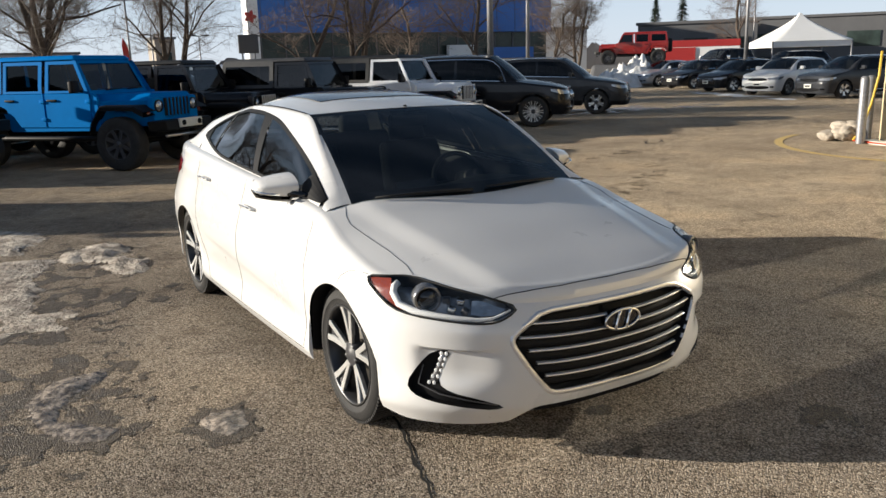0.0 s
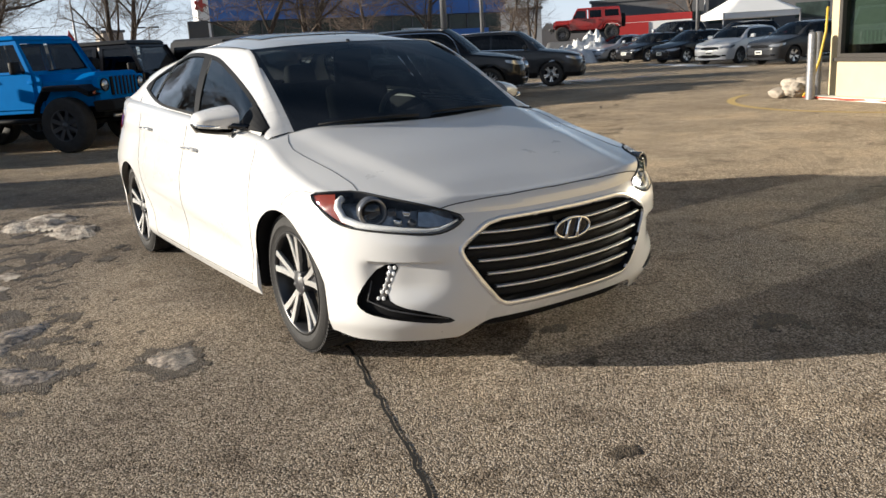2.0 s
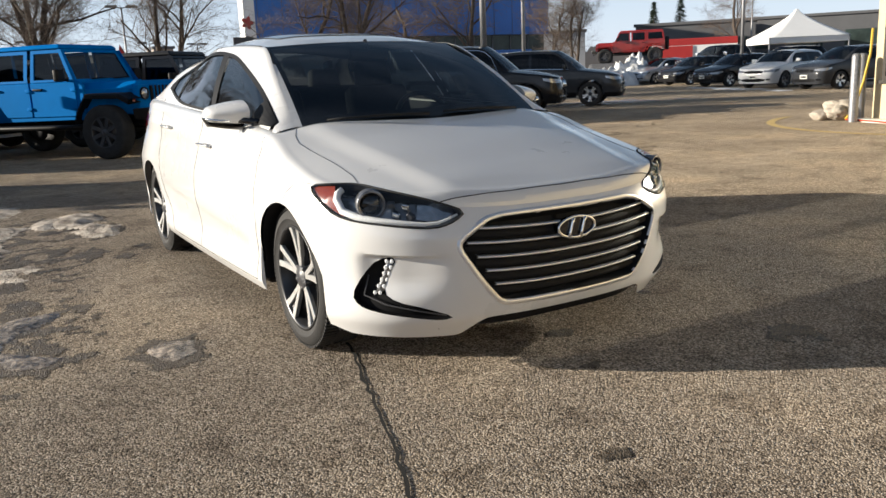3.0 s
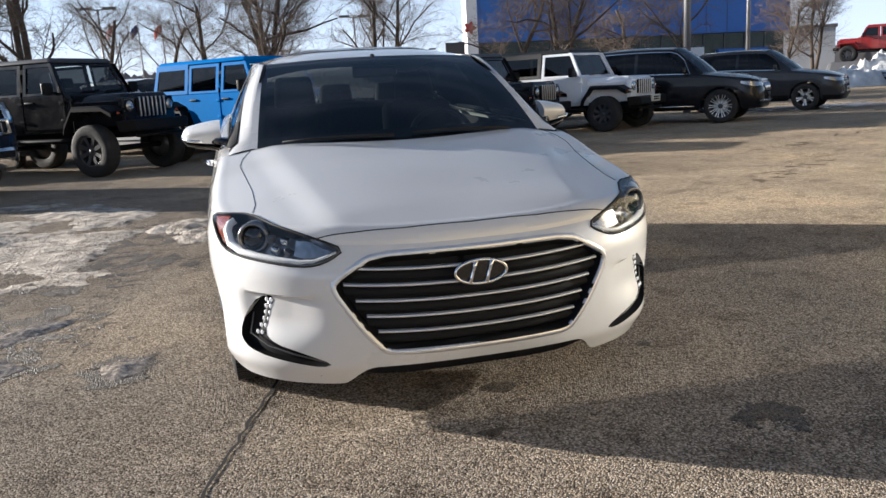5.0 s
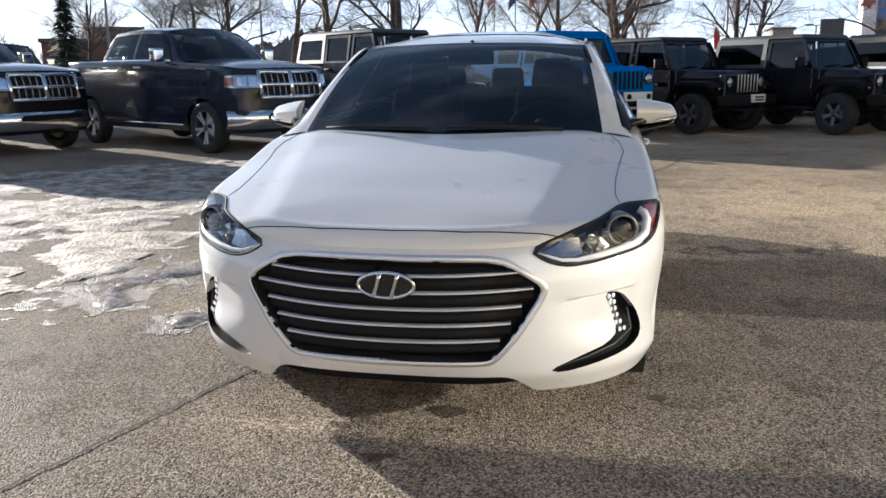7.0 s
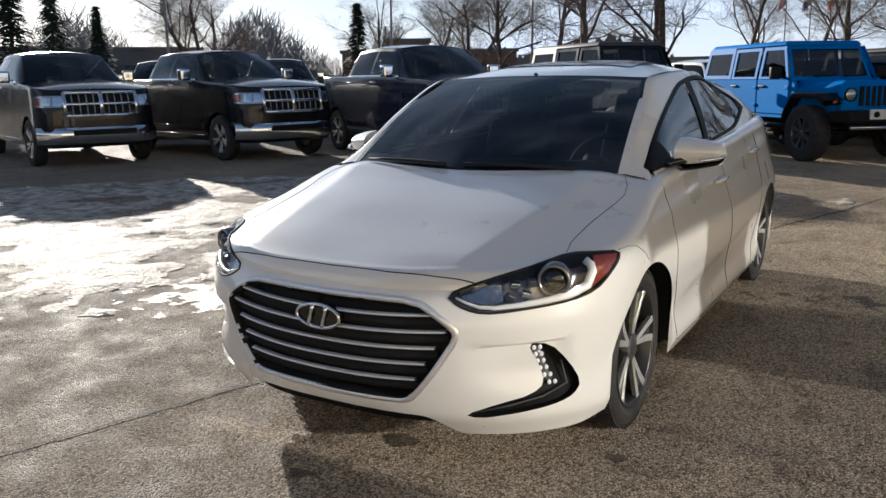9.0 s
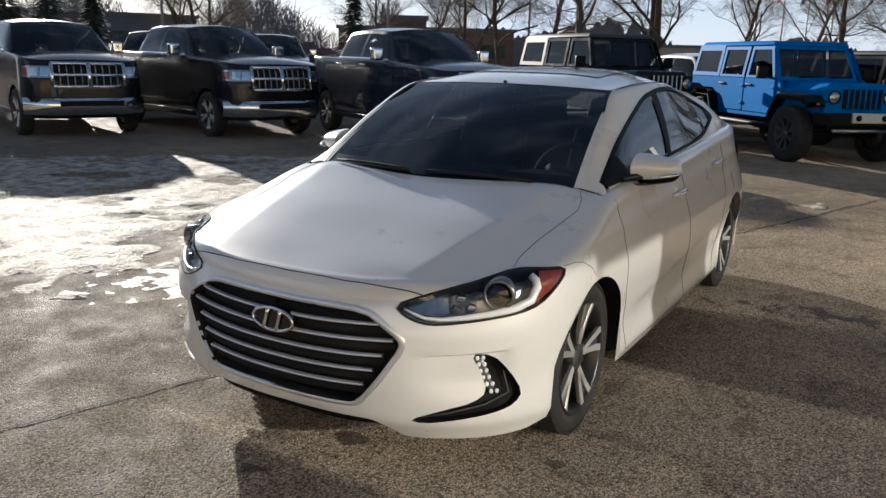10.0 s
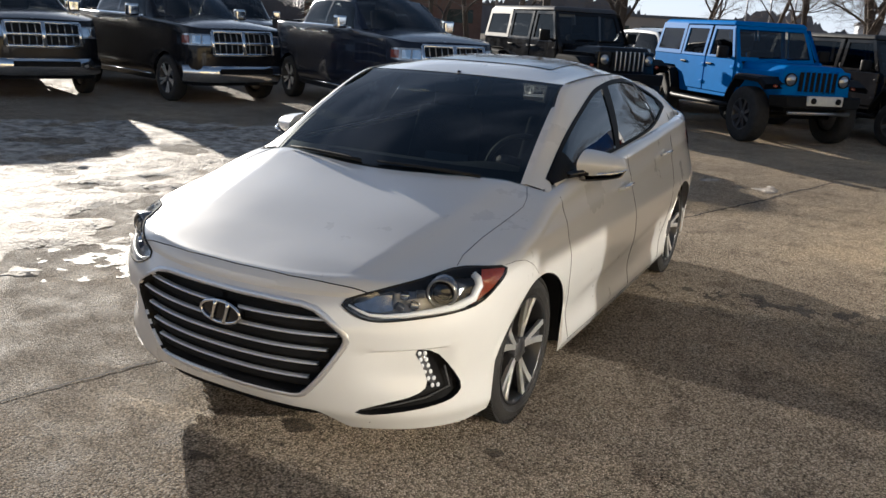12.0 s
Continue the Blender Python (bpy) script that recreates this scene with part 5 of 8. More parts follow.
def sedan_glass():
    part("windscreen", screen_mesh(CAB, True, -0.955, 0.955, 0.0, 0.985), CAR_GLASS, sedan, "tinted windscreen")
    part("rear_screen", screen_mesh(CAB, False, -0.955, 0.955, 0.02, 0.98), CAR_GLASS, sedan)
    bm = screen_mesh(CAB, True, -0.955, 0.955, -0.02, 0.085, nw=3, lift=-0.004)
    part("cowl_panel", bm, BLACK_TRIM, sedan, "black cowl under the wipers")
    bm = screen_mesh(CAB, True, -0.955, 0.955, 0.955, 0.985, nw=1, lift=-0.003)
    for t in (0.915, -0.955):
        rows = [[CAB.screen(t + 0.04 * i / 2, w / 14 * 0.985) + Vector((0, 0.004, -0.003)) for i in range(3)] for w in range(15)]
        grid_mesh(rows, bm)
    part("screen_border", bm, BLACK_TRIM, sedan)
    for sx in (1, -1):
        for ya, yb, lean in ((0.44, 1.33, (0.0, 0.12)), (1.43, 2.33, (0.16, 0.02)), (2.36, 2.66, (0.02, -0.05))):
            part("side_window", side_glass(CAB, sx, ya, yb, lean=lean), SIDE_GLASS, sedan, "tinted side window")
        # black frame round the glass, and the pillars between panes
        bm = bmesh.new()
        ys = [0.375 + (2.685 - 0.375) * i / 50 for i in range(51)]
        top, low = [], []
        for y in ys:
            t, b = CAB.glass_top(y), CAB.glass_low(y)
            w = min(0.015, (t - b) * 0.5)
            out = lambda p: ((p.x + 0.003) * sx, p.y, p.z)
            top.append([out(CAB.side(y, t + 0.006)), out(CAB.side(y, t - w))])
            low.append([out(CAB.side(y, b + w * 0.6)), out(CAB.side(y, b - 0.006))])
        grid_mesh(top, bm, flip=sx < 0)
        grid_mesh(low, bm, flip=sx < 0)
        for ya, yb, lean in ((1.345, 1.425, (0.12, 0.16)), (2.33, 2.36, (0.02, 0.02)), (0.375, 0.45, (0.0, 0.0)), (2.58, 2.685, (0.03, 0.0))):
            grid_mesh([[(x + 0.006 * sx, y, z) for x, y, z in r] for r in _rows(side_glass(CAB, sx, ya, yb, 4, lean=lean), 7)], bm, flip=sx > 0)
        part("window_frame", bm, BLACK_TRIM, sedan, "black window frame")
        rows = []
        for k in range(13):
            y = 0.385 + 0.30 * k / 12
            lo, hi = CAB.glass_low(y) - 0.006, CAB.glass_top(y) + 0.004
            hi = lo + 0.012 + (hi - lo - 0.012) * (1 - smoothstep(0.57, 0.685, y))
            rows.append([((CAB.side(y, lo + (hi - lo) * m / 4).x + 0.009) * sx, y, lo + (hi - lo) * m / 4) for m in range(5)])
        bm = grid_mesh(rows, flip=sx < 0)
        part("mirror_sail", bm, BLACK_TRIM, sedan, smooth=False)
        # roof moulding
        bm = bmesh.new()
        rows = []
        for j in range(25):
            a, b = CAB.roof(0.955, j / 24), CAB.roof(0.985, j / 24)
            rows.append([((a.x) * sx, a.y, a.z + 0.004), (b.x * sx, b.y, b.z + 0.005)])
        grid_mesh(rows, bm, flip=sx > 0)
        part("roof_moulding", bm, BLACK_TRIM, sedan)
        # wiper
        bm = bmesh.new()
        t0, t1 = ((0.72, 0.02) if sx > 0 else (-0.10, -0.80))
        tube(bm, [CAB.screen(t0 + (t1 - t0) * u, 0.012 + 0.04 * u * (1 - u) + 0.012 * u) + Vector((0, -0.010, 0.008)) for u in (0, 0.2, 0.4, 0.6, 0.8, 1)], [0.008, 0.009, 0.008, 0.007, 0.006, 0.005], 6)
        part("wiper", bm, GASKET, sedan, "black wiper blade")
    rows = []
    for j in range(13):
        y = 1.27 + 0.56 * j / 12
        w = (y - CAB.screen(0, 1, True).y) / (CAB.screen(0, 1, False).y - CAB.screen(0, 1, True).y)
        rows.append([CAB.roof(0.66 * (-1 + i / 6), w) + Vector((0, 0, 0.004)) for i in range(13)])
    part("sunroof", grid_mesh(rows), BLACK_GLOSS, sedan, "dark glass sunroof")
    part("roof", roof_mesh(CAB), PAINT_WHITE, sedan)
    part("pillar_frame", side_paint(CAB), PAINT_WHITE, sedan)
    lining = side_paint(CAB)
    for v in lining.verts:
        v.co += Vector((-math.copysign(0.014, v.co.x), 0, -0.004))
    part("pillar_trim", lining, DASH, sedan, "dark inner pillar trim")
    bm = bmesh.new()
    slab(bm, [(0.0, 2.30, 1.40), (0.0, 2.47, 1.385), (0.0, 2.46, 1.43), (0.0, 2.40, 1.43)], (0.03, 0, 0))
    bmesh.ops.translate(bm, vec=(-0.015, 0, 0), verts=bm.verts)
    part("antenna_fin", bm, PAINT_WHITE, sedan, smooth=False)


def _rows(bm, n):
    vs = [tuple(v.co) for v in bm.verts]
    bm.free()
    return [vs[i:i + n] for i in range(0, len(vs), n)]


def seat(x, y, rear=False):
    st = new("seat")
    st.parent = sedan
    st["label"] = "black cloth car seat"
    bm = bmesh.new()
    w = 0.50 if not rear else 0.62
    box(bm, (w, 0.50, 0.16), (x, y, 0.50), (6, 0, 0), 0.06, 3)
    part("cushion", bm, FABRIC, st)
    bm = bmesh.new()
    box(bm, (w, 0.14, 0.62), (x, y + 0.30, 0.82), (-18, 0, 0), 0.06, 3, taper=(0.86, 0.8))
    part("backrest", bm, FABRIC, st)
    for dx in ((0,) if not rear else (0,)):
        bm = bmesh.new()
        box(bm, (0.26, 0.10, 0.19), (x + dx, y + 0.42, 1.205 - (0.05 if rear else 0)), (-12, 0, 0), 0.045, 3, taper=(0.85, 0.9))
        part("headrest", bm, FABRIC, st)
        bm = bmesh.new()
        for d in (-0.05, 0.05):
            tube(bm, [(x + dx + d, y + 0.40, 1.06), (x + dx + d, y + 0.42, 1.16)], 0.007, 6)
        part("headrest_post", bm, CHROME, st)


def sedan_inside():
    bm = bmesh.new()
    for sx in (1, -1):
        rows = [[(sx * (0.79 if z > 0.5 else 0.82), y, z) for z in (0.24, 0.6, 0.955 + 0.03 * (y - 0.4))] for y in (0.3, 0.8, 1.4, 2.0, 2.7)]
        grid_mesh(rows, bm)
    grid_mesh([[(x, y, 0.30) for x in (-0.84, 0, 0.84)] for y in (0.3, 1.5, 3.0)], bm)
    grid_mesh([[(x, 0.32, z) for x in (-0.8, 0, 0.8)] for z in (0.24, 0.6, 0.90)], bm)
    part("cabin_lining", bm, FABRIC, sedan)
    bm = bmesh.new()
    rows = []
    for j in range(9):
        rows.append([CAB.roof(0.97 * (-1 + i / 8), 0.02 + 0.96 * j / 8) + Vector((0, 0, -0.022)) for i in range(17)])
    part("headliner", grid_mesh(rows), material("grey headliner", (0.16, 0.16, 0.16), 0.9, vary=0.1, scale=80), sedan)
    bm = bmesh.new()
    rows = []
    for i in range(21):
        x = -0.78 + 1.56 * i / 20
        hump = 0.035 * math.exp(-((x - 0.38) / 0.17) ** 2)
        rows.append([(x, 0.34 - 0.14 * (1 - (x / 0.75) ** 2), 0.925), (x, 0.50, 0.945 + hump * 0.5), (x, 0.66, 0.945 + hump), (x, 0.80, 0.92 + hump), (x, 0.85, 0.86), (x, 0.80, 0.66), (x, 0.72, 0.45)])
    part("dashboard", grid_mesh(rows), DASH, sedan, "soft black dashboard")
    bm = bmesh.new()
    box(bm, (0.26, 0.03, 0.15), (0.0, 0.86, 0.88), (-20, 0, 0), 0.01)
    part("screen", bm, BLACK_GLOSS, sedan)
    bm = bmesh.new()
    box(bm, (0.24, 0.95, 0.30), (0, 1.35, 0.45), bevel=0.04)
    part("centre_console", bm, DASH, sedan)
    bm = bmesh.new()
    m = pose(0.38, 0.98, 0.90, -25, 0, 0)
    tube(bm, [m @ Vector((0.185 * math.cos(2 * math.pi * k / 32), 0, 0.185 * math.sin(2 * math.pi * k / 32))) for k in range(32)], 0.016, 8, closed=True)
    for a in (0, math.pi, -math.pi / 2):
        tube(bm, [m @ Vector((0.05 * math.cos(a), -0.01, 0.05 * math.sin(a))), m @ Vector((0.18 * math.cos(a), 0, 0.18 * math.sin(a)))], 0.014, 6)
    tube(bm, [m @ Vector((0, -0.02, 0)), m @ Vector((0, -0.22, -0.03))], [0.055, 0.04], 12)
    part("steering_wheel", bm, DASH, sedan, "black steering wheel")
    bm = bmesh.new()
    box(bm, (0.24, 0.03, 0.07), (0, 0.93, 1.30), (8, 0, 0), 0.015)
    tube(bm, [(0, 0.94, 1.33), (0, 0.97, 1.385)], 0.012, 6)
    part("rear_view_mirror", bm, BLACK_TRIM, sedan)
    seat(0.38, 1.25)
    seat(-0.38, 1.25)
    for x in (-0.42, 0.0, 0.42):
        seat(x, 2.18, True)
    bm = bmesh.new()
    grid_mesh([[(x, y, 1.055) for x in (-0.66, 0, 0.66)] for y in (2.60, 2.85, 3.05)], bm)
    part("parcel_shelf", bm, FABRIC, sedan)
    # floor pan and wheel wells
    bm = bmesh.new()
    box(bm, (1.16, 4.2, 0.10), (0, 1.38, 0.24), bevel=0.03)
    box(bm, (1.70, 1.75, 0.08), (0, 1.33, 0.23), bevel=0.03)
    part("floor_pan", bm, BLACK_TRIM, sedan)
    bm = bmesh.new()
    slab(bm, [(-0.74, -0.34, 0.195), (0.74, -0.34, 0.195), (0.66, -0.46, 0.195), (0.46, -0.62, 0.195), (-0.46, -0.62, 0.195), (-0.66, -0.46, 0.195)], (0, 0, 0.07))
    part("undertray", bm, BLACK_TRIM, sedan, smooth=False)
    for y0 in (0.0, 2.7):
        for sx in (1, -1):
            rows = []
            for i in range(25):
                a = math.pi * (1.06 - 1.12 * i / 24)
                yy, zz = y0 - 0.344 * math.cos(a), 0.317 + 0.344 * math.sin(a)
                rows.append([(sx * 0.56, yy, zz), (sx * 0.80, yy, zz), (sx * (SED.a(zz) - 0.006 - 0.16 * max(0.0, yy - 2.6) - 0.12 * max(0.0, -yy)), yy, zz)])
            bm = grid_mesh(rows)
            grid_mesh([[(sx * 0.58, y0 + u * 0.36, z) for u in (-1, 0, 1)] for z in (0.15, 0.4, 0.68)], bm)
            part("wheel_well", bm, BLACK_TRIM, sedan)
            if y0 == 0.0:
                bm = bmesh.new()
                box(bm, (0.25, 0.03, 0.30), (sx * 0.722, -0.372, 0.31), bevel=0.008)
                part("splash_guard", bm, BLACK_TRIM, sedan)
            wheel(sedan, (sx * 0.778, y0, 0.317), 0.317, 0.215, 0.236, 5, side=sx, detail=2, lip=BARREL, phase=0.0 if sx < 0 else 0.22)


def build_sedan():
    made = sedan_body()
    sedan_front(*made)
    sedan_details(made[0])
    sedan_glass()
    sedan_inside()


build_sedan()

# ---- parked vehicles ----
def heading(x, y, deg, z=None):
    return pose(x, y, ground_z(x, y) if z is None else z, 0, 0, deg)


PAINT_JEEP_BLUE = material("bright blue paint", (0.002, 0.15, 0.46), 0.5, coat=0.0, spec=0.02, vary=0.06, scale=3)
PAINT_BLACK = material("black paint", (0.010, 0.010, 0.012), 0.2, coat=0.4, spec=0.15, vary=0.15, scale=3, rough_vary=0.08)
PAINT_NAVY = material("dark navy paint", (0.012, 0.016, 0.030), 0.2, coat=0.4, spec=0.15, vary=0.12, scale=3, rough_vary=0.08)
PAINT_GREY = material("dark grey paint", (0.035, 0.037, 0.042), 0.25, coat=0.4, spec=0.15, vary=0.12, scale=3)
PAINT_SILVER = material("silver paint", (0.42, 0.45, 0.50), 0.3, metal=0.5, coat=1.0, vary=0.06, scale=3)
PAINT_JEEP_WHITE = material("silver-white paint", (0.76, 0.78, 0.82), 0.3, coat=1.0, vary=0.06, scale=3)
PAINT_RED = material("red paint", (0.30, 0.016, 0.012), 0.3, coat=1.0, vary=0.1, scale=3)
PAINT_MAROON = material("maroon paint", (0.15, 0.012, 0.02), 0.3, coat=1.0, vary=0.1, scale=3)
DULL_RIM = material("dull grey rim", (0.16, 0.16, 0.165), 0.45, metal=0.5)
HARDTOP = material("black textured hardtop", (0.016, 0.016, 0.017), 0.5, vary=0.2, scale=10, bump=0.1, bump_scale=150)
HARDTOP_GREY = material("weathered grey hardtop", (0.055, 0.055, 0.058), 0.45, vary=0.15, scale=6)
PLATE = material("pale front plate", (0.62, 0.62, 0.58), 0.4, vary=0.08, scale=20)
LAMP = material("headlamp reflector", (0.36, 0.37, 0.39), 0.15, metal=0.6, coat=1.0, vary=0.2, scale=40)


def bevel_mesh(verts, faces, bevel=0.02, segments=2):
    bm = bmesh.new()
    vs = [bm.verts.new(v) for v in verts]
    for f in faces:
        bm.faces.new([vs[i] for i in f])
    bmesh.ops.recalc_face_normals(bm, faces=bm.faces[:])
    if bevel:
        bmesh.ops.bevel(bm, geom=bm.edges[:], offset=bevel, segments=segments, profile=0.6, affect="EDGES")
    return bm


def hexa(low, high, bevel=0.02, segments=2):
    """A solid between two rectangles (x half width at front, at rear, y front, y rear, z)."""
    (a0, a1, y0, y1, z0), (b0, b1, y2, y3, z1) = low, high
    v = [(-a0, y0, z0), (a0, y0, z0), (a1, y1, z0), (-a1, y1, z0), (-b0, y2, z1), (b0, y2, z1), (b1, y3, z1), (-b1, y3, z1)]
    return bevel_mesh(v, [(0, 1, 2, 3), (4, 5, 6, 7), (0, 1, 5, 4), (1, 2, 6, 5), (2, 3, 7, 6), (3, 0, 4, 7)], bevel, segments)


def side_panel(outline, x, thick, sx):
    """A plate on a flank from a (y, z) outline."""
    bm = bmesh.new()
    slab(bm, [(x * sx, y, z) for y, z in outline], (-thick * sx, 0, 0))
    bmesh.ops.recalc_face_normals(bm, faces=bm.faces[:])
    bmesh.ops.bevel(bm, geom=bm.edges[:], offset=0.008, segments=1, affect="EDGES")
    return bm


def off_roader(label, m, paint, top, doors=4, tyre=0.40, lift=0.0, rims=None, plate=True, bar=True, trim=None, group="parked off-roaders", steel_bumper=False):
    """A boxy off-road vehicle: tub, hood, flat fenders, slotted grille, round lamps, hardtop."""
    j = thing("off_road_car", label, "car", group, m=m)
    wb = 2.95 if doors == 4 else 2.42
    z = lift
    end = wb + 0.55
    trim = trim or BLACK_TRIM
    # tub with wheel cut-outs, one plate a flank, and cross pieces
    for sx in (1, -1):
        outl = [(0.42, 0.56 + z), (wb - 0.62, 0.54 + z), (wb - 0.48, 0.86 + z), (wb - 0.30, 0.98 + z), (wb + 0.30, 0.98 + z), (wb + 0.44, 0.80 + z), (end, 0.70 + z), (end, 1.20 + z), (0.50, 1.20 + z), (0.42, 1.12 + z)]
        part("side_panel", side_panel(outl, 0.80, 0.06, sx), paint, j, smooth=False)
        first = 1.50 if doors == 4 else 1.62
        spans = [(0.56, first)] + ([(first + 0.03, 2.42)] if doors == 4 else [])
        for y0, y1 in spans:
            cut = 0.34 if y1 > 2 else 0.02
            o = [(y0, 0.62 + z), (y1 - cut, 0.62 + z), (y1, 0.62 + cut * 1.15 + z), (y1, 1.19 + z), (y0, 1.19 + z)]
            d = part("door", side_panel(o, 0.822, 0.03, sx), paint, j, smooth=False)
            bm = bmesh.new()
            box(bm, (0.03, 0.20, 0.035), (0.835 * sx, y1 - 0.16, 1.08 + z), bevel=0.012)
            part("handle", bm, BLACK_TRIM, d)
            for zz in (0.76, 1.06):
                bm = bmesh.new()
                box(bm, (0.035, 0.10, 0.055), (0.83 * sx, y0 + 0.02, zz + z), bevel=0.01)
                part("hinge", bm, paint, d)
            # window in its frame, leaning inwards
            lean = lambda q: (sx * (0.815 - 0.17 * (q[1] - 1.20)), q[0], q[1] + z)
            slope = 0.26 if y0 < 1 else 0.0
            fr = [(y0 + 0.02, 1.20), (y1 - 0.01, 1.20), (y1 - 0.02, 1.73), (y0 + 0.02 + slope, 1.73), (y0 + 0.03 + slope * 0.15, 1.30)]
            inn = [(y0 + 0.10, 1.24), (y1 - 0.08, 1.24), (y1 - 0.085, 1.675), (y0 + 0.10 + slope * 0.86, 1.675), (y0 + 0.105 + slope * 0.18, 1.33)]
            bm = bmesh.new()
            a, b = [lean(q) for q in fr], [lean(q) for q in inn]
            n = len(a)
            va, vb = [bm.verts.new(q) for q in a], [bm.verts.new(q) for q in b]
            vc = [bm.verts.new((q[0] - 0.03 * sx, q[1], q[2])) for q in b]
            for i in range(n):
                k = (i + 1) % n
                bm.faces.new((va[i], va[k], vb[k], vb[i]))
                bm.faces.new((vb[i], vb[k], vc[k], vc[i]))
            part("window_frame", bm, paint if top is not HARDTOP or y0 < 1.2 else paint, d, smooth=False)
            bm = bmesh.new()
            bm.faces.new([bm.verts.new((q[0] - 0.02 * sx, q[1], q[2])) for q in b])
            part("pane", bm, GLASS_DARK, d, smooth=False)
        # hardtop flank with its window
        y0 = 2.44 if doors == 4 else 1.64
        lean = lambda q: (sx * (0.815 - 0.17 * (q[1] - 1.20)), q[0], q[1] + z)
        fr = [(y0, 1.20), (end - 0.01, 1.20), (end - 0.10, 1.76), (y0, 1.76)]
        inn = [(y0 + 0.09, 1.27), (end - 0.12, 1.27), (end - 0.17, 1.66), (y0 + 0.09, 1.66)]
        bm = bmesh.new()
        va, vb = [bm.verts.new(lean(q)) for q in fr], [bm.verts.new(lean(q)) for q in inn]
        for i in range(4):
            k = (i + 1) % 4
            bm.faces.new((va[i], va[k], vb[k], vb[i]))
        part("hardtop_side", bm, top, j, smooth=False)
        bm = bmesh.new()
        bm.faces.new([bm.verts.new((q[0] - 0.012 * sx, q[1], q[2])) for q in (lean(r) for r in inn)])
        part("rear_side_window", bm, GLASS_DARK, j, smooth=False)
        # fenders
        for y0, nm in ((0.0, "front_fender"), (wb, "rear_fender")):
            zt = (0.965 if y0 == 0 else 0.94) + z
            path = [(-0.56, zt - 0.10), (-0.36, zt), (0.30, zt + 0.01), (0.50, zt - 0.26), (0.54, zt - 0.38)] if y0 == 0 else [(-0.50, zt - 0.30), (-0.36, zt - 0.02), (0.30, zt), (0.44, zt - 0.10), (0.50, zt - 0.24)]
            rows = []
            xin = 0.52 if y0 == 0 else 0.78
            for yy, zz in path:
                rows.append([(sx * xin, y0 + yy, zz + 0.02), (sx * 0.90, y0 + yy, zz + 0.008), (sx * 0.935, y0 + yy, zz - 0.02), (sx * 0.935, y0 + yy, zz - 0.075), (sx * 0.90, y0 + yy, zz - 0.075), (sx * 0.60, y0 + yy, zz - 0.05)])
            part(nm, grid_mesh(rows), trim if trim is not paint else paint, j, smooth=False)
        for yy, zz in ((0.0, 0), (wb, 0)):
            wheel(j, (sx * 0.80, yy, tyre), tyre, 0.26, tyre * 0.56, 5 if rims is DULL_RIM else 8, side=sx, detail=1, spoke_mat=rims or ALLOY_DARK, face_mat=ALLOY_DARK, twin=False)
        # mirror
        bm = bmesh.new()
        box(bm, (0.19, 0.09, 0.20), (0.97 * sx, 0.72, 1.30 + z), (0, 0, -6 * sx), 0.03)
        tube(bm, [(0.80 * sx, 0.70, 1.22 + z), (0.92 * sx, 0.72, 1.24 + z)], 0.025, 6)
        part("mirror", bm, BLACK_TRIM, j)
        bm = bmesh.new()
        tube(bm, [(0.86 * sx, 0.45, 0.47 + z * 0.8), (0.90 * sx, 0.62, 0.46 + z * 0.8), (0.90 * sx, wb - 0.62, 0.46 + z * 0.8), (0.86 * sx, wb - 0.45, 0.47 + z * 0.8)], 0.045, 8)
        part("side_step", bm, BLACK_TRIM, j)
        # lamps
        bm = bmesh.new()
        lathe(bm, [(0.105, -0.02), (0.105, 0.012), (0.092, 0.018), (0.088, 0.008)], 24, pose(0.475 * sx, -0.545, 0.955 + z) @ Matrix.Rotation(radians(-90), 4, "Z"))
        hl = part("headlight", bm, BLACK_TRIM if paint is not PAINT_JEEP_WHITE else CHROME, j, "round headlight")
        bm = bmesh.new()
        lathe(bm, [(0.090, 0.004), (0.070, 0.018), (0.035, 0.027), (0.0005, 0.030)], 24, pose(0.475 * sx, -0.545, 0.955 + z) @ Matrix.Rotation(radians(-90), 4, "Z"))
        part("lens", bm, LAMP, hl)
        bm = bmesh.new()
        lathe(bm, [(0.045, 0), (0.04, 0.015), (0.0005, 0.02)], 16, pose(0.70 * sx, -0.50, 0.845 + z) @ Matrix.Rotation(radians(-90), 4, "Z"))
        part("marker_lamp", bm, AMBER, j)
    part("grille_shell", hexa((0.62, 0.62, -0.54, -0.42, 0.66 + z), (0.60, 0.60, -0.53, -0.40, 1.10 + z), 0.03), paint, j, smooth=False)
    for k in range(7):
        x = (k - 3) * 0.098
        bm = bmesh.new()
        box(bm, (0.062, 0.03, 0.30), (x, -0.545, 0.93 + z), bevel=0.012)
        part("grille_slot", bm, BLACK_TRIM, j, smooth=False)
        bm = bmesh.new()
        box(bm, (0.022, 0.03, 0.33), (x + 0.049, -0.555, 0.93 + z), bevel=0.008)
        part("grille_bar", bm, STEEL if paint in (PAINT_BLACK,) else paint, j)
    bm = hexa((0.60, 0.70, -0.52, 0.62, 1.02 + z), (0.50, 0.60, -0.44, 0.62, 1.17 + z), 0.05, 3)
    sharp(part("hood", bm, paint, j))
    part("engine_bay", hexa((0.52, 0.78, -0.42, 0.60, 0.62 + z), (0.58, 0.78, -0.40, 0.60, 1.06 + z), 0.02), paint, j, smooth=False)
    # windscreen frame and glass
    a0, b0 = (0.74, 0.60, 1.17 + z), (0.68, 0.90, 1.75 + z)
    bm = bmesh.new()
    outer = [(-a0[0], a0[1], a0[2]), a0, b0, (-b0[0], b0[1], b0[2])]
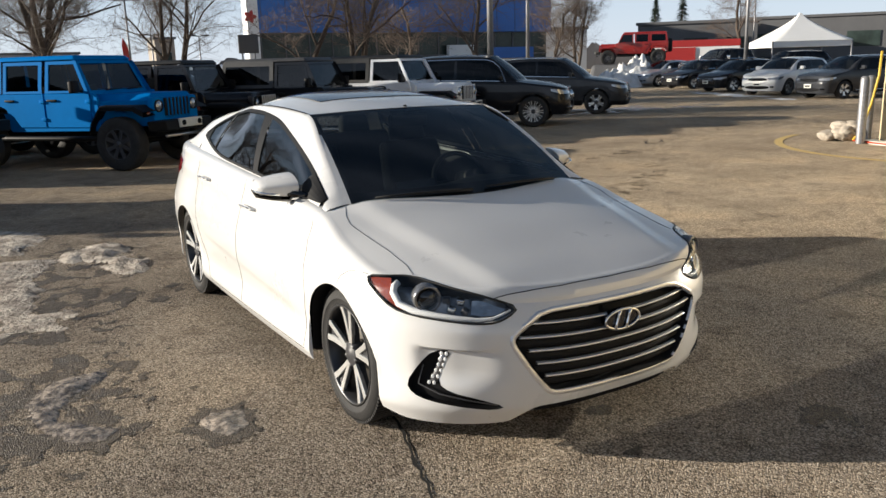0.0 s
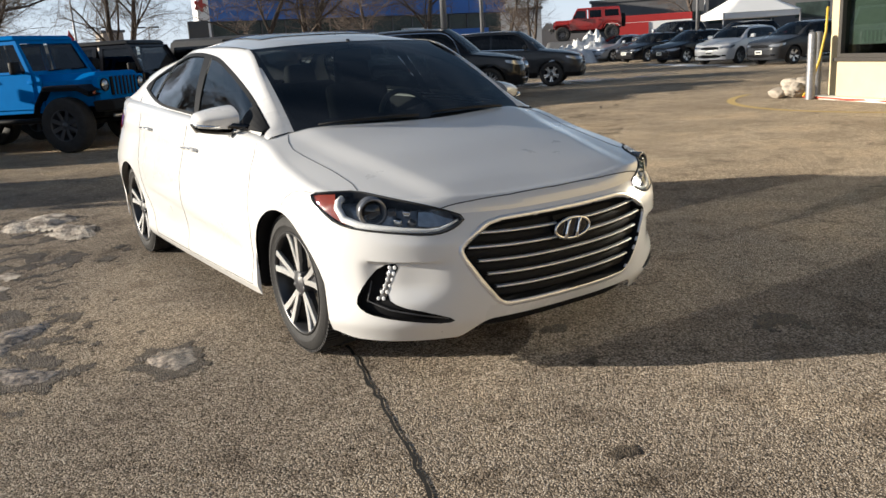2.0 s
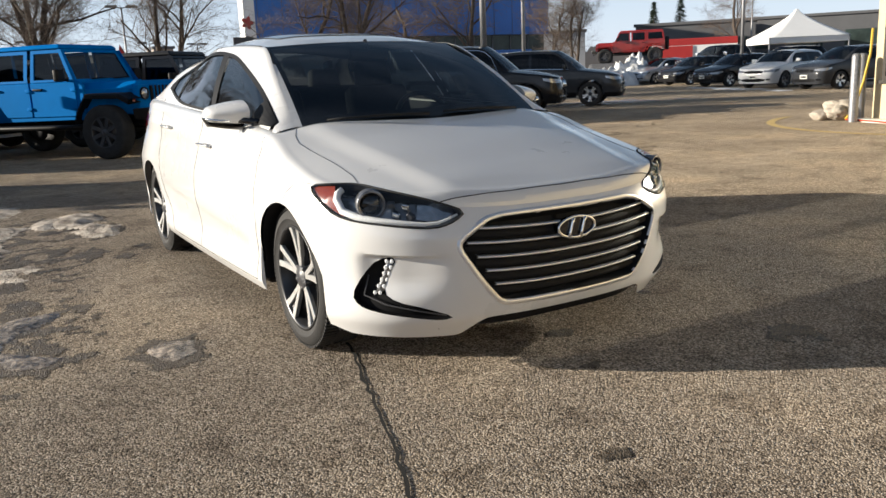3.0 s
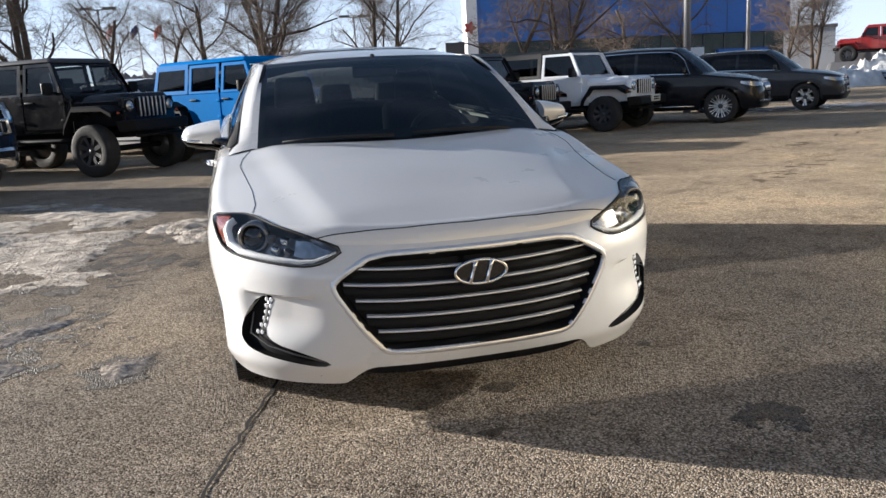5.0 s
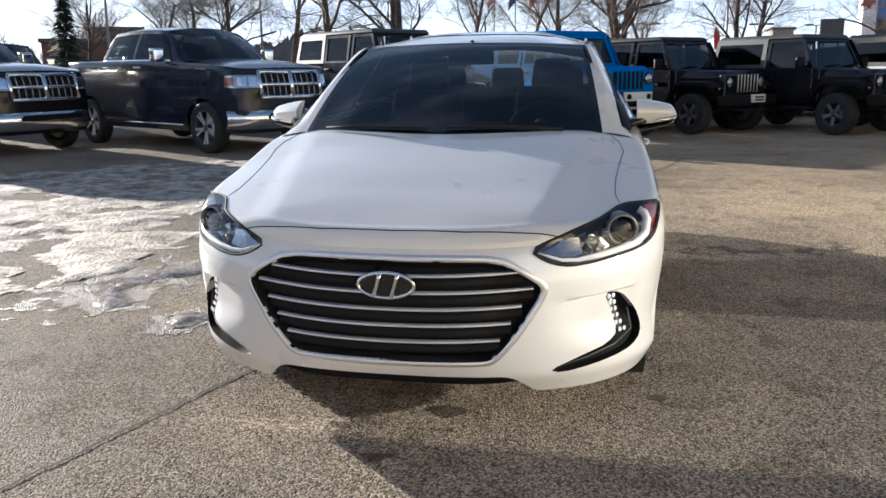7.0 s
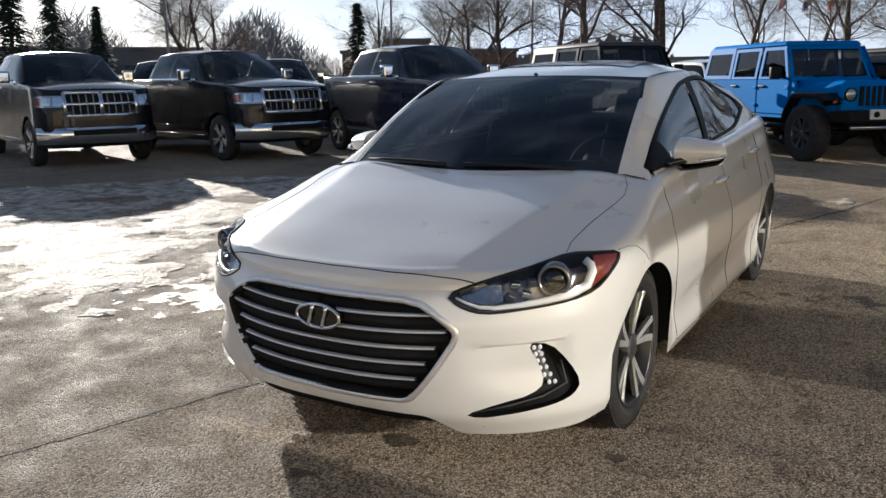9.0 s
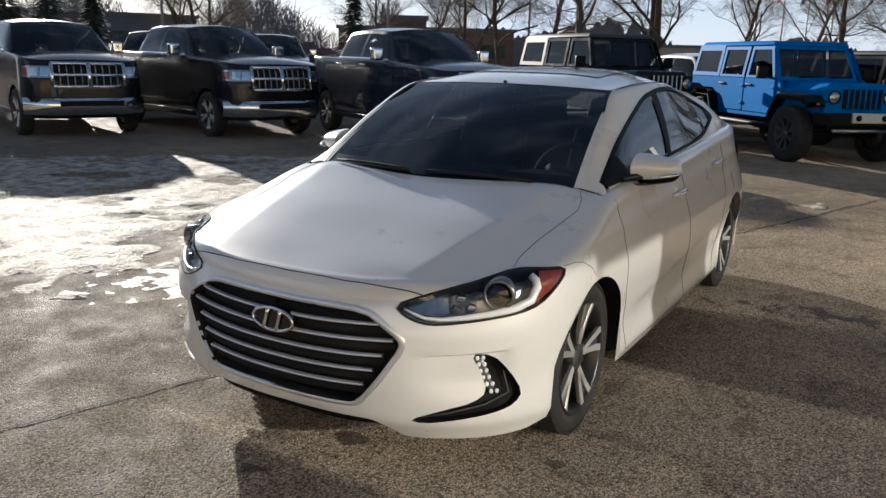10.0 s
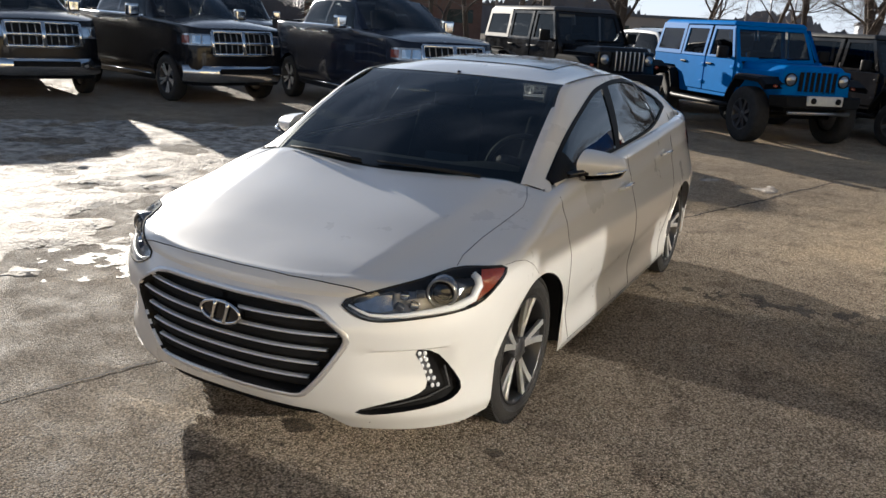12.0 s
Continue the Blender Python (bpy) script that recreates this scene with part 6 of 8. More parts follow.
    inner = [(-0.67, 0.635, 1.235 + z), (0.67, 0.635, 1.235 + z), (0.62, 0.865, 1.685 + z), (-0.62, 0.865, 1.685 + z)]
    va, vb, vc = ([bm.verts.new((q[0], q[1] + dy, q[2])) for q in lst] for lst, dy in ((outer, 0), (inner, 0), (outer, 0.06)))
    for i in range(4):
        k = (i + 1) % 4
        bm.faces.new((va[i], va[k], vb[k], vb[i]))
        bm.faces.new((va[i], va[k], vc[k], vc[i]))
    part("windscreen_frame", bm, paint, j, smooth=False)
    bm = bmesh.new()
    bm.faces.new([bm.verts.new((q[0], q[1] + 0.02, q[2])) for q in inner])
    part("windscreen", bm, GLASS, j, smooth=False)
    for s in (-0.35, 0.2):
        bm = bmesh.new()
        tube(bm, [(s, 0.60, 1.235 + z), (s + 0.42, 0.615, 1.25 + z)], 0.012, 5)
        part("wiper", bm, BLACK_TRIM, j)
    sharp(part("hardtop_roof", hexa((0.715, 0.715, 0.86, end - 0.08, 1.745 + z), (0.66, 0.66, 0.93, end - 0.14, 1.825 + z), 0.035, 3), top, j))
    bm = bevel_mesh([(-0.78, end - 0.03, 1.20 + z), (0.78, end - 0.03, 1.20 + z), (0.71, end - 0.11, 1.76 + z), (-0.71, end - 0.11, 1.76 + z)], [(0, 1, 2, 3)], 0)
    part("rear_window", bm, GLASS_DARK, j, smooth=False)
    bm = bmesh.new()
    box(bm, (1.56, 0.08, 0.62), (0, end - 0.02, 0.90 + z), bevel=0.02)
    part("tailgate", bm, paint, j, smooth=False)
    bm = bmesh.new()
    lathe(bm, [(0.20, -0.10), (0.37, -0.11), (0.40, -0.05), (0.40, 0.05), (0.37, 0.11), (0.20, 0.10)], 28, pose(0, end + 0.16, 1.02 + z) @ Matrix.Rotation(radians(90), 4, "Z"))
    part("spare_wheel", bm, RUBBER, j)
    # interior and floor
    bm = bmesh.new()
    box(bm, (1.50, wb + 0.05, 0.10), (0, wb / 2 + 0.5, 0.62 + z), bevel=0.02)
    for sx in (0.37, -0.37):
        box(bm, (0.48, 0.14, 0.62), (sx, 1.62, 1.02 + z), (-12, 0, 0), 0.05)
        box(bm, (0.26, 0.10, 0.18), (sx, 1.72, 1.42 + z), (-10, 0, 0), 0.04)
    box(bm, (1.40, 0.30, 0.35), (0, 0.78, 1.02 + z), bevel=0.05)
    if doors == 4:
        box(bm, (1.25, 0.14, 0.60), (0, 2.55, 1.0 + z), (-12, 0, 0), 0.05)
    part("interior", bm, FABRIC, j)
    # bumper, winch plate, skid bar
    bm = hexa((0.62, 0.80, -0.80, -0.55, 0.54 + z), (0.66, 0.84, -0.78, -0.55, 0.72 + z), 0.025)
    part("front_bumper", bm, BLACK_TRIM, j, smooth=False)
    if bar:
        bm = bmesh.new()
        tube(bm, [(-0.55, -0.70, 0.46 + z), (0.55, -0.70, 0.46 + z)], 0.03, 8)
        part("skid_bar", bm, STEEL if steel_bumper else BLACK_TRIM, j)
    if plate:
        bm = bmesh.new()
        w = 0.62 if steel_bumper else 0.40
        box(bm, (w, 0.05, 0.15), (0.05 if not steel_bumper else 0.0, -0.80, 0.66 + z), bevel=0.012)
        fp = part("front_plate", bm, PLATE, j, "pale plate with dark bars")
        for k in range(2):
            bm = bmesh.new()
            if steel_bumper:
                lathe(bm, [(0.045, 0), (0.045, 0.02), (0.03, 0.03), (0.0005, 0.03)], 16, pose((k * 2 - 1) * 0.22, -0.825, 0.66 + z) @ Matrix.Rotation(radians(-90), 4, "Z"))
            else:
                box(bm, (0.26, 0.01, 0.03), (0.05, -0.828, 0.685 - 0.05 * k + z))
            part("fog_light" if steel_bumper else "bar", bm, BLACK_TRIM, fp)
    bm = bmesh.new()
    for y in (0.0, wb):
        tube(bm, [(-0.72, y, tyre), (0.72, y, tyre)], 0.05, 8)
    box(bm, (0.9, wb + 0.9, 0.14), (0, wb / 2, 0.50 + z), bevel=0.03)
    part("chassis", bm, BLACK_TRIM, j)
    return j


def rounded_car(label, category, m, paint, wb=2.7, fo=0.87, ro=1.0, hw=0.89, hood=(0.70, 0.93), belt=(0.96, 1.02), roof=1.45, ws=(0.30, 1.03), rear=(2.42, 3.05),
                tyre=0.32, rim=0.225, spokes=5, lamp="slim", grille=CHROME, group="", bed=False, cladding=False, name="car", rails=False, spoke_mat=None, mirror=None, front_z=None, plate=True, lower=None, glassy=None):
    """A parked car from its main sizes: rounded shell, glasshouse, wheels, lamps, grille and mirrors."""
    c = thing(name, label, category, group, m=m)
    zb = 0.20 + (tyre - 0.32) * 1.6
    ycf, ycr = 0.35, wb - 0.35
    top = belt[1]
    a = curve([0.1, zb, zb + 0.12, 0.60, 0.8, belt[0], top + 0.2], [hw * 0.90, hw * 0.94, hw * 0.975, hw, hw * 0.995, hw * 0.965, hw * 0.92])
    bf = curve([0.1, zb, zb + 0.15, hood[0] * 0.72, hood[0] * 0.92, hood[0] + 0.1], [ycf + fo * 0.90, ycf + fo * 0.95, ycf + fo, ycf + fo, ycf + fo * 0.94, ycf + fo * 0.86])
    br = curve([0.1, zb, zb + 0.2, 0.7, top], [ro + 0.35 - 0.12, ro + 0.29, ro + 0.35, ro + 0.35, ro + 0.31])
    end = wb + ro
    edge = curve([-fo, -fo * 0.6, 0.0, ws[0], ws[0] + 0.4, rear[0], end], [hood[0] - 0.04, hood[0] + (hood[1] - hood[0]) * 0.35, hood[0] + (hood[1] - hood[0]) * 0.72, hood[1], belt[0], belt[1], belt[1] + 0.01])
    crown = curve([-fo, 0.0, ws[0], rear[0], end], [0.03, 0.07, 0.06, 0.03, 0.03])
    sh = Shell(a, bf, br, edge, crown, ycf, ycr, nf=5.5, nr=4.5, zb=lambda y: zb, axles=(0.0, wb), arch=tyre + 0.055, hub=tyre, step=0.07, rin=0.055, rdown=0.045)
    cab = Cabin(sh, (hw * 0.80, ws[0], hood[1] + 0.025), (hw * 0.69, ws[1], roof - 0.09), (hw * 0.66, rear[0], roof - 0.09), (hw * 0.72, rear[1], belt[1] + 0.06), roof,
                glass_y=(ws[0] + 0.28, rear[1] - (0.30 if not bed else 0.10)), drop=0.06)
    cut = rear[1]
    quads = [q for q, k in sh.faces(10, 3, 10) if not (k > 12 and ws[0] + 0.10 < q[0].y < cut and q[0].x < hw * 0.9 - 0.05)
             and not (bed and k > 12 and rear[1] + 0.12 < q[0].y < end - 0.12 and q[0].x < hw - 0.14)]
    whole = quads_mesh(quads)
    bvh = BVHTree.FromBMesh(whole)
    whole.normal_update()
    whole.verts.index_update()

    def side_name(q):
        tail = " " if q.x > 0 else ""
        if q.y > end - 0.2 and abs(q.x) < hw * 0.8:
            return "tailgate"
        return ("rear_quarter" if q.y > min(rear[0] + 0.1, wb - 0.2) else "sill" if q.z < belt[0] * 0.55 else "window_ledge") + tail

    def namer(q, n):
        if lower and q.z < zb + 0.14:
            return "cladding"
        if q.y < ws[0] + 0.1 and q.z > hood[0] - 0.02 and abs(q.x) < hw * 0.82:
            return "hood"
        if ws[0] + 0.15 < q.y < (ws[0] + rear[0]) / 2 and abs(q.x) > hw * 0.8:
            return "front_door" + (" " if q.x > 0 else "")
        if (ws[0] + rear[0]) / 2 <= q.y < min(rear[0] + 0.1, wb - 0.2) and abs(q.x) > hw * 0.8:
            return "rear_door" + (" " if q.x > 0 else "")
        if q.y < -fo * 0.45 and q.z < hood[0] - 0.08:
            return "front_bumper"
        return "front_fender" + (" " if q.x > 0 else "") if q.y < ws[0] + 0.2 and abs(q.x) > hw * 0.4 and q.z < hood[1] else side_name(q)

    for nm, bm in split_mesh(whole, namer).items():
        for piece in (islands(bm) if "ledge" in nm or "cowl" in nm else [bm]):
            sharp(part(nm.strip(), piece, lower if nm == "cladding" else paint, c), 30)
    whole.free()
    part("roof", roof_mesh(cab, 10, 8), paint, c)
    part("pillar_frame", side_paint(cab, 24), paint if not glassy else glassy, c)
    part("windscreen", screen_mesh(cab, True, -0.955, 0.955, 0.0, 0.985, 8, 5), GLASS, c)
    part("rear_screen", screen_mesh(cab, False, -0.955, 0.955, 0.02, 0.98, 8, 5), GLASS_DARK, c)
    y0, y1 = cab.glass_y
    mid = (y0 + y1) / 2 - 0.05
    for sx in (1, -1):
        for ya, yb in ((y0, mid), (mid + 0.07, y1)):
            part("side_window", side_glass(cab, sx, ya, yb, 8), GLASS_DARK, c)
        bm = bmesh.new()
        grid_mesh([[(x + 0.004 * sx, y, z) for x, y, z in r] for r in _rows(side_glass(cab, sx, mid, mid + 0.07, 2), 7)], bm, flip=sx > 0)
        part("door_pillar", bm, BLACK_GLOSS, c)
        bm = bmesh.new()
        ys = [y0 + (y1 - y0) * i / 16 for i in range(17)]
        grid_mesh([[((cab.side(y, z).x + 0.004) * sx, y, z) for z in (cab.glass_low(y) - 0.012, cab.glass_low(y) + 0.012)] for y in ys], bm)
        if grille is STEEL:
            grid_mesh([[((cab.side(y, z).x + 0.004) * sx, y, z) for z in (cab.glass_top(y) - 0.010, cab.glass_top(y) + 0.012)] for y in ys], bm)
        part("belt_trim", bm, CHROME if grille in (CHROME, STEEL) else BLACK_TRIM, c)
        for yy in (0.0, wb):
            wheel(c, (sx * (hw - 0.115), yy, tyre), tyre, 0.22, rim, spokes, side=sx, detail=0, spoke_mat=spoke_mat or ALLOY)
        mx = lambda p: Vector((p[0] * sx, p[1], p[2]))
        bm = bmesh.new()
        big = 1.5 if bed else 1.0
        box(bm, (0.20, 0.10 * big, 0.14 * big), (sx * (hw + 0.10), ws[0] + 0.38, belt[0] + 0.09), (0, 0, -8 * sx), 0.04, 3)
        tube(bm, [(sx * (hw - 0.06), ws[0] + 0.36, belt[0] + 0.02), (sx * (hw + 0.06), ws[0] + 0.38, belt[0] + 0.06)], 0.022, 6)
        part("door_mirror", bm, mirror or paint, c)
        for yy in (mid - 0.18, min(y1, rear[0]) - 0.1):
            bm = bmesh.new()
            p = cast(bvh, (sx * (hw + 0.1), yy, belt[0] - 0.10), (-sx, 0, 0), 0.014)
            box(bm, (0.025, 0.20, 0.028), tuple(p), bevel=0.009)
            part("door_handle", bm, CHROME if grille is CHROME else paint, c)
        fz = front_z or hood[0]
        if lamp == "block":
            lp = [(hw * 0.60, -fo * 0.98, fz - 0.09), (hw * 0.95, -fo * 0.80, fz - 0.09), (hw * 0.97, -fo * 0.62, fz - 0.10), (hw * 0.97, -fo * 0.62, fz - 0.27), (hw * 0.95, -fo * 0.80, fz - 0.28), (hw * 0.60, -fo * 0.98, fz - 0.28)]
        else:
            lp = [(hw * 0.52, -fo * 0.97, fz - 0.065), (hw * 0.82, -fo * 0.83, fz - 0.035), (hw * 0.97, -fo * 0.48, fz + 0.00), (hw * 0.975, -fo * 0.50, fz - 0.06), (hw * 0.90, -fo * 0.76, fz - 0.13), (hw * 0.55, -fo * 0.97, fz - 0.125)]
        lp = [mx(p) for p in lp]
        hl = part("headlight", patch(bvh, lp if sx > 0 else lp[::-1], (-0.55 * sx, 0.8, 0), 0.012, 3), LAMP, c, "clear headlight")
        if lamp == "block":
            for u0, u1, name, mat in ((0.0, 0.26, "corner_reflector", AMBER), (0.36, 0.62, "lamp_unit", CHROME), (0.68, 0.94, "lamp_unit", CHROME)):
                lo, hi = (lp[3].lerp(lp[5], u) for u in (u0, u1)), (lp[2].lerp(lp[0], u) for u in (u1, u0))
                pad = [p + Vector((0, 0, 0.025)) for p in lo] + [p - Vector((0, 0, 0.025)) for p in hi]
                part(name, patch(bvh, pad if sx < 0 else pad[::-1], (-0.55 * sx, 0.8, 0), 0.018, 3), mat, hl)
        bm = bmesh.new()
        tube(bm, [cast(bvh, p, (-0.55 * sx, 0.8, 0), 0.008) for p in lp], 0.009, 5, closed=True)
        part("headlight_rim", bm, BLACK_TRIM, hl)
        tl = [mx(p) for p in ((hw * 0.98, end - 0.45, belt[1] - 0.06), (hw * 0.90, end - 0.1, belt[1] - 0.05), (hw * 0.90, end - 0.1, belt[1] - 0.25), (hw * 0.99, end - 0.42, belt[1] - 0.22))]
        part("tail_light", patch(bvh, tl if sx > 0 else tl[::-1], (-0.8 * sx, -0.5, 0), 0.008, 1), RED_LENS, c)
        if rails:
            bm = bmesh.new()
            tube(bm, [cab.rail(y) + Vector((-0.03, 0, 0.03)) if sx > 0 else Vector((-cab.rail(y).x + 0.03, y, cab.rail(y).z + 0.03)) for y in (ws[1] + 0.1, (ws[1] + rear[0]) / 2, rear[0] - 0.05)], 0.018, 6)
            part("roof_rail", bm, CHROME, c)
        if plate:
            bm = bmesh.new()
            tube(bm, [cast(bvh, (sx * (hw + 0.1), y, zb + 0.10), (-sx, 0, 0), 0.004) for y in (tyre + 0.2, wb / 2, wb - tyre - 0.2)], 0.016, 5)
            part("sill_trim", bm, lower or CHROME, c)
        # lower lamp
        bm = bmesh.new()
        p = cast(bvh, mx((hw * 0.74, -fo, zb + 0.16)), (-0.4 * sx, 0.9, 0), 0.006)
        box(bm, (0.15, 0.03, 0.06), tuple(p), (0, 0, 30 * sx), 0.012)
        part("fog_light", bm, BLACK_GLOSS if not bed else LAMP, c)
    fz = front_z or hood[0]
    if bed:
        # tall chrome grille, split in four, and chrome bumper
        g = [Vector(p) for p in ((-0.56, -fo, fz - 0.42), (0.56, -fo, fz - 0.42), (0.60, -fo, fz - 0.05), (-0.60, -fo, fz - 0.05))]
        gr = part("grille", patch(bvh, smooth_loop(g, 1, 0.1), (0, 1, 0), 0.008, 1), BLACK_TRIM, c, "chrome-framed split grille")
        gz = [fz - 0.42, fz - 0.235, fz - 0.05]
        for zz in gz:
            bm = bmesh.new()
            tube(bm, [cast(bvh, (x, -fo, zz), (0, 1, 0), 0.02) for x in (-0.58, -0.3, 0, 0.3, 0.58)], 0.030, 8)
            part("grille_bar", bm, CHROME, gr)
        for x in (-0.58, 0.0, 0.58):
            bm = bmesh.new()
            tube(bm, [cast(bvh, (x, -fo, z), (0, 1, 0), 0.022) for z in (gz[0], gz[1], gz[2])], 0.034 if x else 0.045, 8)
            part("grille_bar", bm, CHROME, gr)
        for kx in range(9):
            for zz in (0, 1):
                bm = bmesh.new()
                x = -0.52 + 1.04 * (kx + 0.5) / 9
                tube(bm, [cast(bvh, (x, -fo, gz[zz] + 0.03), (0, 1, 0), 0.012), cast(bvh, (x, -fo, gz[zz + 1] - 0.03), (0, 1, 0), 0.012)], 0.010, 5)
                part("mesh_bar", bm, STEEL, gr)
        rows = []
        for i in range(17):
            x = -hw + 2 * hw * i / 16
            k = (abs(x) / hw) ** 4
            y = -fo - 0.10 + 0.42 * k
            rows.append([(x, y + 0.10, zb + 0.34), (x, y + 0.02, zb + 0.34), (x, y - 0.01, zb + 0.24), (x, y, zb + 0.14), (x, y + 0.05, zb + 0.06), (x, y + 0.12, zb + 0.06)])
        bp = part("front_bumper", grid_mesh(rows), CHROME, c, "chrome front bumper")
        rows = [[(x, -fo - 0.115, zb + 0.30), (x, -fo - 0.115, zb + 0.21)] for x in (-0.52, -0.2, 0.2, 0.52)]
        part("bumper_opening", grid_mesh(rows), BLACK_TRIM, bp)
        # load bed
        bm = bmesh.new()
        y0, y1 = rear[1] + 0.10, end - 0.08
        for sx in (1, -1):
            grid_mesh([[(sx * (hw - 0.13), y, z) for z in (zb + 0.35, belt[1] + 0.02)] for y in (y0, y1)], bm)
        grid_mesh([[(x, y, zb + 0.38) for x in (-hw + 0.13, hw - 0.13)] for y in (y0, y1)], bm)
        for y in (y0, y1):
            grid_mesh([[(x, y, z) for x in (-hw + 0.13, hw - 0.13)] for z in (zb + 0.38, belt[1] + 0.02)], bm)
        part("load_bed", bm, BLACK_TRIM, c, smooth=False)
    else:
        low = 0.25 if grille is STEEL else 0.17
        g = [Vector(p) for p in ((-hw * 0.42, -fo, fz - low), (hw * 0.42, -fo, fz - low), (hw * 0.52, -fo, fz - 0.06), (-hw * 0.52, -fo, fz - 0.06))]
        if grille is STEEL:
            bm = bmesh.new()
            tube(bm, [cast(bvh, (x, -fo, zb + 0.14 + 0.06 * abs(x)), (0, 1, 0), 0.014) for x in (-hw * 0.7, -hw * 0.4, 0, hw * 0.4, hw * 0.7)], 0.016, 6)
            part("bumper_strip", bm, CHROME, c, "chrome strip across the bumper")
        gr = part("grille", patch(bvh, smooth_loop(g, 1, 0.1), (0, 1, 0), 0.006, 1), BLACK_TRIM, c, "dark front grille")
        n = 7 if grille is STEEL else 2
        for k in range(n):
            bm = bmesh.new()
            if grille is STEEL:
                x = (k - 3) * hw * 0.125
                tube(bm, [cast(bvh, (x, -fo, fz - 0.24), (0, 1, 0), 0.010), cast(bvh, (x, -fo, fz - 0.07), (0, 1, 0), 0.010)], 0.022, 6)
            else:
                zz = fz - 0.10 - 0.05 * k
                tube(bm, [cast(bvh, (x, -fo, zz), (0, 1, 0), 0.008) for x in (-hw * 0.46, -hw * 0.2, 0, hw * 0.2, hw * 0.46)], 0.009, 5)
            part("grille_bar", bm, grille if grille is not STEEL else CHROME, gr)
        g = [Vector(p) for p in ((-hw * 0.55, -fo, zb + 0.07), (hw * 0.55, -fo, zb + 0.07), (hw * 0.62, -fo, zb + 0.20), (-hw * 0.62, -fo, zb + 0.20))]
        part("lower_intake", patch(bvh, smooth_loop(g, 1, 0.1), (0, 1, 0), 0.006, 1), BLACK_TRIM, c)
        if plate:
            bm = bmesh.new()
            p = cast(bvh, (0, -fo, zb + 0.26), (0, 1, 0), 0.012)
            box(bm, (0.34, 0.02, 0.14), tuple(p), bevel=0.006)
            fp = part("front_plate", bm, PLATE if grille is not STEEL else BLACK_TRIM, c, "front plate with dark bar")
            bm = bmesh.new()
            box(bm, (0.24, 0.01, 0.05), (p.x, p.y - 0.014, p.z))
            part("bar", bm, BLACK_TRIM, fp)
    bm = bmesh.new()
    box(bm, (hw * 1.55, wb - 0.9, 0.12), (0, wb / 2, zb + 0.10), bevel=0.03)
    box(bm, (hw * 1.2, end + fo - 0.4, 0.12), (0, (end - fo) / 2, zb + 0.16), bevel=0.03)
    box(bm, (hw * 1.35, 0.3, 0.25), (0, ws[0] + 0.35, belt[0] - 0.15), bevel=0.05)
    for x in (-0.36, 0.36):
        box(bm, (0.48, 0.15, 0.62), (x, (y0 if not bed else ws[1]) + 0.75, belt[0] + 0.02), (-14, 0, 0), 0.05)
        box(bm, (0.25, 0.10, 0.18), (x, (y0 if not bed else ws[1]) + 0.86, belt[0] + 0.40), (-12, 0, 0), 0.04)
    part("interior", bm, FABRIC, c)
    return c


PICKUP = dict(wb=3.55, fo=0.95, ro=1.25, hw=1.0, hood=(1.29, 1.41), belt=(1.44, 1.46), roof=2.02, ws=(0.62, 1.36), rear=(2.95, 3.28), tyre=0.405, rim=0.27,
              lamp="block", bed=True, name="pickup_truck", mirror=CHROME, group="parked pickups", spokes=5)
rounded_car("dark navy crew-cab pickup with chrome grille on asphalt", "pickup truck", heading(-4.92, 9.30, 61), PAINT_NAVY, **PICKUP)
rounded_car("dark crew-cab pickup with chrome grille, backlit beside snow", "pickup truck", heading(-8.85, 8.50, 73), PAINT_BLACK, **PICKUP)
rounded_car("dark crew-cab pickup with chrome grille, backlit beside snow", "pickup truck", heading(-11.2, 6.40, 69), PAINT_BLACK, **PICKUP)
for x, y in ((-12.6, 13.2), (-15.2, 11.6), (-9.6, 15.2)):
    rounded_car("dark pickup parked nose-on behind another row", "pickup truck", heading(x, y, 45), PAINT_GREY, **{**PICKUP, "group": "second row"})
off_roader("black four-door off-roader with pale hardtop edge on big tyres", heading(-2.46, 11.80, 52), PAINT_BLACK, HARDTOP_GREY, 4, 0.44, 0.20, rims=ALLOY_DARK, plate=False)
off_roader("bright blue lifted four-door off-roader with steel winch plate", heading(0.75, 11.70, 40.5), PAINT_JEEP_BLUE, PAINT_JEEP_BLUE, 4, 0.45, 0.10, steel_bumper=True)
off_roader("black four-door off-roader with black hardtop on asphalt", heading(2.90, 13.25, 46), PAINT_BLACK, HARDTOP, 4, 0.38, 0.0, rims=DULL_RIM)
off_roader("black two-door off-roader with pale hardtop edge on asphalt", heading(5.46, 13.14, 41.5), PAINT_BLACK, HARDTOP_GREY, 2, 0.38, 0.0, rims=DULL_RIM, plate=False)
off_roader("silver-white two-door off-roader with black hardtop", heading(7.93, 13.50, 36), PAINT_JEEP_WHITE, HARDTOP, 2, 0.39, 0.02)
rounded_car("black sport-utility car with chrome window line", "car", heading(10.84, 13.73, 46), PAINT_BLACK, wb=2.91, fo=0.90, ro=1.0, hw=0.96, hood=(0.93, 1.12), belt=(1.14, 1.19), roof=1.82,
            ws=(0.42, 1.15), rear=(3.10, 3.60), tyre=0.385, rim=0.27, spokes=10, grille=STEEL, name="sport_utility_car", group="parked sport-utility cars")
rounded_car("dark grey crossover with silver roof rails", "car", heading(15.0, 16.0, 42), PAINT_GREY, wb=2.67, fo=0.92, ro=0.9, hw=0.91, hood=(0.88, 1.07), belt=(1.10, 1.16), roof=1.72,
            ws=(0.38, 1.12), rear=(2.85, 3.30), tyre=0.36, rim=0.24, rails=True, name="crossover_car", group="parked sport-utility cars", lower=BLACK_TRIM)
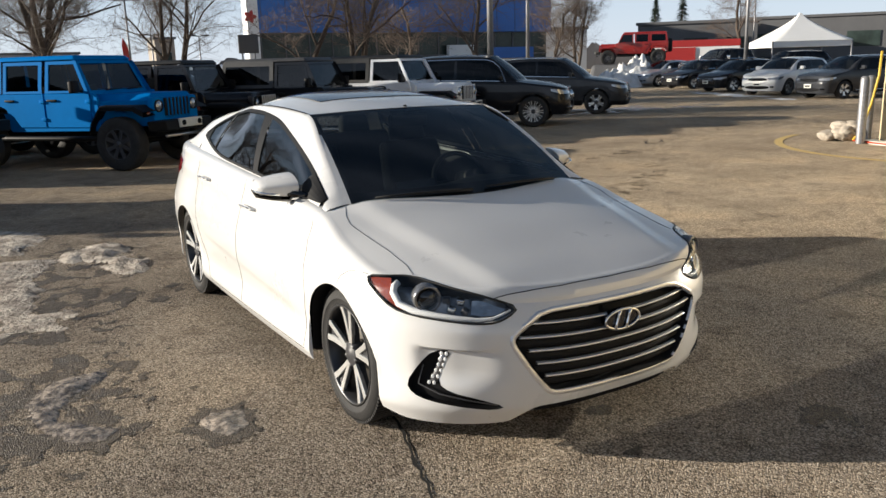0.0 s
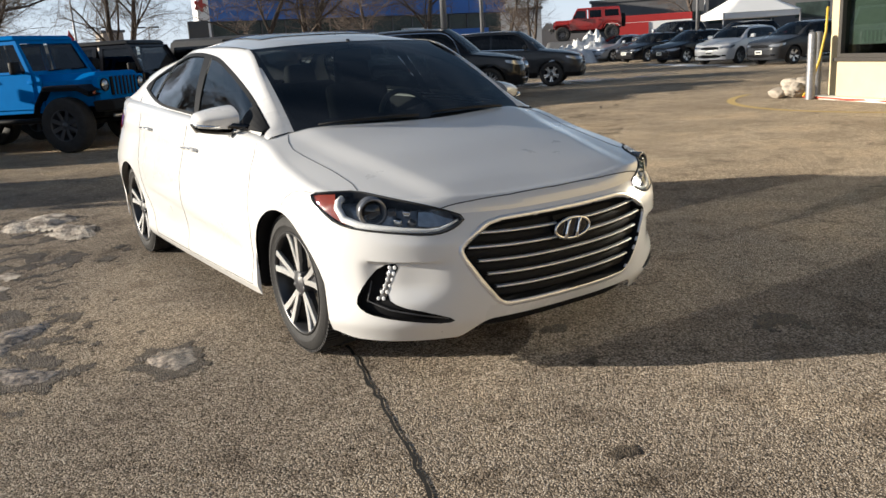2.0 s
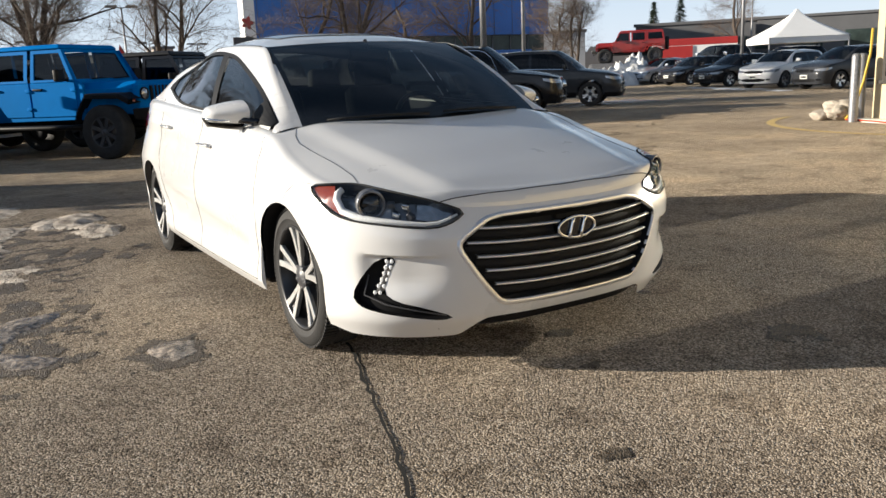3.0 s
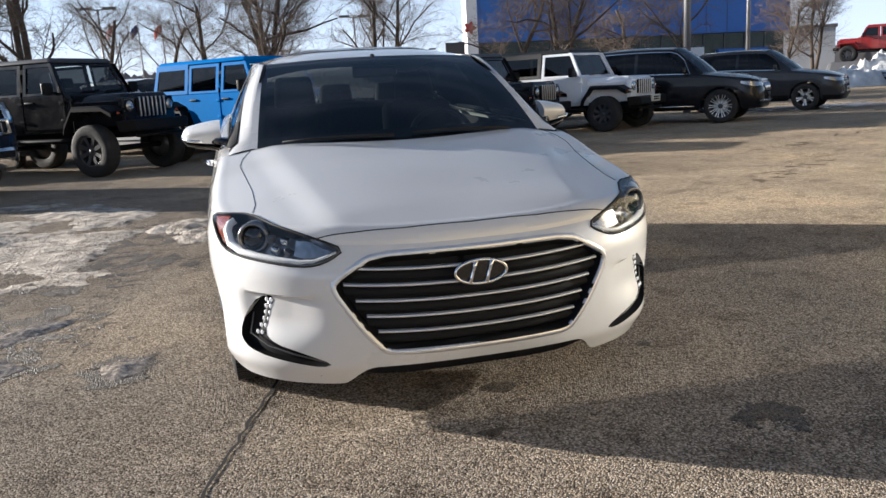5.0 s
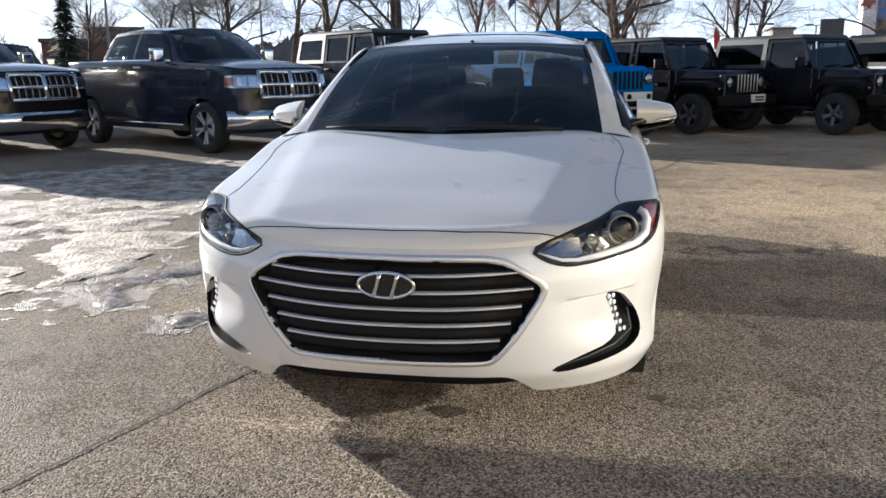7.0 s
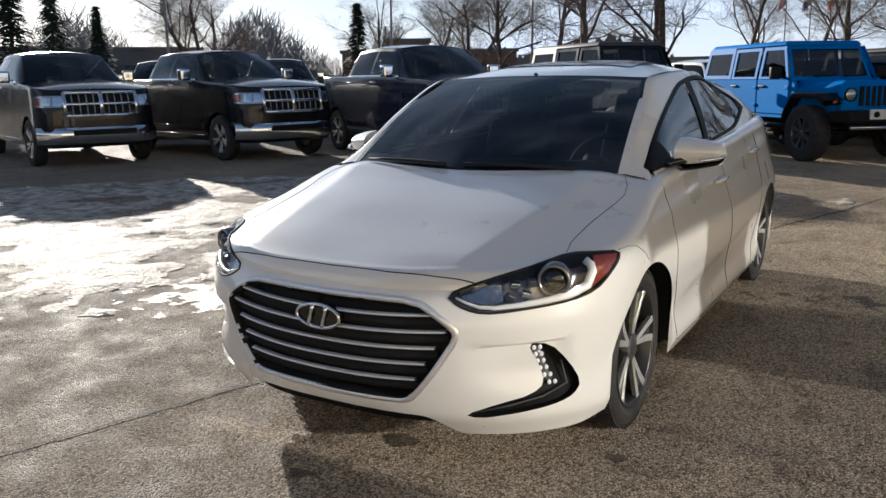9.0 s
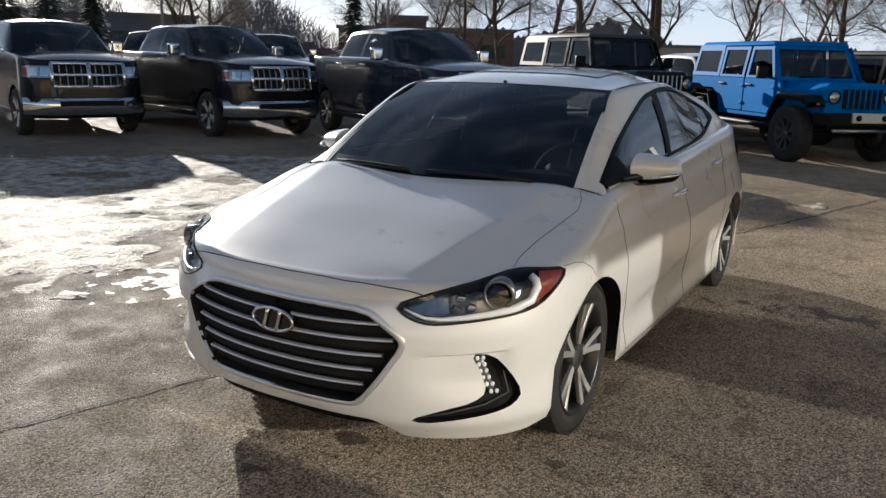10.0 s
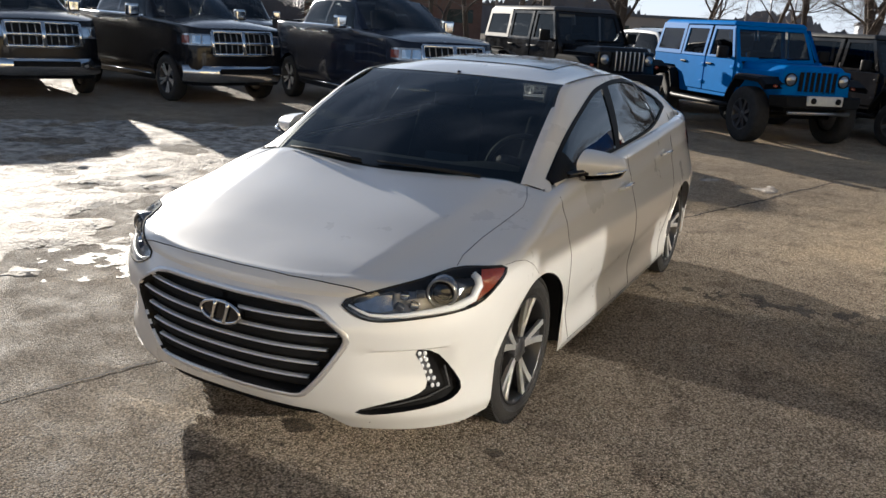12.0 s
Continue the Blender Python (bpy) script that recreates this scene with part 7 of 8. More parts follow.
for x, y, p, word in ((-7.40, 13.87, PAINT_BLACK, "black"), (-4.50, 15.40, PAINT_GREY, "dark grey"), (-1.60, 16.22, PAINT_WHITE, "white"), (0.90, 17.24, PAINT_BLACK, "black"), (3.50, 17.95, PAINT_GREY, "dark grey"), (5.90, 18.97, PAINT_WHITE, "white"), (8.80, 19.58, PAINT_BLACK, "black")):
    rounded_car(word + " car parked behind the off-roaders", "car", heading(x, y, 44), p, wb=2.7, fo=0.9, ro=0.9, hw=0.93, hood=(0.95, 1.12), belt=(1.12, 1.18), roof=1.76, ws=(0.42, 1.12), rear=(2.9, 3.3), tyre=0.36, rim=0.24, group="second row")
FAR = dict(group="cars parked across the lot")
rounded_car("silver sedan nose-on beside a snow pile", "car", heading(32.43, 31.28, -95), PAINT_SILVER, **FAR)
rounded_car("black sedan in a row across the lot", "car", heading(30.54, 26.99, -95), PAINT_BLACK, **FAR)
rounded_car("black sedan with chrome grille in a row", "car", heading(28.24, 22.58, -98), PAINT_BLACK, **FAR)
rounded_car("white hatchback with black wheels in a row", "car", heading(26.33, 18.50, -86), PAINT_WHITE, wb=2.6, fo=0.85, ro=0.75, hood=(0.76, 0.98), belt=(0.98, 1.04), roof=1.49, rear=(2.75, 3.15), spoke_mat=ALLOY_DARK, grille=BLACK_GLOSS, **FAR)
rounded_car("dark compact hatchback with steel wheels", "car", heading(25.21, 15.23, -102), PAINT_GREY, wb=2.6, fo=0.83, ro=0.7, hood=(0.78, 1.0), belt=(1.0, 1.06), roof=1.52, rear=(2.7, 3.1), grille=BLACK_GLOSS, **FAR)
rounded_car("dark pickup with its load bed behind parked cars", "pickup truck", heading(33.95, 28.91, -97), PAINT_BLACK, **{**PICKUP, "group": "cars parked across the lot"})
rounded_car("black sport-utility car behind parked cars", "car", heading(37.09, 26.97, -110), PAINT_BLACK, wb=2.91, fo=0.90, ro=1.0, hw=0.96, hood=(0.93, 1.12), belt=(1.14, 1.19), roof=1.80, ws=(0.42, 1.15), rear=(3.10, 3.60), tyre=0.385, rim=0.27, **FAR)
rounded_car("maroon car mostly hidden behind parked cars", "car", heading(34.74, 20.95, -105), PAINT_MAROON, **FAR)
off_roader("black off-roader parked across the lot", heading(26.64, 32.73, 20), PAINT_BLACK, HARDTOP, 4, group="cars parked across the lot")
off_roader("red four-door off-roader raised on a display mound", heading(33.03, 35.31, -134, 1.22), PAINT_RED, PAINT_RED, 4, 0.45, 0.1, trim=PAINT_RED, group="cars parked across the lot")

# ---- the cream building beside the lot ----
CREAM = material("cream painted block", (0.52, 0.43, 0.27), 0.8, vary=0.07, scale=2.5, bump=0.15, bump_scale=40)
BROWN_FRAME = material("dark bronze frame", (0.045, 0.04, 0.035), 0.4, vary=0.15, scale=20)
BLIND = material("pale green blind", (0.42, 0.50, 0.38), 0.8, vary=0.05, scale=4)
WHITE_BOARD = material("white board", (0.7, 0.68, 0.62), 0.7, vary=0.08, scale=6)
GALV = material("galvanised post", (0.24, 0.24, 0.25), 0.45, metal=0.5, vary=0.2, scale=25)
WALL = Matrix(((-0.328, -0.945, 0, 12.10), (-0.945, 0.328, 0, 5.28), (0, 0, 1, 0), (0, 0, 0, 1)))


def wall_box(bm, k0, k1, z0, z1, d0, d1, bevel=0.0):
    """A box on the wall: along it, up, and out from it (towards the lot: plus)."""
    vs = []
    r = bmesh.ops.create_cube(bm, size=1.0)
    for v in r["verts"]:
        k, d, z = (k0 + k1) / 2 + v.co.x * (k1 - k0), (d0 + d1) / 2 + v.co.y * (d1 - d0), (z0 + z1) / 2 + v.co.z * (z1 - z0)
        v.co = WALL @ Vector((k, d, z))
    bmesh.ops.recalc_face_normals(bm, faces=list({f for v in r["verts"] for f in v.link_faces}))


PANES = ((0.28, 2.00), (2.07, 3.80), (5.03, 5.86), (5.94, 6.80))
SILL, HEAD = 0.72, 3.05


def cream_building():
    holes = ((0.20, 3.88), (4.95, 6.88))
    bm = bmesh.new()
    wall_box(bm, 0.0, 30.0, -0.2, SILL, -0.30, 0.0)
    wall_box(bm, 0.0, 30.0, HEAD, 5.2, -0.30, 0.0)
    edges = [0.0] + [e for h in holes for e in h] + [30.0]
    for a, b in zip(edges[::2], edges[1::2]):
        wall_box(bm, a, b, SILL, HEAD, -0.30, 0.0)
    ob = part("wall_east", bm, CREAM, smooth=False)
    tagged(ob, "cream painted wall of a low building", "wall", kind="structure")
    bm = bmesh.new()
    wall_box(bm, 0.0, 30.0, -0.2, 5.2, -12.0, -11.7)
    wall_box(bm, 0.0, 0.3, -0.2, 5.2, -11.7, -0.30)
    wall_box(bm, 29.7, 30.0, -0.2, 5.2, -11.7, -0.30)
    tagged(part("wall_back", bm, CREAM, smooth=False), "cream painted rear walls", "wall", kind="structure")
    bm = bmesh.new()
    wall_box(bm, -0.15, 30.15, 5.2, 5.45, -12.1, 0.15)
    tagged(part("roof_slab", bm, BROWN_FRAME, smooth=False), "dark flat roof edge", "roof", kind="structure")
    for n, (a, b) in enumerate(holes):
        win = thing("window_%d" % (n + 1), "bronze-framed window with pale green blind", "window", kind="structure")
        bm = bmesh.new()
        for k0, k1, z0, z1 in ((a, b, SILL, SILL + 0.07), (a, b, HEAD - 0.07, HEAD), (a, a + 0.08, SILL + 0.07, HEAD - 0.07), (b - 0.08, b, SILL + 0.07, HEAD - 0.07)):
            wall_box(bm, k0, k1, z0, z1, -0.14, 0.02)
        part("window_frame", bm, BROWN_FRAME, win, smooth=False)
        bm = bmesh.new()
        wall_box(bm, a - 0.05, b + 0.05, SILL - 0.06, SILL - 0.002, -0.12, 0.06)
        part("window_sill", bm, BROWN_FRAME, win, smooth=False)
        for p0, p1 in PANES[n * 2:n * 2 + 2]:
            bm = bmesh.new()
            wall_box(bm, p0, p1, SILL + 0.07, HEAD - 0.07, -0.075, -0.067)
            part("pane", bm, GLASS, win, smooth=False)
        mid = (PANES[n * 2][1] + PANES[n * 2 + 1][0]) / 2
        bm = bmesh.new()
        wall_box(bm, mid - 0.033, mid + 0.033, SILL + 0.07, HEAD - 0.07, -0.13, 0.0)
        part("mullion", bm, BROWN_FRAME, win, smooth=False)
        bm = bmesh.new()
        wall_box(bm, a + 0.02, b - 0.02, SILL + 0.22, HEAD, -0.20, -0.19)
        part("blind", bm, BLIND, win, smooth=False)
        bm = bmesh.new()
        wall_box(bm, a + 0.02, b - 0.02, SILL, SILL + 0.02, -0.30, -0.14)
        part("inner_sill", bm, WHITE_BOARD, win, smooth=False)
    bm = bmesh.new()
    wall_box(bm, -0.1, 2.4, 0.0, 0.05, 0.02, 0.30)
    tagged(part("timber_board", bm, WHITE_BOARD, smooth=False), "weathered white board lying along the wall", "board")
    for x, y, h in ((11.72, 5.40, 1.20), (12.20, 5.58, 1.20)):
        bm = bmesh.new()
        lathe(bm, [(0.0005, 1.20), (0.045, 1.195), (0.07, 1.17), (0.078, 1.13), (0.078, 0.0)], 24, Matrix.Rotation(radians(-90), 4, "Y"))
        ob = part("bollard", bm, GALV, m=pose(x, y, 0))
        tagged(ob, "grey steel bollard on asphalt beside a wall", "bollard", "bollards")
    bm = bmesh.new()
    pts = [(WALL @ Vector((-0.06, 0.05, 1.62))), (WALL @ Vector((-0.03, 0.09, 1.2))), (WALL @ Vector((-0.10, 0.14, 0.7))), (WALL @ Vector((-0.22, 0.20, 0.25))), (WALL @ Vector((-0.30, 0.30, 0.03)))]
    tube(bm, pts, 0.022, 8)
    tagged(part("yellow_hose", bm, material("yellow rubber", (0.55, 0.38, 0.05), 0.5, vary=0.1, scale=20)), "yellow hose hanging down the wall", "hose")
    bm = bmesh.new()
    tube(bm, [WALL @ Vector((k, 0.32 + 0.05 * math.sin(9 * k), 0.03)) for k in (-0.3, 0.0, 0.4, 0.8, 1.3, 1.8, 2.4)], 0.016, 6)
    tagged(part("red_cable", bm, material("red cable", (0.45, 0.05, 0.02), 0.5)), "red cable along the foot of the wall", "cable")
    sack = material("white woven sack", (0.38, 0.33, 0.27), 0.85, vary=0.25, scale=18, bump=0.4, bump_scale=60)
    for k, (x, y, z, s) in enumerate(((12.02, 5.85, 0.14, 0.26), (11.86, 6.12, 0.10, 0.19), (12.20, 5.82, 0.22, 0.27), (12.08, 6.02, 0.25, 0.20))):
        bm = bmesh.new()
        r = bmesh.ops.create_icosphere(bm, subdivisions=4, radius=s)
        for v in r["verts"]:
            d = 1 + 0.30 * noise.noise(v.co * 5 + Vector((k * 3, 0, 0))) + 0.22 * abs(noise.noise(v.co * 11 + Vector((k, 0, 0)))) + 0.08 * noise.noise(v.co * 26)
            v.co = Vector((v.co.x * d, v.co.y * d * 0.85, max(-z, v.co.z * d * 0.52)))
        ob = part("sack", bm, sack, m=pose(x, y, z))
        tagged(ob, "lumpy white sack piled beside a bollard", "sack", "sacks by the wall")


cream_building()


# the low sun thrown back by the window panes
def window_glint(k0, k1):
    la = bpy.data.lights.new("window_glint", "AREA")
    la.shape, la.size, la.size_y = "RECTANGLE", k1 - k0, (HEAD - SILL - 0.34)
    la.energy, la.spread, la.color = GLINT * (k1 - k0), radians(0.55), (1.0, 0.92, 0.77)
    ob = new("window_glint", la)
    c = WALL @ Vector(((k0 + k1) / 2, 0.06, (SILL + HEAD) / 2 - 0.06))
    ob.matrix_world = look(c, c + Vector((-1.0, 0.03, -math.tan(SUN_EL))))


GLINT = 3.0
for k0, k1 in PANES:
    window_glint(k0, k1)


# ---- the dealership and farther buildings ----
BLUE_PANEL = material("blue cladding", (0.03, 0.14, 0.46), 0.45, vary=0.08, scale=0.4)
STORE_GLASS = material("dark shop glass", (0.035, 0.05, 0.046), 0.15, vary=0.6, scale=0.5, spec=0.25)
WHITE_CLAD = material("white cladding", (0.75, 0.75, 0.75), 0.6, vary=0.05, scale=0.5)
GREY_CLAD = material("dark grey cladding", (0.11, 0.11, 0.115), 0.7, vary=0.12, scale=0.4)
PALE_CLAD = material("pale grey cladding", (0.42, 0.44, 0.47), 0.7, vary=0.08, scale=0.3)
TAN_CLAD = material("tan cladding", (0.30, 0.26, 0.22), 0.8, vary=0.1, scale=0.4)
BRICK = material("brown brick", (0.16, 0.085, 0.06), 0.85, vary=0.2, scale=1.2, bump=0.2, bump_scale=12)
RED_SIGN = material("red sign", (0.36, 0.025, 0.025), 0.6, vary=0.05, scale=2)


def dealership():
    b = thing("dealership_building", "blue-clad dealership with dark glass front", "building", m=Matrix.Translation((0.7, 0, 0)) @ Matrix.Scale(0.97, 4))
    bm = bmesh.new()
    box(bm, (29.0, 2.4, 5.4), (33.2, 61.4, 7.1))
    box(bm, (22.0, 15.5, 5.4), (36.6, 70.3, 7.1))
    part("upper_wall", bm, BLUE_PANEL, b, smooth=False)
    bm = bmesh.new()
    box(bm, (28.6, 1.8, 4.6), (33.2, 61.6, 2.1))
    box(bm, (21.6, 15.0, 4.6), (36.6, 69.9, 2.1))
    part("base_wall", bm, GREY_CLAD, b, smooth=False)
    for i in range(14):
        x0 = 18.9 + 28.6 * i / 14
        for z0, z1 in ((0.3, 2.35), (2.45, 4.35)):
            bm = bmesh.new()
            box(bm, (28.6 / 14 - 0.10, 0.06, z1 - z0), (x0 + 1.02, 60.66, (z0 + z1) / 2))
            part("pane", bm, STORE_GLASS, b, smooth=False)
        bm = bmesh.new()
        box(bm, (0.10, 0.14, 4.4), (x0, 60.62, 2.1))
        part("mullion", bm, GREY_CLAD, b, smooth=False)
        bm = bmesh.new()
        box(bm, (0.03, 0.04, 5.3), (x0, 60.19, 7.1))
        part("panel_joint", bm, GREY_CLAD, b, smooth=False)
    bm = bmesh.new()
    box(bm, (28.6, 0.12, 0.10), (33.2, 60.63, 2.40))
    part("transom", bm, GREY_CLAD, b, smooth=False)
    bm = bmesh.new()
    box(bm, (0.9, 1.2, 9.8), (18.2, 60.7, 4.9))
    pil = part("end_pylon", bm, WHITE_CLAD, b, "white end pylon with red sign", smooth=False)
    bm = bmesh.new()
    slab(bm, [(18.0 + (0.42 + 0.13 * math.cos(5 * a)) * math.cos(a), 60.06, 5.6 + (0.42 + 0.13 * math.cos(5 * a)) * math.sin(a)) for a in (2 * math.pi * k / 20 for k in range(20))], (0, 0.02, 0))
    part("sign", bm, RED_SIGN, pil, smooth=False)
    bm = bmesh.new()
    box(bm, (3.0, 0.5, 1.3), (37.5, 60.2, 2.6), bevel=0.05)
    part("white_sign", bm, WHITE_CLAD, b, smooth=False)
    bm = bmesh.new()
    box(bm, (5.0, 0.5, 2.2), (43.0, 60.3, 1.9), bevel=0.05)
    part("entrance_panel", bm, BLUE_PANEL, b, smooth=False)


dealership()


def shed(label, x0, x1, y, depth, h, mat, turn=0.0, windows=0, roof=None, name="building", base=0.0):
    b = thing(name, label, "building", m=pose((x0 + x1) / 2, y, 0, 0, 0, turn))
    w = abs(x1 - x0)
    bm = bmesh.new()
    box(bm, (w, depth, h), (0, depth / 2, h / 2 + base))
    part("wall", bm, mat, b, smooth=False)
    bm = bmesh.new()
    box(bm, (w + 0.4, depth + 0.4, 0.3), (0, depth / 2, h + 0.12 + base), bevel=0.04)
    part("roof", bm, roof or GREY_CLAD, b, smooth=False)
    for i in range(windows):
        bm = bmesh.new()
        box(bm, (w / windows * 0.6, 0.12, h * 0.30), (-w / 2 + w * (i + 0.5) / windows, -0.03, h * 0.55))
        part("window", bm, STORE_GLASS, b, smooth=False)
    return b


shed("low pale building behind bare trees", 51, 66, 78, 12, 5.2, PALE_CLAD, -38)
shed("dark grey flat-roofed building beyond a white tent", 72, 100, 52, 14, 5.6, GREY_CLAD, -55, 5)
shed("grey-brown block beyond parked cars", 60, 72, 58, 12, 5.0, GREY_CLAD, -50, 3)
shed("low brown brick building behind parked pickups", -46, -30, 62, 14, 3.9, BRICK, 33, 4)
shed("stepped brick plant room on a low roof", -43, -39, 63, 5, 5.0, BRICK, 33)
shed("long low pale building on the horizon", -2, 14, 118, 14, 4.2, PALE_CLAD, 4, 6)
shed("small brown block on the horizon", 19.6, 21.9, 98, 3, 5.3, TAN_CLAD, 4, 1)
shed("long low brown building behind bare trees", -26, -10, 88, 12, 3.2, TAN_CLAD, 16, 5)
shed("low grey building on the horizon", -70, -52, 44, 14, 4.4, GREY_CLAD, 58, 4)

shed("long low pale building closing the lot", -45, 45, -42, -14, 4.5, PALE_CLAD, 0, 12)
shed("long low building closing the lot beside the road", -22, 22, 0, -12, 6.0, PALE_CLAD, 90, 6).matrix_world = pose(-48, -14, 0, 0, 0, 80)


def tent(x, y):
    t = thing("tent", "white peaked event tent beyond parked cars", "tent", m=pose(x, y, 0, 0, 0, -35))
    s, e, top = 2.3, 2.35, 4.05
    fab = material("white tent fabric", (0.82, 0.81, 0.79), 0.7, vary=0.03, scale=1)
    rows = []
    for j in range(11):
        u = j / 10
        r = s * (1 - u) ** 1.35 + 0.06
        z = e + (top - e) * u
        rows.append([(r * math.copysign(min(1, abs(math.cos(a)) * 1.42), math.cos(a)), r * math.copysign(min(1, abs(math.sin(a)) * 1.42), math.sin(a)), z) for a in (2 * math.pi * k / 32 for k in range(32))])
    part("roof", grid_mesh(rows, closed=True), fab, t)
    bm = bmesh.new()
    for sx, sy in ((1, 0), (-1, 0), (0, 1), (0, -1)):
        box(bm, (0.03 if sx else 2 * s, 0.03 if sy else 2 * s, 0.35), (sx * s, sy * s, e - 0.17))
    part("valance", bm, fab, t, smooth=False)
    for sx in (1, -1):
        for sy in (1, -1):
            bm = bmesh.new()
            tube(bm, [(sx * s, sy * s, 0), (sx * s, sy * s, e)], 0.05, 8)
            part("pole", bm, GALV, t)


tent(43.6, 29.7)


def trailer(x, y, turn):
    t = thing("box_trailer", "long red and white box trailer behind parked cars", "trailer", m=pose(x, y, 0, 0, 0, turn))
    bm = bmesh.new()
    box(bm, (5.4, 2.5, 1.5), (0, 0, 1.75), bevel=0.05)
    part("body", bm, WHITE_CLAD, t, smooth=False)
    bm = bmesh.new()
    box(bm, (5.42, 2.54, 0.45), (0, 0, 2.45), bevel=0.05)
    part("upper_band", bm, RED_SIGN, t, smooth=False)
    bm = bmesh.new()
    box(bm, (2.2, 0.06, 1.0), (-1.2, -1.29, 1.7))
    part("red_panel", bm, RED_SIGN, t, smooth=False)
    for dx in (-1.9, -1.0, 1.8):
        for sx in (1, -1):
            bm = bmesh.new()
            lathe(bm, [(0.15, -0.13), (0.48, -0.14), (0.50, 0.0), (0.48, 0.14), (0.15, 0.13)], 20, pose(dx, sx * 1.05, 0.5) @ Matrix.Rotation(radians(90), 4, "Z"))
            part("wheel", bm, RUBBER, t)
    bm = bmesh.new()
    box(bm, (5.0, 1.2, 0.5), (0, 0, 0.8), bevel=0.04)
    part("chassis", bm, BLACK_TRIM, t)


trailer(41.7, 36.1, -47)


def mound(name, label, x, y, rx, ry, h, mat, seed, z0=-0.1):
    bm = bmesh.new()
    n = 26
    rows = []
    for j in range(n + 1):
        row = []
        for i in range(n + 1):
            u, v = -1 + 2 * i / n, -1 + 2 * j / n
            d = math.hypot(u, v)
            k = max(0.0, 1 - d ** 2.2) * (0.8 + 0.55 * noise.fractal(Vector((u * 2.4 + seed, v * 2.4, seed)), 0.8, 2.0, 4))
            row.append((u * rx, v * ry, z0 + max(0.0, k) * h))
        rows.append(row)
    return tagged(part(name, grid_mesh(rows), mat, m=pose(x, y, 0)), label, "snow", kind="stuff")


mound("snow_pile", "ploughed pile of clean snow", 30.5, 31.8, 1.7, 1.3, 1.35, CLEAN_SNOW, 1.0)
mound("snow_pile", "ploughed pile of clean snow", 32.7, 32.6, 2.0, 1.4, 1.8, CLEAN_SNOW, 4.0)
bm = hexa((2.6, 2.6, -1.2, 4.6, -0.2), (2.0, 2.0, -0.9, 4.2, 1.27), 0.2)
tagged(part("display_mound", bm, GREY_CLAD, m=pose(33.03, 35.31, 0, 0, 0, -134), smooth=False), "grey display platform under a red off-roader", "platform")


def street_pole(x, y, h, r=0.09, lamps=2, label="tall grey lamp post with twin heads"):
    p = thing("lamp_post", label, "lamp post", "lamp posts", m=pose(x, y, 0))
    bm = bmesh.new()
    tube(bm, [(0, 0, -0.3), (0, 0, h * 0.5), (0, 0, h)], [r, r * 0.85, r * 0.65], 10)
    part("pole", bm, GALV, p)
    for k in range(lamps):
        s = 1 if k else -1
        bm = bmesh.new()
        tube(bm, [(0, 0, h - 0.1), (s * 0.35, 0, h)], 0.04, 6)
        box(bm, (0.75, 0.35, 0.16), (s * 0.65, 0, h + 0.02), bevel=0.05)
        part("lamp_head", bm, GREY_CLAD, p)


street_pole(12.6, 18.4, 9.0, 0.115, 0, "tall weathered grey pole behind parked cars")
street_pole(23.2, 30.5, 9.0, 0.11, 0, "tall weathered grey pole behind parked cars")
for x, y, h in ((8.7, 55.3, 6.3), (4.4, 72.8, 5.0), (20.4, 81.5, 5.0), (14.1, 73.7, 4.8), (-7.5, 50.4, 6.8), (32.5, 24.7, 8.2), (58.2, 44.6, 7.8), (-19.4, 43.6, 7.3), (-25.2, 36.9, 7.3), (-34.9, 29.1, 7.8)):
    street_pole(x, y, h)


def flagpole(x, y, h, mat, label):
    f = thing("flagpole", label, "flagpole", "flagpoles", m=pose(x, y, 0))
    bm = bmesh.new()
    tube(bm, [(0, 0, -0.2), (0, 0, h)], [0.08, 0.05], 8)
    part("pole", bm, GALV, f)
    rows = []
    for i in range(9):
        u = i / 8
        rows.append([(-0.05 - 0.75 * u * 0.8, 0.15 * math.sin(7 * u), h - 0.15 - 0.55 * u - 0.7 * v + 0.05 * math.sin(5 * u + v)) for v in (0, 0.33, 0.66, 1)])
    part("flag", grid_mesh(rows), mat, f)


FLAG_NAVY = material("navy flag cloth", (0.03, 0.05, 0.16), 0.8, vary=0.1, scale=3)
FLAG_RED = material("red flag cloth", (0.5, 0.04, 0.04), 0.8, vary=0.1, scale=3)
FLAG_PALE = material("red-white flag cloth", (0.55, 0.28, 0.28), 0.8, vary=0.3, scale=5)
flagpole(-8.6, 67.9, 7.6, FLAG_PALE, "flagpole with a red and white flag")
flagpole(-6.8, 67.9, 7.5, FLAG_NAVY, "flagpole with a navy flag")
flagpole(-5.0, 67.9, 7.5, FLAG_RED, "flagpole with a red flag")
b = thing("feather_banner", "tall red feather banner behind parked off-roaders", "banner", m=pose(7.6, 49.5, 0) @ Matrix.Diagonal((0.55, 0.83, 0.83, 1)))
bm = bmesh.new()
tube(bm, [(0, 0, 0), (0, 0, 2.6), (-0.15, 0, 3.8), (-0.6, 0, 4.4)], 0.03, 6)
part("pole", bm, GALV, b)
bm = bmesh.new()
slab(bm, [(0.0, 0, 1.0), (0.02, 0, 2.6), (-0.14, 0, 3.8), (-0.58, 0, 4.38), (-0.75, 0, 3.9), (-0.62, 0, 2.6), (-0.55, 0, 1.2)], (0, 0.02, 0))
part("banner_cloth", bm, FLAG_RED, b, smooth=False)
s = thing("sign_board", "grey back of a sign board on two posts", "sign", m=pose(10.2, 34.9, 0))
bm = bmesh.new()
box(bm, (0.95, 0.10, 0.85), (0, 0, 2.75), bevel=0.02)
part("board", bm, GREY_CLAD, s)
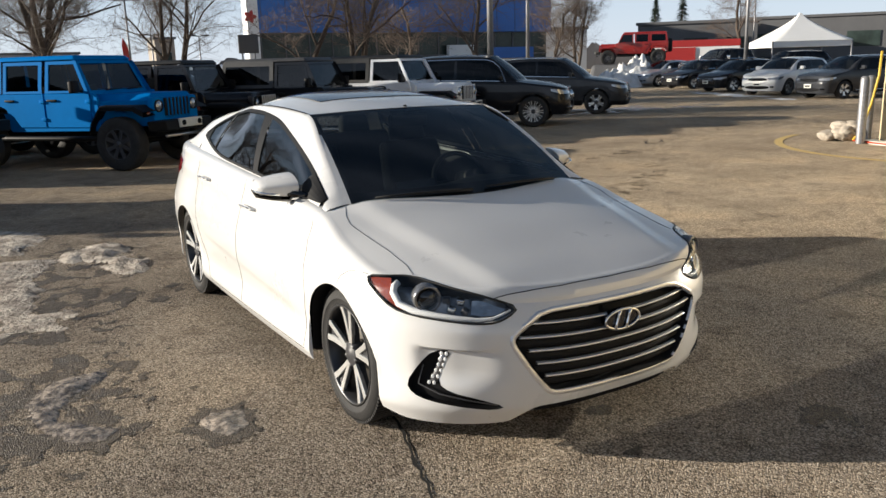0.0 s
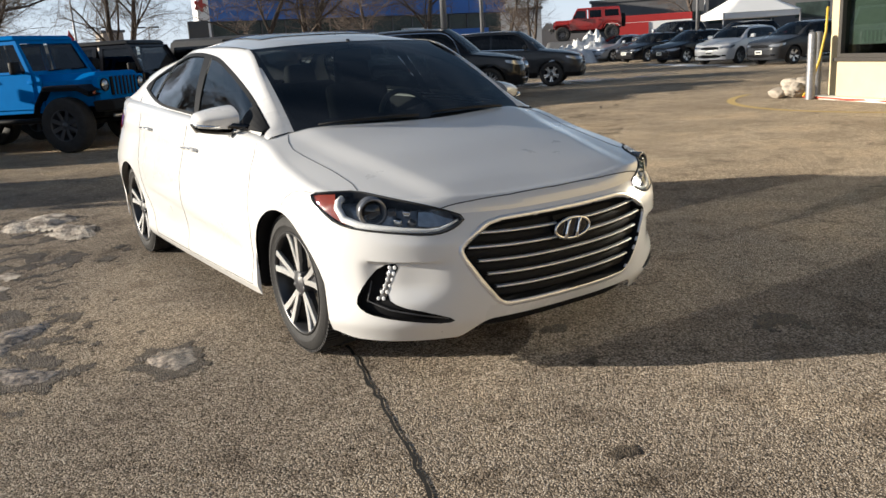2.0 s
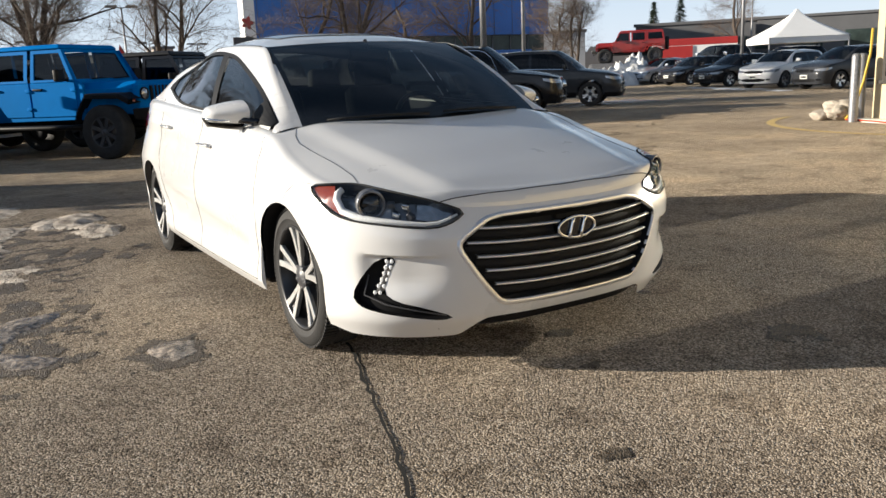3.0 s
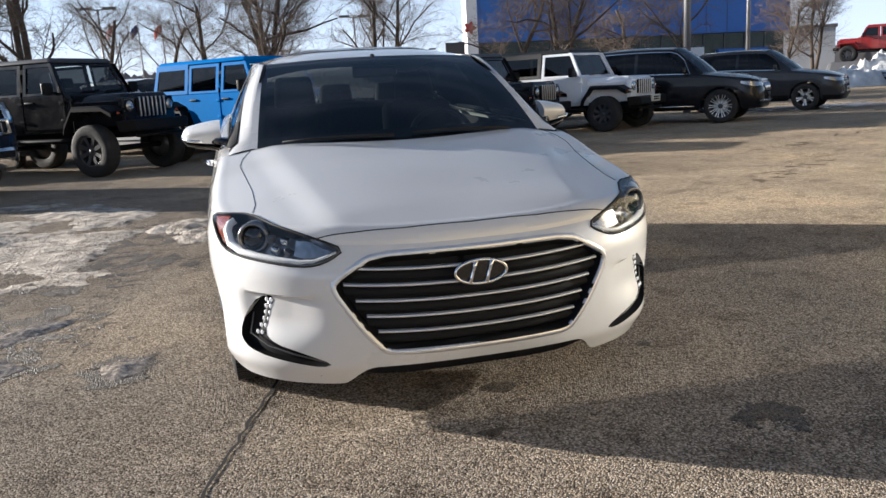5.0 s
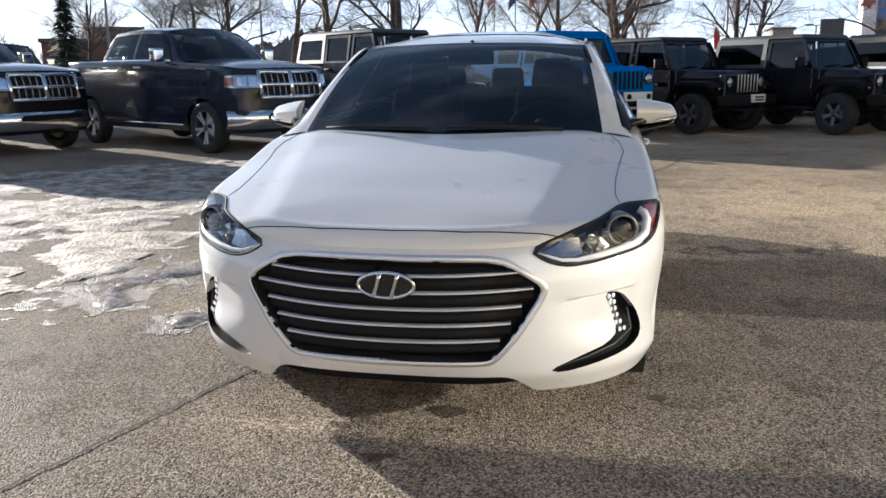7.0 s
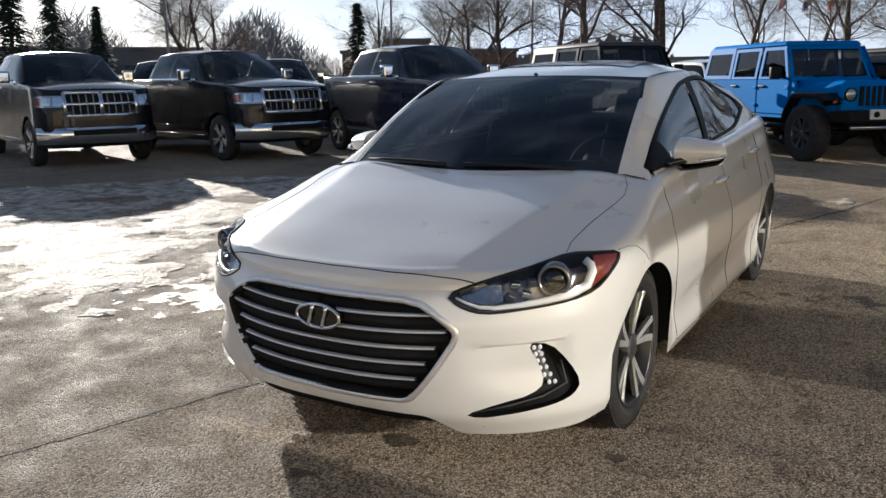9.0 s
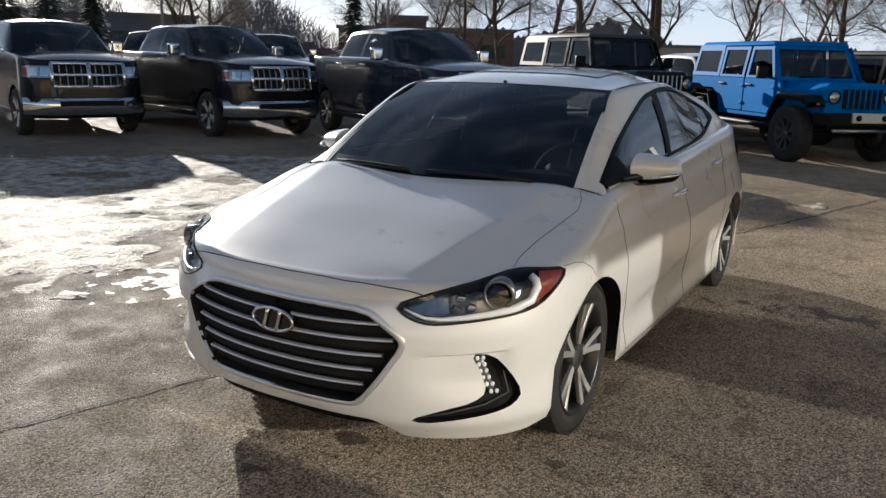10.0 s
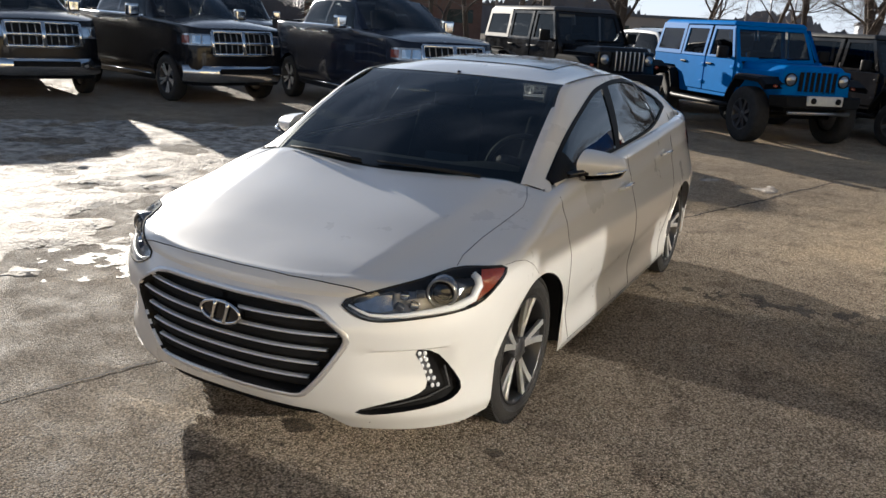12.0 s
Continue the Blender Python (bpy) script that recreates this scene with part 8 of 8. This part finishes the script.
for x in (-0.3, 0.3):
    bm = bmesh.new()
    tube(bm, [(x, 0.05, -0.2), (x, 0.05, 2.4)], 0.04, 6)
    part("post", bm, GALV, s)


# ---- bare trees ----
BARK = material("grey-brown bark", (0.075, 0.058, 0.046), 0.9, vary=0.3, scale=6, bump=0.5, bump_scale=30)
TWIG = material("fine twigs", (0.15, 0.118, 0.098), 0.9, vary=0.25, scale=3)
NEEDLES = material("dark spruce needles", (0.025, 0.045, 0.028), 0.9, vary=0.35, scale=4)


def limb_points(rnd, p, d, length, bend, up, n):
    pts = [p.copy()]
    for _ in range(n):
        d = (d + Vector((rnd.gauss(0, bend), rnd.gauss(0, bend), rnd.gauss(0, bend) + up))).normalized()
        p = p + d * (length / n)
        pts.append(p)
    return pts, d


def bare_tree(x, y, h, seed, trunks=1, spread=0.55, r=None, lean=(0, 0), depth=5, label="bare deciduous tree in winter", fork=0.28):
    rnd = random.Random(seed)
    t = thing("bare_tree", label, "tree", "bare trees", m=pose(x, y, ground_z(x, y) - 0.05))
    wood, twig = bmesh.new(), bmesh.new()
    r = r or h * 0.017

    def grow(p, d, length, rad, level):
        n = 5 if level < 2 else 3
        pts, end = limb_points(rnd, p, d, length, 0.10 + 0.05 * level, 0.03 if level else 0.02, n)
        radii = [rad * (1 - 0.55 * i / n) for i in range(n + 1)]
        bm, sides = (wood, 7 if level == 0 else 5) if level < 2 else (twig, 3)
        tube(bm, pts, radii, sides, caps=level == 0)
        if level >= depth:
            return
        kids = (7, 7, 8, 7, 4)[level] + rnd.randint(0, 1)
        for k in range(kids):
            u = fork + (1 - fork) * (k + rnd.random()) / kids if level == 0 else 0.18 + 0.80 * (k + rnd.random() * 0.8) / kids
            i = min(n - 1, int(u * n))
            q = pts[i].lerp(pts[i + 1], u * n - i)
            side = Vector((rnd.gauss(0, 1), rnd.gauss(0, 1), rnd.gauss(0.15, 0.45))).normalized()
            nd = (end * (0.55 if level else 0.75) + side * (spread + 0.35 * rnd.random())).normalized()
            grow(q, nd, length * rnd.uniform(0.50, 0.74) * (1.0 - 0.25 * u), max(0.004, radii[i] * rnd.uniform(0.34, 0.52)), level + 1)

    for k in range(trunks):
        a = 2 * math.pi * k / trunks + rnd.random()
        d = Vector((math.cos(a) * 0.16 * (trunks > 1) + lean[0], math.sin(a) * 0.16 * (trunks > 1) + lean[1], 1)).normalized()
        grow(Vector((0.12 * math.cos(a) * (trunks > 1), 0.12 * math.sin(a) * (trunks > 1), 0)), d, h * 0.62, r, 0)
    part("trunk", wood, BARK, t)
    part("crown", twig, TWIG, t, "fine bare twigs")


TREES = ((1.16, 33.37, 10.2, 11, 3, 0.60), (6.98, 35.31, 8.7, 12, 2, 0.45), (-8.92, 25.80, 10.2, 13, 1, 0.75), (-7.86, 30.07, 10.7, 14, 2, 0.6), (-6.69, 39.77, 8.7, 15, 1, 0.6), (-1.16, 35.89, 8.7, 16, 1, 0.65),
         (13.00, 35.31, 9.2, 17, 1, 0.65), (14.74, 32.98, 9.2, 18, 2, 0.6), (17.36, 26.68, 7.8, 19, 1, 0.6), (35.79, 44.13, 8.2, 20, 1, 0.5), (37.44, 43.65, 8.7, 21, 2, 0.6), (44.13, 34.34, 9.2, 22, 1, 0.6),
         (-3.88, 44.62, 8.7, 23, 1, 0.6), (-25.90, 42.49, 9.2, 25, 1, 0.65), (-21.34, 39.48, 9.2, 26, 2, 0.6), (-17.36, 36.08, 9.7, 27, 1, 0.7), (-13.19, 32.01, 9.2, 28, 1, 0.65),
         (-32.01, 45.10, 9.2, 29, 1, 0.6), (-35.89, 32.01, 9.7, 30, 2, 0.6), (-40.74, 37.83, 9.7, 31, 1, 0.6), (2.91, 46.56, 8.2, 32, 1, 0.6), (23.28, 42.68, 8.7, 33, 1, 0.65))
for x, y, h, seed, trunks, spread in TREES:
    bare_tree(x, y, h, seed, trunks, spread, depth=4)


def conifer(x, y, h, seed):
    rnd = random.Random(seed)
    t = thing("spruce_tree", "dark green spruce on the horizon", "tree", "spruces", m=pose(x, y, -0.05))
    bm = bmesh.new()
    tube(bm, [(0, 0, 0), (0, 0, h)], [h * 0.02, 0.02], 6)
    part("trunk", bm, BARK, t)
    verts, faces = [], []
    for k in range(900):
        u = rnd.random() ** 0.8
        z = h * (0.10 + 0.90 * u)
        reach = h * 0.22 * (1 - u) * rnd.uniform(0.5, 1.1) + 0.05
        a = rnd.random() * 2 * math.pi
        for q in range(2):
            rr = reach * (0.45 + 0.55 * q)
            c = Vector((rr * math.cos(a), rr * math.sin(a), z - 0.35 * rr))
            d = Vector((math.cos(a), math.sin(a), -0.3)) * rnd.uniform(0.25, 0.5)
            s = Vector((-math.sin(a), math.cos(a), 0)) * rnd.uniform(0.08, 0.2)
            i = len(verts)
            verts += [c - s, c + s, c + d]
            faces.append((i, i + 1, i + 2))
    me = bpy.data.meshes.new("crown")
    me.from_pydata(verts, [], faces)
    me.materials.append(NEEDLES)
    ob = new("crown", me)
    ob.parent = t


for k, (x, y, h) in enumerate(((-36.9, 21.3, 7.3), (-43.6, 28.1, 7.8), (-30.1, 40.3, 6.3), (80.5, 78.1, 9.2), (83.9, 76.6, 10.2), (-48.5, 34.9, 6.8))):
    conifer(x, y, h, 50 + k)


def far_woods():
    """A low band of distant trees all round the lot."""
    rnd = random.Random(77)
    verts, faces = [], []
    for k in range(9000):
        a = rnd.random() * 2 * math.pi
        d = rnd.uniform(135, 250)
        h = rnd.uniform(1.6, 4.2) * (0.8 + 0.4 * math.sin(a * 23) * math.sin(a * 7))
        # a wooded rise to the north-west
        h *= 1 + 1.5 * max(0.0, 1 - abs(((math.degrees(a) + 180) % 360 - 180) + 19) / 17) ** 0.5
        s = Vector((math.cos(a), -math.sin(a), 0)) * rnd.uniform(0.7, 2.4)
        c = Vector((d * math.sin(a), d * math.cos(a), 0))
        i = len(verts)
        verts += [c - s, c + s]
        n = 8
        for m in range(n + 1):
            u = 1 - 2 * m / n
            verts.append(c + s * u * 1.05 + Vector((0, 0, h * (0.35 + 0.65 * math.sqrt(max(0.0, 1 - u * u))) * rnd.uniform(0.82, 1.0))))
        faces.append(tuple(range(i, len(verts))))
    for k in range(1500):
        a = radians(rnd.uniform(-112, -34))
        d = rnd.uniform(72, 120)
        h = rnd.uniform(3.5, 7.5) * d / 90 * (0.8 + 0.3 * math.sin(a * 31))
        side, c = Vector((math.cos(a), -math.sin(a), 0)), Vector((d * math.sin(a), d * math.cos(a), 0))
        for m in range(44):
            u, v = rnd.gauss(0, 0.28), rnd.random()
            p = c + side * u * h * (1.1 - v) + Vector((0, 0, h * v))
            q = p + side * rnd.gauss(0, 0.12) * h + Vector((0, 0, h * rnd.uniform(0.08, 0.25)))
            w = side * h * rnd.uniform(0.002, 0.010)
            i = len(verts)
            verts += [p - w, p + w, q + w * 0.3, q - w * 0.3]
            faces.append((i, i + 1, i + 2, i + 3))
    me = bpy.data.meshes.new("far_woods")
    me.from_pydata(verts, [], faces)
    me.materials.append(material("hazy distant woods", (0.13, 0.125, 0.13), 1.0, vary=0.3, scale=0.05))
    tagged(new("far_woods", me), "hazy band of distant trees and roofs", "woods", kind="stuff")


far_woods()
